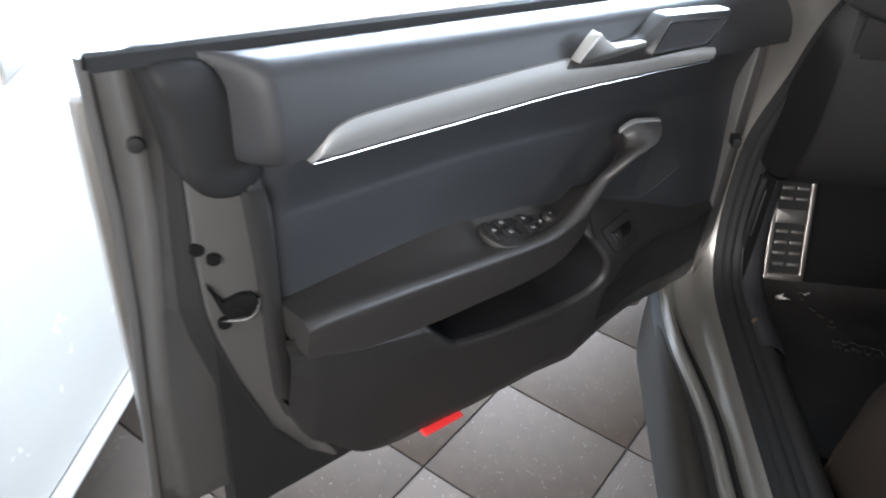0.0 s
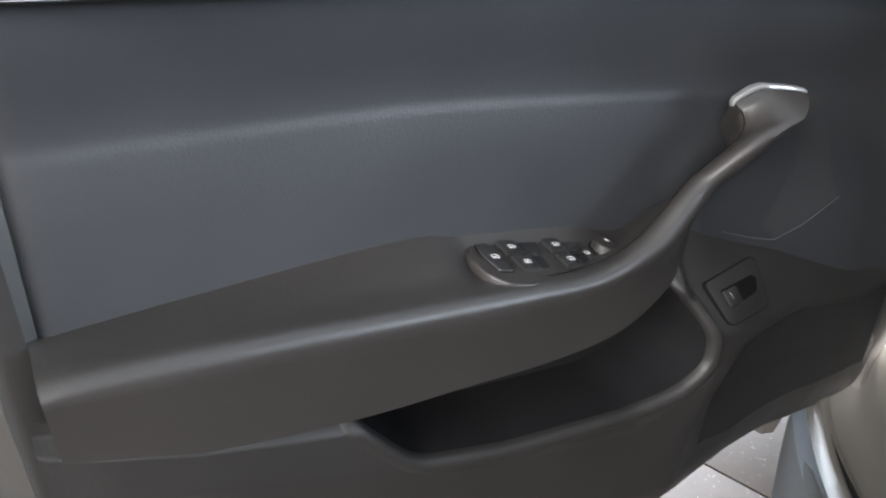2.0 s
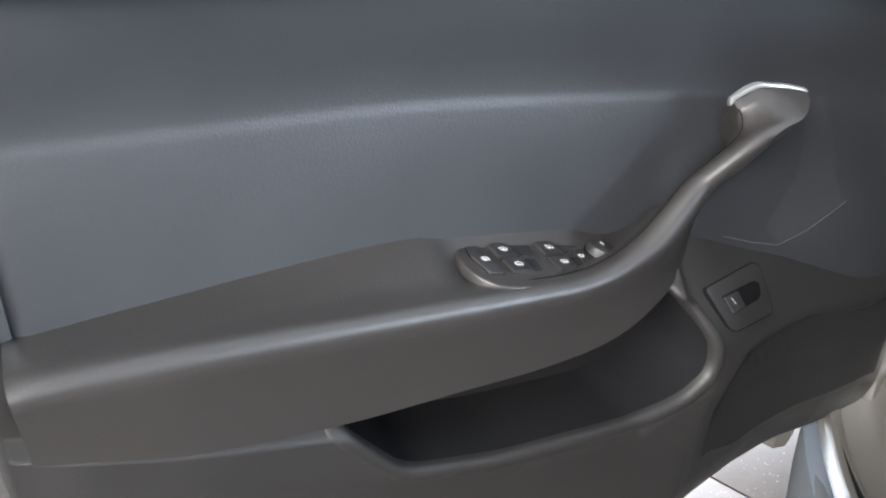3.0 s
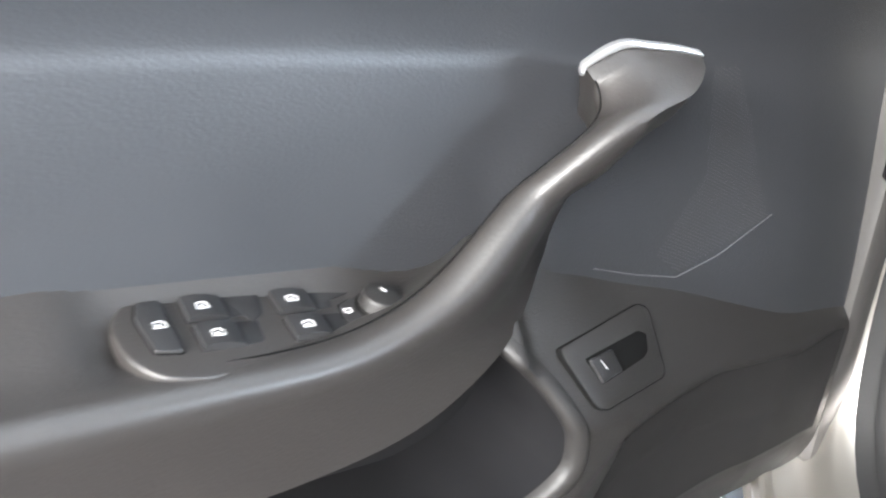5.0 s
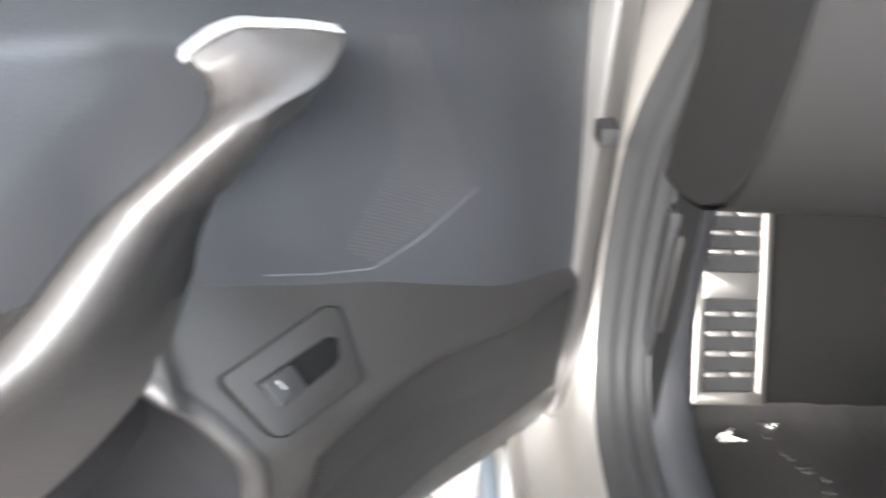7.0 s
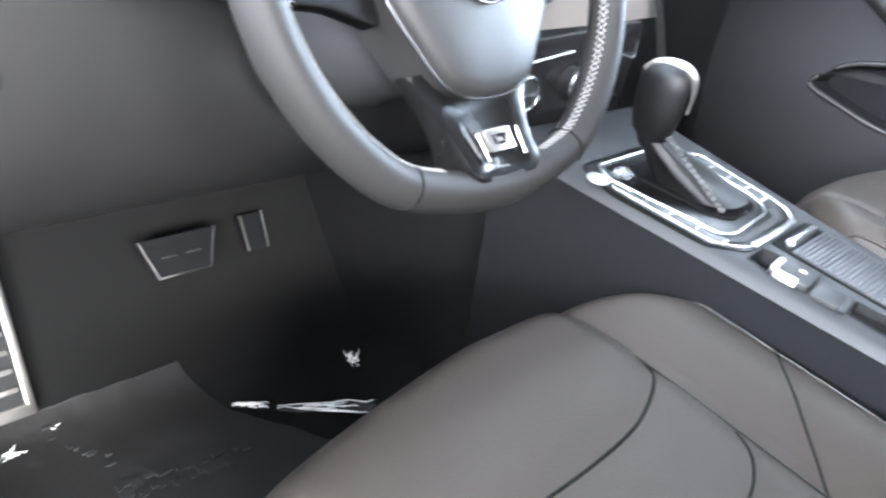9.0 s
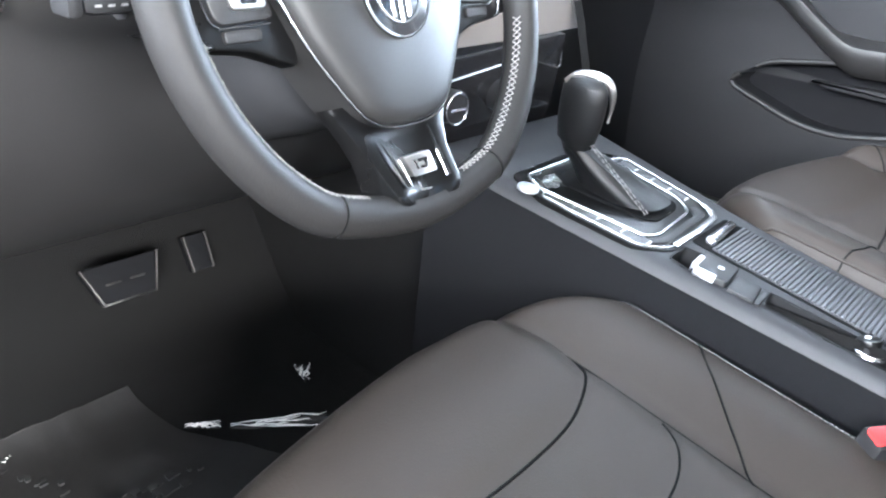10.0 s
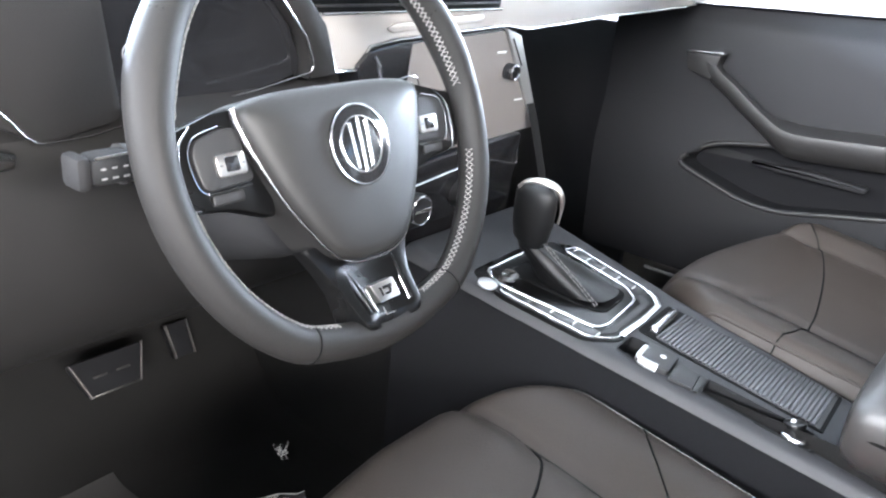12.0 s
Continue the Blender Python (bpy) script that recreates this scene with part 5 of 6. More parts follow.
part("display_glass_sheen", plate(rounded([(-0.125, 0.7865), (0.04, 0.7885), (0.138, 0.7925), (0.110, 0.822), (0.0316, 0.9205), (-0.125, 0.9135)], 0.003), 0.0, 0.0212, dz), screen_mat, unit)
part("display_side", plate([(0.0320, 0.9235), (0.0640, 0.9140), (0.1370, 0.8079), (0.1400, 0.7913), (0.1113, 0.8209)], 0.0, 0.0235, dz, 0.001), silver_trim, unit, "bright side blade of the display")
kn = disc(dz(0.0519, 0.8725, 0.02), (0, -1, 0), 0.010, 0.014, 24, bevel=0.002)
part("display_knob", kn, gloss_black, unit, "round display knob")
part("knob_ring", tube([Vector(dz(0.0519, 0.8725, 0.034)) + Vector((0.0085 * math.cos(2 * math.pi * i / 28), 0, 0.0085 * math.sin(2 * math.pi * i / 28))) for i in range(28)], 0.0012, 6, closed=True), chrome, unit)
for x0, b in ((0.0245, 0.896), (0.0800, 0.834)):
    part("display_mark", plate(rect(x0, b - 0.0010, x0 + 0.017, b + 0.0010), 0.0, 0.0218, dz), white_ink, unit)
part("blade_slot", tube([dz(0.0478, 0.9117, 0.0236), dz(0.0769, 0.8778, 0.0236)], 0.0010, 6), shade_black, unit)
chev = [(-0.1643, 0.8806), (-0.1700, 0.8900), (-0.1685, 0.8935), (-0.1764, 0.9026)]
part("display_edge", tube([dz(a, b, 0.021) for a, b in chev], 0.0016, 6), chrome, unit)
part("lower_line", tube([dz(-0.1875, 0.8792, 0.021), dz(-0.1806, 0.8707, 0.021), dz(-0.125, 0.8805, 0.021), dz(-0.1120, 0.8790, 0.021), dz(-0.1015, 0.8614, 0.021)], 0.0010, 6), chrome, unit)
# climate panel under the display
stack = part("climate_panel", plate(rounded([(-0.16, 0.775), (0.09, 0.79), (0.105, 0.79), (0.105, 0.68), (-0.13, 0.66)], 0.006), -0.05, 0.03, dz, 0.004), gloss_black, dash, "black climate panel with chrome lines")
part("climate_line", tube([dz(-0.14, 0.752, 0.033), dz(-0.02, 0.765, 0.033)], 0.0016, 6), chrome, stack)
part("climate_line", tube([dz(0.020, 0.7700, 0.033), dz(0.0955, 0.7500, 0.033), dz(0.0990, 0.7530, 0.033), dz(0.0958, 0.7690, 0.033)], 0.0012, 6), chrome, stack)
for cx in (-0.097, -0.012):
    k = Vector(dz(cx, 0.73, 0.028))
    part("climate_knob", disc(k, (0, -1, 0.1), 0.0175, 0.018, 28, bevel=0.002), button_mat, stack)
    part("knob_ring", tube([k + Vector((0.0165 * math.cos(2 * math.pi * i / 30), -0.0185, 0.0165 * math.sin(2 * math.pi * i / 30))) for i in range(30)], 0.0014, 6, closed=True), chrome, stack)
    part("knob_bar", block(k.x - 0.012, k.x + 0.012, k.y - 0.021, k.y - 0.018, k.z - 0.002, k.z + 0.002), chrome, stack)
# centre stack flank and passenger side
part("stack_cheek", grid([[(x, y, z) for y, z in ((0.30, 0.96), (0.20, 0.90), (0.16, 0.80), (0.12, 0.68), (0.14, 0.60), (0.30, 0.50))] for x in (0.108, 0.118, 0.124, 0.125)]), carpet, dash)
glove = spline([Vector(p) for p in ((0.285, 0.957), (0.288, 0.935), (0.302, 0.918), (0.36, 0.908), (0.47, 0.895), (0.55, 0.85), (0.575, 0.72), (0.59, 0.60), (0.70, 0.56))], 40)
# end plate added to block light from the glove box side
part("dash_far_end", plate([(0.80, 0.99), (0.36, 1.0), (0.285, 0.985), (0.285, 0.957), (0.36, 0.908), (0.55, 0.85), (0.59, 0.60), (0.80, 0.56)], 0.608, 0.625, lambda a, b, d: (d, a, b)), pit_black, dash)
part("glove_box", grid([[(x, p.x, p.y) for p in glove] for x in [0.118 + 0.49 * i / 10 for i in range(11)]]), pit_black, dash, "black glove box front", angle=70)
# instrument binnacle
part("cluster_glass", plate(rounded([(-0.545, 0.878), (-0.31, 0.878), (-0.262, 0.893), (-0.262, 0.905), (-0.28, 0.94), (-0.315, 0.975), (-0.50, 0.975), (-0.55, 0.95)], 0.01), -0.03, 0.008, dz), gloss_black, dash, "dark instrument display")
part("cluster_line", tube([dz(a, b, 0.0255) for a, b in ((-0.345, 0.882), (-0.318, 0.8852), (-0.296, 0.8895), (-0.268, 0.8945), (-0.2612, 0.8965), (-0.2590, 0.9010), (-0.2600, 0.906), (-0.2701, 0.9273), (-0.2985, 0.9582), (-0.32, 0.982))], 0.0009, 8), chrome, dash)
part("cluster_frame", plate([(-0.258, 0.888), (-0.226, 0.890), (-0.2440, 0.936), (-0.2700, 0.964), (-0.30, 1.0), (-0.335, 1.0), (-0.268, 0.930)], -0.03, 0.022, dz, 0.003), dash_black, dash)
part("cluster_shelf", grid([[(x, y, z) for y, z in ((0.20, 0.886), (0.15, 0.876), (0.11, 0.862), (0.10, 0.85), (0.12, 0.83), (0.22, 0.82))] for x in [-0.425 + 0.205 * i / 12 for i in range(13)]]), dash_black, dash, angle=50)
em2 = disc(dz(-0.421, 0.919, 0.008), (0, -1, 0), 0.008, 0.0006, 24)
part("display_emblem", em2, gloss_black, dash)
part("emblem_ring", tube([Vector(dz(-0.421, 0.919, 0.009)) + Vector((0.0085 * math.cos(2 * math.pi * i / 28), 0, 0.0085 * math.sin(2 * math.pi * i / 28))) for i in range(28)], 0.0006, 6, closed=True), grey_ink, dash)
part("emblem_bar", block(-0.426, -0.416, 0.172, 0.1745, 0.9185, 0.9198), grey_ink, dash)
# light switch panel at the outer end
lp = part("switch_end_panel", plate(rounded([(-0.70, 0.985), (-0.45, 0.985), (-0.43, 0.87), (-0.49, 0.858), (-0.515, 0.872), (-0.70, 0.93)], 0.01), -0.03, 0.012, dz, 0.004), dash_black, dash)
part("end_line", tube([dz(a, b, 0.014) for a, b in ((-0.56, 0.93), (-0.513, 0.880), (-0.504, 0.868), (-0.496, 0.8615), (-0.486, 0.8605), (-0.46, 0.8615), (-0.434, 0.8655))], 0.0006, 8), chrome, lp)
part("end_tab", plate(rounded([(-0.545, 0.842), (-0.512, 0.846), (-0.510, 0.856), (-0.545, 0.866)], 0.003), 0.0, 0.016, dz, 0.002), chrome, lp)
rk = Vector(cab(-0.612, 0.300, 0.846))
light_switch = part("light_switch", disc(rk, (0, -1, 0.1), 0.017, 0.006, 36, bevel=0.002), pit_black, dash, "round headlight switch with chrome grip")
part("switch_grip", tube([(rk.x - 0.006, rk.y - 0.009, rk.z - 0.011), (rk.x + 0.006, rk.y - 0.009, rk.z + 0.011)], 0.0017, 8), pedal_steel, light_switch, "worn steel grip")


# ---- centre console ----
con = thing("centre_console", CABIN, "black centre console with gear selector and ribbed roller cover", "centre console")


def cz(y):
    return 0.647 + 0.16 * (y + 0.095)


def cp(x, y, d):
    return (x, y + 0.16 * -d, cz(y) + d)


TRAY = [(-0.0640, -0.1735), (-0.0350, -0.1705), (-0.0265, -0.272), (-0.0565, -0.277)]
BRAKE = [(-0.071, -0.087), (-0.038, -0.085), (-0.031, -0.118), (-0.075, -0.118)]
rows = []
for i in range(141):
    y = 0.17 - 0.56 * i / 140
    xl, xr = lerp([(-0.40, -0.054), (-0.31, -0.062), (0.077, -0.099), (0.2, -0.109)], y), lerp([(-0.40, 0.064), (-0.275, 0.071), (-0.073, 0.092), (0.104, 0.12), (0.2, 0.135)], y)
    z = cz(y)
    flat = [(xl + 0.008 + (xr - xl - 0.016) * k / 48, y, z) for k in range(49)]
    rows.append([(xl - 0.02, y, 0.30), (xl - 0.012, y, z - 0.06), (xl - 0.006, y, z - 0.014), (xl - 0.003, y, z - 0.006), (xl + 0.002, y, z - 0.0015)] + flat + [(xr - 0.002, y, z - 0.0015), (xr + 0.004, y, z - 0.006), (xr + 0.008, y, z - 0.014), (xr + 0.014, y, z - 0.06), (xr + 0.02, y, 0.30)])
# left side wall in a darker black than the console top
part("console_flank", grid([[(p[0] - 0.001, p[1], p[2]) for p in r[:3]] for r in rows]), matte_black, con)
bm = grid([r[2:] for r in rows])
holes = [f for f in bm.faces if any(edge_distance(h, f.calc_center_median().x, f.calc_center_median().y) > -0.0005 for h in (TRAY, BRAKE))]
bmesh.ops.delete(bm, geom=holes, context="FACES")
part("console_body", bm, console_black, con, "soft black console body", angle=45)


def recess(name, poly, depth):
    """A walled hollow below an opening of the console, with a narrow rim round it."""
    c = sum((Vector(p) for p in poly), Vector((0, 0))) / len(poly)
    ring_ = rounded(poly, 0.004)
    wide = [c + (Vector(p) - c) * 1.06 + (Vector(p) - c).normalized() * 0.001 for p in ring_]
    bm = grid([[cp(p[0], p[1], 0.0010) for p in wide], [cp(p[0], p[1], 0.0014) for p in ring_], [cp(p[0], p[1], -0.004) for p in ring_], [cp(p[0], p[1], -depth) for p in ring_], [cp(c.x, c.y, -depth)] * len(ring_)], True)
    return part(name, bm, pit_black, con, angle=40)


deck = part("selector_deck", plate(rounded([(-0.088, 0.09), (0.05, 0.095), (0.083, 0.06), (0.07, -0.05), (0.048, -0.077), (-0.06, -0.083), (-0.086, -0.062), (-0.098, 0.045)], 0.012), -0.004, 0.0015, cp, 0.0006), spoke_black, con, "glossy black selector deck")


def band_line(pts, w, h, mat, name, parent, label=""):
    bm = bmesh.new()
    pts = [Vector(p) for p in pts]
    out = []
    for i, p in enumerate(pts):
        a, b = pts[max(i - 1, 0)], pts[min(i + 1, len(pts) - 1)]
        t = (b - a).normalized()
        n = Vector((t.y, -t.x)) * w / 2
        out.append([cp(*(p - n), 0.0), cp(*(p - n), h * 0.8), cp(*(p - n * 0.5), h), cp(*(p + n * 0.5), h), cp(*(p + n), h * 0.8), cp(*(p + n), 0.0)])
    grid(out, bm=bm)
    return part(name, bm, mat, parent, label, angle=60)


inner = rounded([(0.012, 0.083), (-0.071, 0.081), (-0.083, 0.06), (-0.061, -0.054), (-0.045, -0.060), (0.034, -0.052), (0.050, -0.030), (0.058, 0.056)], [0, 0.008, 0.01, 0.008, 0.008, 0.012, 0.008, 0])
outer = rounded([(-0.072, 0.052), (-0.094, 0.046), (-0.083, -0.06), (-0.058, -0.079), (0.046, -0.073), (0.067, -0.050), (0.080, 0.056), (0.060, 0.060)], [0, 0.006, 0.012, 0.008, 0.014, 0.01, 0.008, 0])
band_line(inner, 0.0038, 0.0036, chrome, "inner_chrome", deck, "bright chrome frame")
band_line(outer, 0.002, 0.0036, chrome, "outer_chrome", deck, "bright chrome outline")
band_line([(0.048, -0.0735), (0.0, -0.0775), (-0.05, -0.0785)], 0.0072, 0.0038, chrome, "rear_chrome", deck)
band_line([(0.066, -0.052), (0.06, -0.064), (0.048, -0.0725)], 0.0078, 0.0038, chrome, "corner_chrome", deck)
# keys between the two frames
for k in range(4):
    t0, t1 = 0.04 - 0.026 * k, 0.016 - 0.026 * k
    f = lambda y: (lerp([(-0.054, -0.0635), (0.06, -0.0855)], y) - 0.001, lerp([(-0.06, -0.0805), (0.046, -0.0915)], y) + 0.0015)
    (a0, b0_), (a1, b1) = f(t0), f(t1)
    part("key", plate([(a0, t0), (b0_, t0), (b1, t1), (a1, t1)], 0.0, 0.0032, cp, 0.0006), key_grey, deck, "dark grey flat key")
    part("key_tick", plate([(a1 - 0.002, t1 - 0.0005), (b1 + 0.004, t1 - 0.0005), (b1 + 0.004, t1 - 0.0018), (a1 - 0.002, t1 - 0.0018)], 0.0, 0.0036, cp), white_ink, deck)
    g = lambda y: (lerp([(-0.03, 0.0535), (0.056, 0.0615)], y), lerp([(-0.05, 0.065), (0.056, 0.077)], y) - 0.001)
    t0, t1 = 0.05 - 0.022 * k, 0.03 - 0.022 * k
    (a0, b0_), (a1, b1) = g(t0), g(t1)
    part("key", plate([(a0, t0), (b0_, t0), (b1, t1), (a1, t1)], 0.0, 0.0032, cp, 0.0006), key_grey, deck)
    part("key_tick", plate([(a1 + 0.001, t1), (b1 - 0.003, t1), (b1 - 0.003, t1 - 0.0013), (a1 + 0.001, t1 - 0.0013)], 0.0, 0.0036, cp), white_ink, deck)
part("rear_key", plate(rounded([(-0.058, -0.062), (-0.044, -0.066), (0.03, -0.060), (0.042, -0.048), (0.055, -0.052), (0.042, -0.067), (-0.05, -0.073), (-0.07, -0.064)], 0.003), 0.0, 0.003, cp, 0.0006), button_mat, deck)
st = Vector(cp(-0.094, 0.062, 0.001))
part("start_button", disc(st, (0, -0.16, 1), 0.0110, 0.0024, 32, bevel=0.0008), satin_metal, con, "round satin start button")
part("film_flap", plate([(-0.085, 0.056), (-0.06, 0.068), (-0.045, 0.066), (-0.052, 0.05), (-0.068, 0.045)], 0.0045, 0.0052, cp), dark_film, con, "torn protective film")
for a, b in ((-0.03, 0.02), (-0.015, 0.006), (-0.025, -0.01), (-0.01, -0.024), (0.0, -0.035)):
    part("film_scrap", plate(rounded([(a, b), (a + 0.012, b + 0.003), (a + 0.016, b - 0.006), (a + 0.004, b - 0.01)], 0.002), 0.002, 0.0034, cp), dark_film, deck)
# gate, boot and knob
part("gate_frame", plate(rounded([(-0.045, 0.066), (0.03, 0.07), (0.045, 0.05), (0.036, -0.036), (0.024, -0.043), (-0.022, -0.046), (-0.034, -0.036), (-0.05, 0.05)], 0.008), 0.0, 0.0035, cp, 0.0015), shade_black, deck)
sel = thing("gear_selector", CABIN, "black leather gear selector with chrome-topped knob and boot", "gear selector")
rows = []
for j, (t, hw, hl) in enumerate(((0.0, 0.036, 0.047), (0.25, 0.030, 0.034), (0.5, 0.024, 0.025), (0.75, 0.018, 0.018), (1.0, 0.013, 0.014))):
    c0 = Vector(cp(0.0, 0.006, 0.002)).lerp(Vector((-0.043, 0.045, 0.712)), t)
    ring_ = []
    for k in range(32):
        a = 2 * math.pi * k / 32
        w = 1 + 0.10 * math.sin(7 * a + 3 * t) * math.sin(math.pi * t)
        p = 0.75
        sx, sy = math.copysign(abs(math.cos(a)) ** p, math.cos(a)), math.copysign(abs(math.sin(a)) ** p, math.sin(a))
        ring_.append(c0 + Vector((sx * hw * w, sy * hl * w, 0.004 * math.sin(5 * a) * math.sin(math.pi * t))))
    rows.append(ring_)
part("boot", grid(rows, True), boot_leather, sel, "creased black leather boot", angle=60)
bm = bmesh.new()
for k in range(14):
    t = 0.05 + 0.9 * k / 14
    p = Vector(cp(-0.03, -0.04, 0.004)).lerp(Vector((-0.051, 0.032, 0.725)), t)
    for dx in (-0.002, 0.003):
        tube([p + Vector((dx, 0, 0.001)), p + Vector((dx, 0.0035, 0.004))], 0.0006, 4, bm=bm)
part("boot_stitching", bm, thread, sel)
kp = [((-0.012, 0.045, 0.705), 0.0135, 0.0145), ((-0.016, 0.045, 0.718), 0.016, 0.0175), ((-0.0175, 0.044, 0.724), 0.021, 0.024), ((-0.02, 0.042, 0.745), 0.0235, 0.028), ((-0.022, 0.040, 0.768), 0.0240, 0.029), ((-0.0235, 0.039, 0.782), 0.0225, 0.028), ((-0.0245, 0.0385, 0.7915), 0.016, 0.021), ((-0.0245, 0.038, 0.7945), 0.006, 0.008)]
bm = grid([[Vector(c0) + Vector((-0.031 + 0.63 * a * math.cos(2 * math.pi * k / 28), 0.86 * b * math.sin(2 * math.pi * k / 28), (0.705 - c0[2]) * 0.1)) for k in range(28)] for c0, a, b in kp], True)
part("knob", bm, boot_leather, sel, "black leather knob", angle=70)
arc = spline([(-0.0605, 0.058, 0.7775), (-0.0575, 0.049, 0.7845), (-0.053, 0.034, 0.7865), (-0.048, 0.0215, 0.7830), (-0.0445, 0.0155, 0.7740), (-0.0425, 0.0145, 0.759), (-0.043, 0.0160, 0.744)], 30)
part("knob_trim", tube(arc, [0.0014 + 0.0036 * math.sin(math.pi * min(1, 0.16 + i / 30)) for i in range(len(arc))], 10), steel, sel, "chrome knob trim")
# parking brake switch and keys
recess("brake_well", BRAKE, 0.018)
pb = part("parking_brake_switch", plate(rounded([(-0.0755, -0.108), (-0.036, -0.104), (-0.031, -0.136), (-0.069, -0.141)], 0.004), -0.002, 0.006, cp, 0.002), button_mat, con, "parking brake switch in satin chrome")
band_line(rounded([(-0.0705, -0.130), (-0.0735, -0.109), (-0.048, -0.1063)], [0, 0.007, 0]), 0.006, 0.0072, satin_metal, "brake_chrome", pb)
part("switch_mark", disc(cp(-0.05, -0.126, 0.006), (0, -0.16, 1), 0.0032, 0.0004, 16), white_ink, pb)
part("hold_key", plate(rounded([(-0.0725, -0.1435), (-0.040, -0.1400), (-0.039, -0.162), (-0.070, -0.167)], 0.002), 0.0, 0.0035, cp, 0.001), button_mat, con, "black flat key")
part("key_edge", plate([(-0.071, -0.168), (-0.039, -0.163), (-0.037, -0.170), (-0.069, -0.172)], 0.0, 0.0025, cp, 0.0006), button_mat, con)
# narrow tray with the socket plug
recess("tray", TRAY, 0.030)
plug = thing("socket_plug", CABIN, "black socket plug with chrome collar in the console tray", "socket plug")
sc = Vector(cp(-0.0465, -0.262, -0.005))
part("plug_body", disc(sc, (0.1, 0.25, 1), 0.0085, 0.014, 24, bevel=0.001), pit_black, plug)
part("plug_head", disc(sc + Vector((0.0014, 0.0035, 0.014)), (0.1, 0.25, 1), 0.0098, 0.005, 24, bevel=0.0015), spoke_black, plug)
part("plug_mark", block(sc.x - 0.001, sc.x + 0.005, sc.y + 0.004, sc.y + 0.008, sc.z + 0.0182, sc.z + 0.0195), white_ink, plug)
arc = [sc + Vector((0.0135 * math.cos(a), 0.0135 * math.sin(a), 0.009)) for a in [radians(120 + 170 * i / 24) for i in range(25)]]
part("plug_collar", tube(arc, 0.0024, 8), chrome, plug)
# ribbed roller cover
# black plate for the shade under the roller
part("roller_well", plate(rounded([(-0.020, -0.083), (0.062, -0.080), (0.064, -0.274), (-0.018, -0.277)], 0.004), -0.004, 0.0008, cp), shade_black, con)
roller = part("roller_cover", plate(rounded([(-0.016, -0.104), (0.0595, -0.100), (0.0605, -0.270), (-0.015, -0.273)], 0.002), 0.0, 0.0014, cp), button_mat, con, "ribbed grey roller cover")
rib_mat = surf("grey_roller_slat", (0.045, 0.045, 0.049), 0.45, 0.1, bump=0.1)
rib_mesh = None
for k in range(38):
    y0 = -0.1035 - 0.1665 * k / 38
    x0 = lerp([(-0.273, -0.015), (-0.104, -0.016)], y0)
    bm = plate(rect(-0.0378, -0.0016, 0.0378, 0.0016), 0.0, 0.0022, lambda a, b, d: (a, b, d), 0.0007)
    if rib_mesh is None:
        ob = part("slat", bm, rib_mat, roller)
        rib_mesh = ob.data
    else:
        bm.free()
        ob = new("slat", rib_mesh)
        ob.parent = roller
    p = cp(x0 + 0.0378, y0, 0.001)
    ob.matrix_basis = pose(p[0], p[1], p[2], 9.1, 0, 1)
part("roller_handle", plate(rounded([(-0.012, -0.1015), (-0.012, -0.091), (0.05, -0.0875), (0.05, -0.097)], 0.004), 0.0, 0.009, cp, 0.004, seg=3), chrome, con, "satin chrome roller handle")
# padded armrest behind the console
arm = thing("console_armrest", CABIN, "grey leather padded console armrest", "armrest")
rows = []
for y, s, dz_ in ((-0.300, 0.82, 0.0), (-0.296, 0.92, 0.004), (-0.30, 0.98, 0.01), (-0.315, 1.0, 0.018), (-0.34, 1.0, 0.02), (-0.45, 1.0, 0.022), (-0.60, 1.0, 0.024)):
    c0 = Vector((0.02, y, 0.652))
    rows.append([c0 + Vector((s * 0.085 * math.copysign(abs(math.cos(a)) ** 0.55, math.cos(a)), 0, s * (0.026 + dz_) * math.copysign(abs(math.sin(a)) ** 0.6, math.sin(a)))) for a in [2 * math.pi * k / 36 for k in range(36)]])
bm = grid(rows, True)
cap_ring(bm, rows[0])
part("cushion", bm, leather, arm, angle=60)
part("cushion_seam", tube([(-0.066, -0.60, 0.655), (-0.0665, -0.34, 0.655), (-0.062, -0.305, 0.654), (-0.045, -0.297, 0.654), (0.09, -0.297, 0.654)], 0.0016, 6), seam_mat, arm)
part("support", block(-0.045, 0.08, -0.62, -0.33, 0.28, 0.635, 0.02), hard_black, arm)


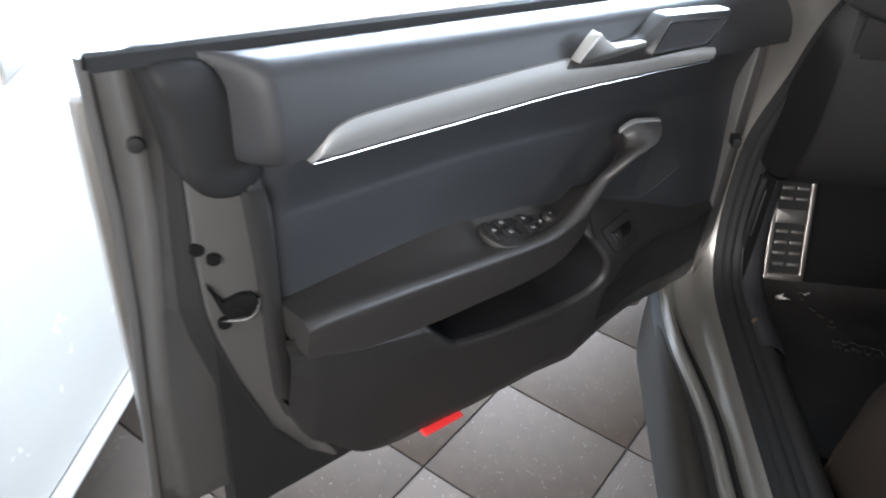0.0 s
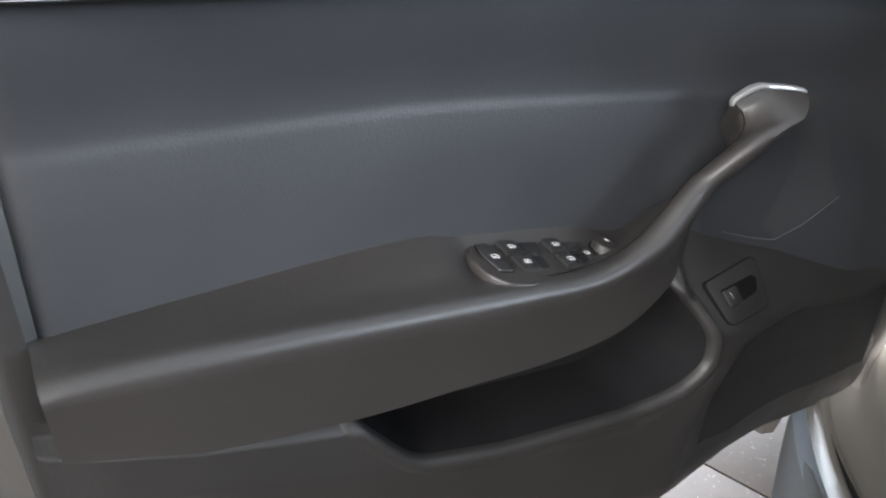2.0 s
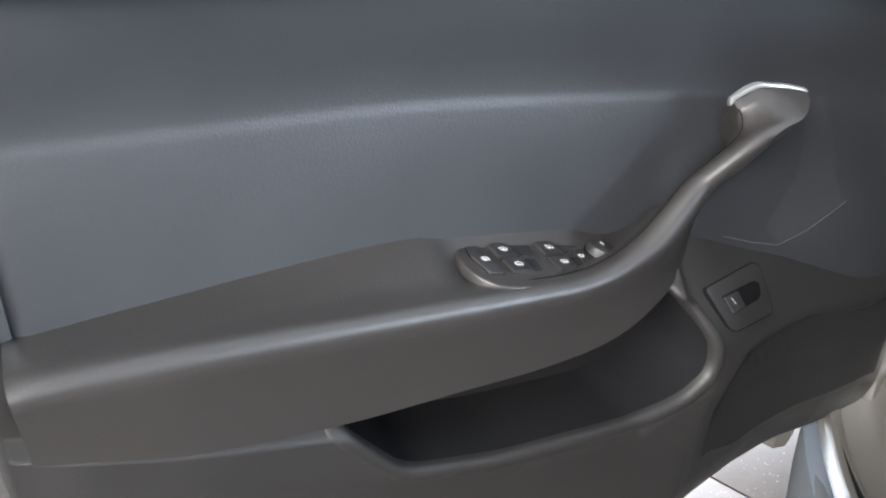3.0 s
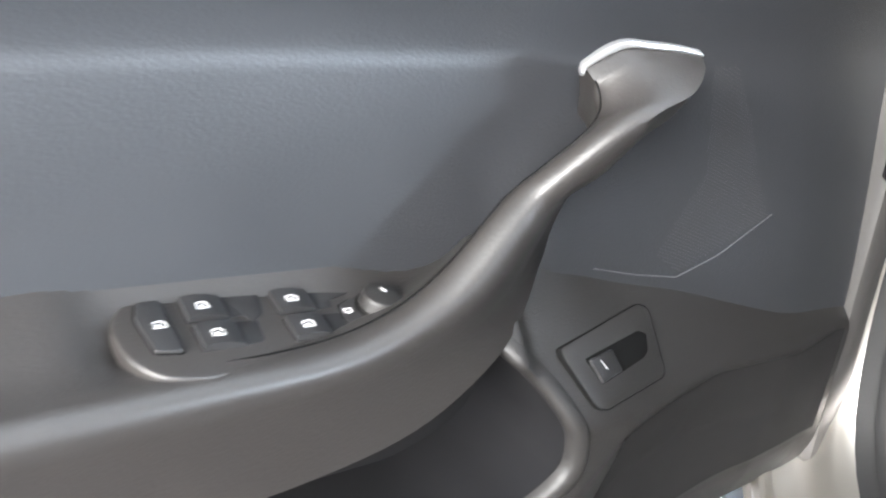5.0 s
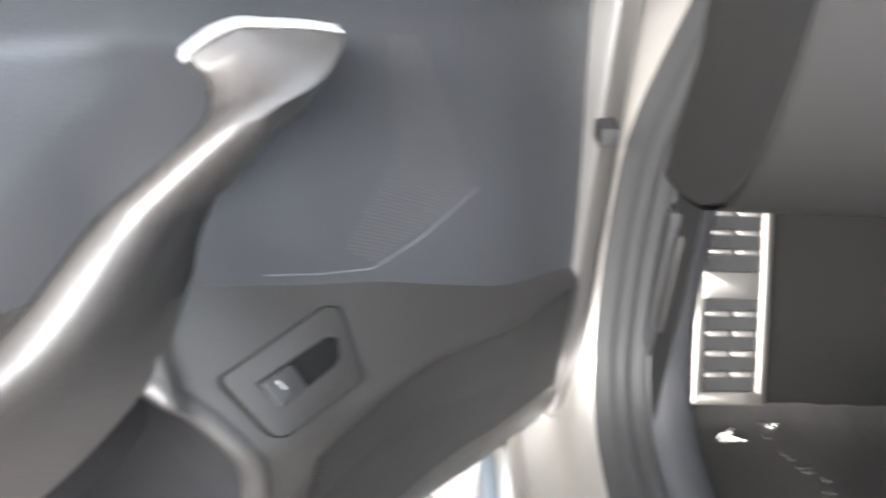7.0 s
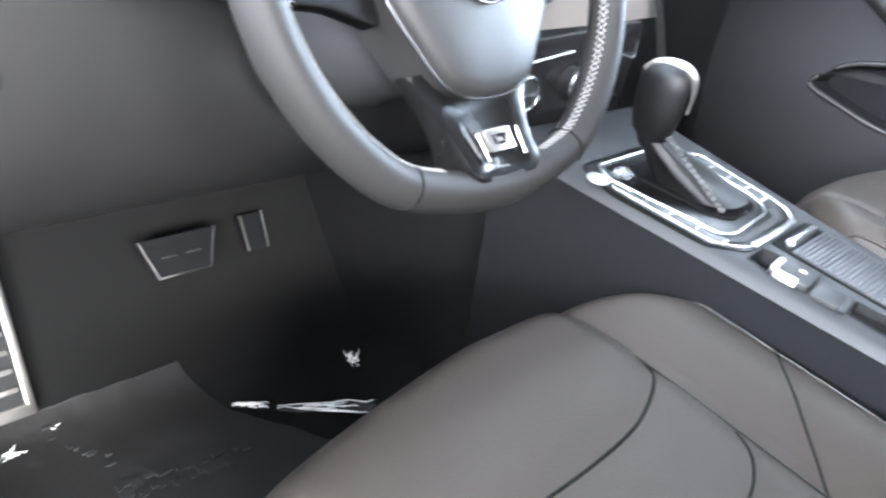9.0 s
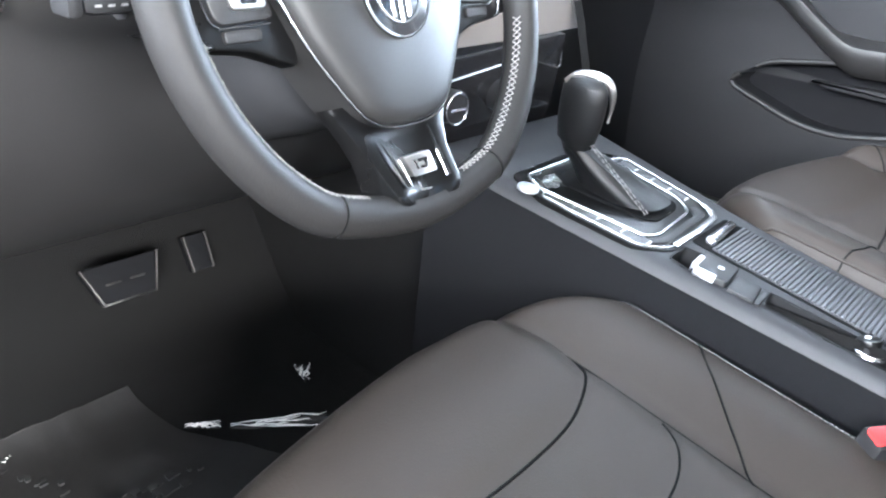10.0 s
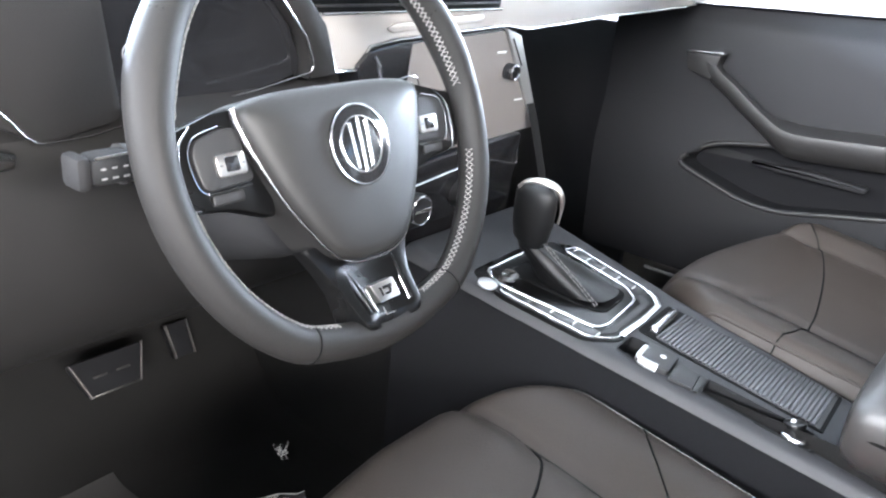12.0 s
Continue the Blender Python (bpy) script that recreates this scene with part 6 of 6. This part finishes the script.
# ---- seats ----
def seat(name, cx, mirror, label, z0=0.597):
    s = thing(name, FAR_SIDE if mirror else CABIN, label, "car seat")
    hw, yf, yb = 0.272, 0.060, -0.56
    sx = -1 if mirror else 1
    # seams are laid out for the seat centred at -0.36 and mirrored for the other one
    ac = lambda x: sx * (x + 0.36) / hw

    def across(a):
        """Place of a across the cushion; the outer bolster is drawn in a little."""
        return cx + a * hw * (1 - 0.14 * ss(-0.2, -1.0, a * sx))

    def front(a):
        a = a * sx
        return yf - 0.38 * max(0.0, a - 0.48) ** 2 - 0.055 * max(0.0, 0.25 - a) ** 1.3 - 0.12 * max(0.0, -a - 0.6) ** 2

    def top(a, y):
        """Height of the cushion at a (across, -1 to 1) and y."""
        b = abs(a)
        z = z0 + 0.016 * ss(0.60, 0.82, b) - 0.10 * ss(0.90, 1.05, b) ** 2 - 0.008 * (1 - b) * ss(-0.05, -0.35, y)
        z -= 0.006 * math.exp(-((b - 0.60) / 0.035) ** 2)
        z -= 0.004 * math.exp(-((y + 0.125 - 0.05 * (b / 0.6) ** 4) / 0.016) ** 2) * ss(0.62, 0.56, b)
        z -= 0.14 * max(0.0, -0.05 - y)
        yy = y - front(a)
        return z - 0.13 * ss(-0.075, 0.02, yy) ** 2

    rows = []
    for i in range(65):
        t = i / 64
        row = []
        for k in range(73):
            a = -1 + 2 * k / 72
            f = front(a)
            y = f + (yb - f) * (t ** 1.3)
            row.append((across(a), y, top(a, y)))
        rows.append(row)
    skirt = [[(p[0], p[1] - 0.03, 0.34) for p in rows[0]], [(p[0], p[1] + 0.002, 0.40) for p in rows[0]]] + rows
    bm = grid(skirt)
    for e in (0, 72):
        grid([[r[e] for r in skirt], [(r[e][0] + (0.006 if e else -0.006), r[e][1], r[e][2] - 0.06) for r in skirt], [(r[e][0], r[e][1], 0.36) for r in skirt]], bm=bm)
    bmesh.ops.remove_doubles(bm, verts=bm.verts, dist=1e-5)
    cushion = part("cushion", bm, seat_leather, s, "black leather seat cushion", angle=60)
    on = lambda a, y, d=0.0004: (across(a), y, top(a, y) + d)
    for sg in (-1, 1):
        edge_x = lambda x, sg=sg: ac(-0.36 + sg * (x + 0.36))
        part("bolster_seam", tube([on(edge_x(-0.197 - 0.004 * i / 30), 0.0 - 0.53 * i / 30) for i in range(31)], 0.001, 6), seam_mat, cushion)
        part("bolster_piping", tube([on(edge_x(-0.099), -0.05 - 0.48 * i / 30, 0.0) for i in range(31)], 0.0022, 6), seat_leather, cushion)
        if not mirror:
            part("bolster_cut", tube([on(edge_x(-0.102 - 0.098 * t), -0.14 - 0.075 * t - 0.025 * t * t) for t in [i / 20 for i in range(21)]], 0.001, 6), seam_mat, cushion)
        if sg > 0 and not mirror:
            for off in (-0.1045, -0.1085):
                bm2 = bmesh.new()
                for i in range(110):
                    y = -0.05 - 0.47 * i / 110
                    tube([on(edge_x(off), y, 0.0003), on(edge_x(off), y - 0.0024, 0.0003)], 0.0004, 4, bm=bm2)
                part("bolster_stitching", bm2, thread, cushion)
    half = [(-0.197, -0.078), (-0.203, -0.092), (-0.234, -0.109), (-0.27, -0.120), (-0.326, -0.125)]
    cross = half + [(-0.72 - x, y) for x, y in reversed(half)]
    if mirror:
        cross = [(-0.60, -0.06), (-0.52, -0.105), (-0.4106, -0.139), (-0.3012, -0.164), (-0.2137, -0.178), (-0.14, -0.178), (-0.092, -0.163)]
    part("cross_seam", tube([on(ac(p.x), p.y) for p in spline(cross, 60)], 0.0013, 6), seam_mat, cushion)
    half = [(-0.203, -0.165), (-0.222, -0.188), (-0.255, -0.203), (-0.31, -0.21)]
    rear = half + [(-0.72 - x, y) for x, y in reversed(half)]
    if not mirror:
        part("rear_seam", tube([on(ac(p.x), p.y) for p in spline(rear, 50)], 0.0009, 6), seam_mat, cushion)
    back = spline([Vector(p) for p in ((-0.50, 0.50), (-0.545, 0.60), (-0.575, 0.75), (-0.625, 0.95), (-0.66, 1.06))], 24)
    rows = []
    for k in range(24):
        t = k / 23
        w = 0.25 * (1 - 0.25 * t * t)
        p, th = back[k], 0.06 - 0.025 * t
        rows.append([(cx + w * math.copysign(abs(math.cos(a)) ** 0.5, math.cos(a)), p.x - 0.02 + th * math.copysign(abs(math.sin(a)) ** 0.7, math.sin(a)) + 0.03 * abs(math.cos(a)) ** 6, p.y) for a in [2 * math.pi * j / 28 for j in range(28)]])
    bm = grid(rows, True)
    cap_ring(bm, rows[-1])
    part("backrest", bm, seat_leather, s, angle=60)
    part("seat_base", block(cx - 0.22, cx + 0.22, yb + 0.05, -0.06, 0.27, 0.42, 0.02), hard_black, s)
    return s


seat("driver_seat", -0.36, False, "black leather driver seat cushion with stitched bolsters")
seat("passenger_seat", 0.485, True, "black leather passenger seat cushion with stitched bolsters", 0.59)
buckle = thing("belt_buckle", CABIN @ pose(-0.098, -0.298, 0.574, 15, 0, -35), "black seat belt buckle with red release button", "belt buckle")
part("buckle_body", block(-0.02, 0.02, -0.012, 0.012, -0.10, 0.02, 0.005), button_mat, buckle)
part("release_button", block(-0.019, 0.019, -0.008, 0.008, 0.015, 0.0225, 0.002), red_plastic, buckle, "bright red release button")

# ---- passenger door, closed ----
pd = thing("passenger_door", FAR_SIDE, "closed passenger door with black trim, pull handle and pocket", "car door")
rows = []
pp0 = [(0.235, 0.63), (0.09, 0.583), (0.02, 0.578), (-0.147, 0.612), (-0.45, 0.66), (-0.5, 0.70), (-0.3, 0.715), (-0.05, 0.705), (0.05, 0.70), (0.17, 0.68)]
pp = [tuple(p) for p in rounded(pp0, 0.03, 4)]
for i in range(181):
    y = 0.42 - 1.02 * i / 180
    col = []
    for j in range(121):
        z = 0.40 + 0.60 * j / 120
        x = 0.79 - 0.012 * ss(0.40, 0.6, z) + 0.02 * ss(0.62, 0.75, z) - 0.015 * ss(0.90, 0.95, z)
        col.append((x, y, z))
    rows.append(col)
bm = grid(rows)
bmesh.ops.delete(bm, geom=[f for f in bm.faces if edge_distance(pp, f.calc_center_median().y, f.calc_center_median().z) > 0], context="FACES")
# black trim darkened further: shade from the dashboard is in the panel's colour
part("door_panel", bm, pit_black, pd, "black door panel with pocket", angle=60)
rim2 = spline([Vector((p[0], p[1])) for p in pp[-4:] + pp + pp[:4]], 240)[10:231]
part("pocket_rim", tube([(0.779 - 0.012 * ss(0.40, 0.6, p.y) + 0.012 + 0.02 * ss(0.62, 0.75, p.y), p.x, p.y) for p in rim2], 0.0050, 10), hard_black, pd)
part("pocket_lining", grid([[(x, p.x + (cy - p.x) * k, p.y + (0.65 - p.y) * k) for p in rim2 for cy in (-0.1,)] for x, k in ((0.785, 0.0), (0.83, 0.04), (0.835, 0.5), (0.836, 1.0))]), matte_black, pd)
rows = []
rp = spline([(0.75, -0.58, 0.775), (0.75, -0.136, 0.745), (0.75, 0.0, 0.735), (0.75, 0.035, 0.738), (0.752, 0.085, 0.765), (0.76, 0.135, 0.797), (0.765, 0.18, 0.825), (0.768, 0.195, 0.85)], 60)
for p in rp:
    pull = ss(0.02, 0.08, p.y)
    rows.append([p + Vector((0.05 - 0.02 * pull, 0.0, 0.012 - 0.014 * pull)), p + Vector((0.014, -0.004 * pull, 0.004 - 0.002 * pull)), p, p + Vector((-0.002, 0.012 * pull, -0.008)), p + Vector((0.006, 0.022 * pull, -0.035 + 0.020 * pull)), p + Vector((0.03, 0.028 * pull, -0.05 + 0.026 * pull))])
parm = part("armrest", grid(rows), hard_black, pd, "black armrest and pull handle", angle=60)
yz = lambda a, b, d: (d, a, b)
part("pull_cap", plate(rounded([(0.172, 0.855), (0.245, 0.850), (0.245, 0.846), (0.172, 0.851)], 0.001, 2), 0.80, 0.762, yz, 0.001), chrome, parm, "satin chrome end cap")
part("pull_head", plate(rounded([(0.176, 0.85), (0.244, 0.846), (0.24, 0.815), (0.19, 0.80)], 0.006), 0.80, 0.765, yz, 0.004), hard_black, parm)
part("bright_strip", tube([(0.768, 0.30, 0.935), (0.768, 0.10, 0.943), (0.768, -0.12, 0.951), (0.768, -0.5, 0.96)], 0.0024, 8), chrome, pd, "thin bright chrome line")
part("decor_trim", grid([[(0.770, y, 0.937 + 0.02 * t + 0.045 * (0.28 - y) * 0.8) for t in (0, 0.5, 1, 1.8)] for y in [0.30 - 0.8 * i / 20 for i in range(21)]]), silver_trim, pd, "pale ribbed decor strip")
part("switch_strip", plate(rounded([(0.085, 0.664), (-0.03, 0.668), (-0.125, 0.661), (-0.12, 0.651), (0.06, 0.656)], 0.004), 0.80, 0.778, yz, 0.003), pit_black, pd)
part("door_core", block(0.842, 0.86, -0.62, 0.42, 0.38, 0.95), pit_black, pd)
part("sill_plate", tube([(0.70, 0.22, 0.42), (0.70, -0.02, 0.42)], 0.004, 8), steel, pd)

# ---- neighbouring white car ----
nc = thing("white_car", pose(-2.0, 0.6, 0), "white parked car beside the open door", "car")
prof_side = [(0.02, 0.19), (0.066, 0.222), (0.064, 0.24), (0.060, 0.30), (0.050, 0.45), (0.022, 0.60), (0.0, 0.69), (-0.010, 0.71), (-0.05, 0.745), (-0.10, 0.90), (-0.11, 0.93)]
rows = []
for i in range(61):
    y = -2.6 + 4.7 * i / 60
    k = 0.10 * ss(1.6, 2.1, y) + 0.10 * ss(-2.1, -2.6, y)
    low = 0.14 * ss(0.9, 2.1, y) + 0.05 * ss(-2.0, -2.6, y)
    near = [(x - k, z - low * ss(0.6, 0.95, z)) for x, z in prof_side + [(-0.20, 0.97), (-0.50, 0.99)]]
    rows.append([(x, y, z) for x, z in near] + [(-0.9, y, 1.0 - low)] + [(-1.8 - x, y, z) for x, z in reversed(near)])
bm = grid(rows)
for r in (rows[0], rows[-1]):
    cap_ring(bm, r)
part("body_side", bm, white_paint, nc, "white body shell", angle=40)
part("sill_strip", grid([[(x, y, z) for x, z in ((0.063, 0.213), (0.086, 0.209), (0.091, 0.203), (0.089, 0.193), (0.07, 0.185), (0.0, 0.18))] for y in [-1.3 + 2.5 * i / 10 for i in range(11)]]), white_paint, nc)
part("underbody", block(-1.6, -0.06, -2.5, 2.0, 0.10, 0.24, 0.03), rubber, nc)
gh = []
for t, x0, y0, y1 in ((0.0, 0.22, -2.1, 1.0), (0.5, 0.33, -1.85, 0.62), (1.0, 0.44, -1.5, 0.15)):
    gh.append([(x, y, 0.96 + 0.43 * t) for x, y in ((-x0, y0), (-x0, y0 * 0.7 + y1 * 0.3), (-x0, y0 * 0.3 + y1 * 0.7), (-x0, y1), (-0.7, y1 + 0.05), (-1.1, y1 + 0.05), (-1.8 + x0, y1), (-1.8 + x0, y0 * 0.3 + y1 * 0.7), (-1.8 + x0, y0 * 0.7 + y1 * 0.3), (-1.8 + x0, y0), (-1.1, y0 - 0.05), (-0.7, y0 - 0.05))])
part("glasshouse", grid(gh, True), gloss_black, nc, "dark car windows")
part("roof", block(-1.38, -0.42, -1.6, 0.2, 1.38, 1.42, 0.015), white_paint, nc)
part("door_gap", block(-0.012, 0.004, 1.02, 1.026, 0.26, 0.70), seam_mat, nc)
hd = rounded([(0.0, 0.80), (0.16, 0.815), (0.17, 0.83), (0.12, 0.85), (0.02, 0.84)], 0.012)
part("door_handle", plate(hd, -0.09, -0.05, lambda a, b, d: (d - (b - 0.8) * 0.3, a - 0.4, b), 0.006), white_paint, nc, "white door handle")
for y in (1.35, -1.55):
    # arch hollow and depth behind the spokes are black discs painted as shade
    wh = part("wheel_arch", disc((-0.08, y, 0.33), (1, 0, 0), 0.37, 0.094, 40), shade_black, nc)
    part("tyre", disc((-0.06, y, 0.325), (1, 0, 0), 0.325, 0.08, 48, bevel=0.03), rubber, wh, "black tyre")
    part("rim_disc", disc((0.0, y, 0.325), (1, 0, 0), 0.225, 0.022, 40), shade_black, wh)
    for k in range(10):
        a = 2 * math.pi * k / 10
        part("rim_spoke", tube([(0.022, y + 0.03 * math.cos(a), 0.325 + 0.03 * math.sin(a)), (0.026, y + 0.22 * math.cos(a + 0.1), 0.325 + 0.22 * math.sin(a + 0.1))], [0.012, 0.016], 6), silver_trim, wh)
    part("rim_ring", tube([Vector((0.022, y + 0.225 * math.cos(2 * math.pi * i / 40), 0.325 + 0.225 * math.sin(2 * math.pi * i / 40))) for i in range(40)], 0.01, 8, closed=True), chrome, wh)

# ---- floor tiles ----
T1, T2 = Vector((0.863, -0.506, 0)), Vector((-0.506, -0.863, 0))
TS = 0.328
tile_mesh = None
for i in range(-6, 9):
    for j in range(-6, 7):
        c0 = Vector((-1.164, 0.48, 0)) + T1 * TS * (i + 0.5) + T2 * TS * (j + 0.5)
        if not (-3.0 < c0.x < -0.5 and -0.9 < c0.y < 2.6):
            continue
        if tile_mesh is None:
            h = TS / 2 - 0.0022
            ob = part("tile", plate(rect(-h, -h, h, h), -0.0035, 0.0, lambda a, b, d: (a, b, d), 0.001), tile_mat, floor)
            tile_mesh = ob.data
        else:
            ob = new("tile", tile_mesh)
            ob.parent = floor
        ob.matrix_basis = pose(c0.x, c0.y, 0.0006 * random.random(), 0, 0, math.degrees(math.atan2(T1.y, T1.x)))

# the tiles farther off
verts, faces = [], []
for i in range(-32, 33):
    for j in range(-32, 33):
        c0 = Vector((-1.164, 0.48, 0)) + T1 * TS * (i + 0.5) + T2 * TS * (j + 0.5)
        near = -3.0 < c0.x < -0.5 and -0.9 < c0.y < 2.6 and -6 <= i < 9 and -6 <= j < 7
        if near or abs(c0.x) > 6.7 or abs(c0.y) > 6.7:
            continue
        h = TS / 2 - 0.0022
        n = len(verts)
        top = [c0 + T1 * (sx * (h - 0.001)) + T2 * (sy * (h - 0.001)) for sx, sy in ((-1, -1), (-1, 1), (1, 1), (1, -1))]
        low = [c0 + T1 * (sx * h) + T2 * (sy * h) - Vector((0, 0, 0.0035)) for sx, sy in ((-1, -1), (-1, 1), (1, 1), (1, -1))]
        verts += top + low
        faces += [(n, n + 1, n + 2, n + 3)] + [(n + k, n + 4 + k, n + 4 + (k + 1) % 4, n + (k + 1) % 4) for k in range(4)]
rest = bpy.data.meshes.new("tile_rest")
rest.from_pydata([tuple(v) for v in verts], [], faces)
rest.materials.append(tile_mat)
rest_ob = new("tile_rest", rest)
rest_ob.parent = floor
tagged(rest_ob, kind="stuff")
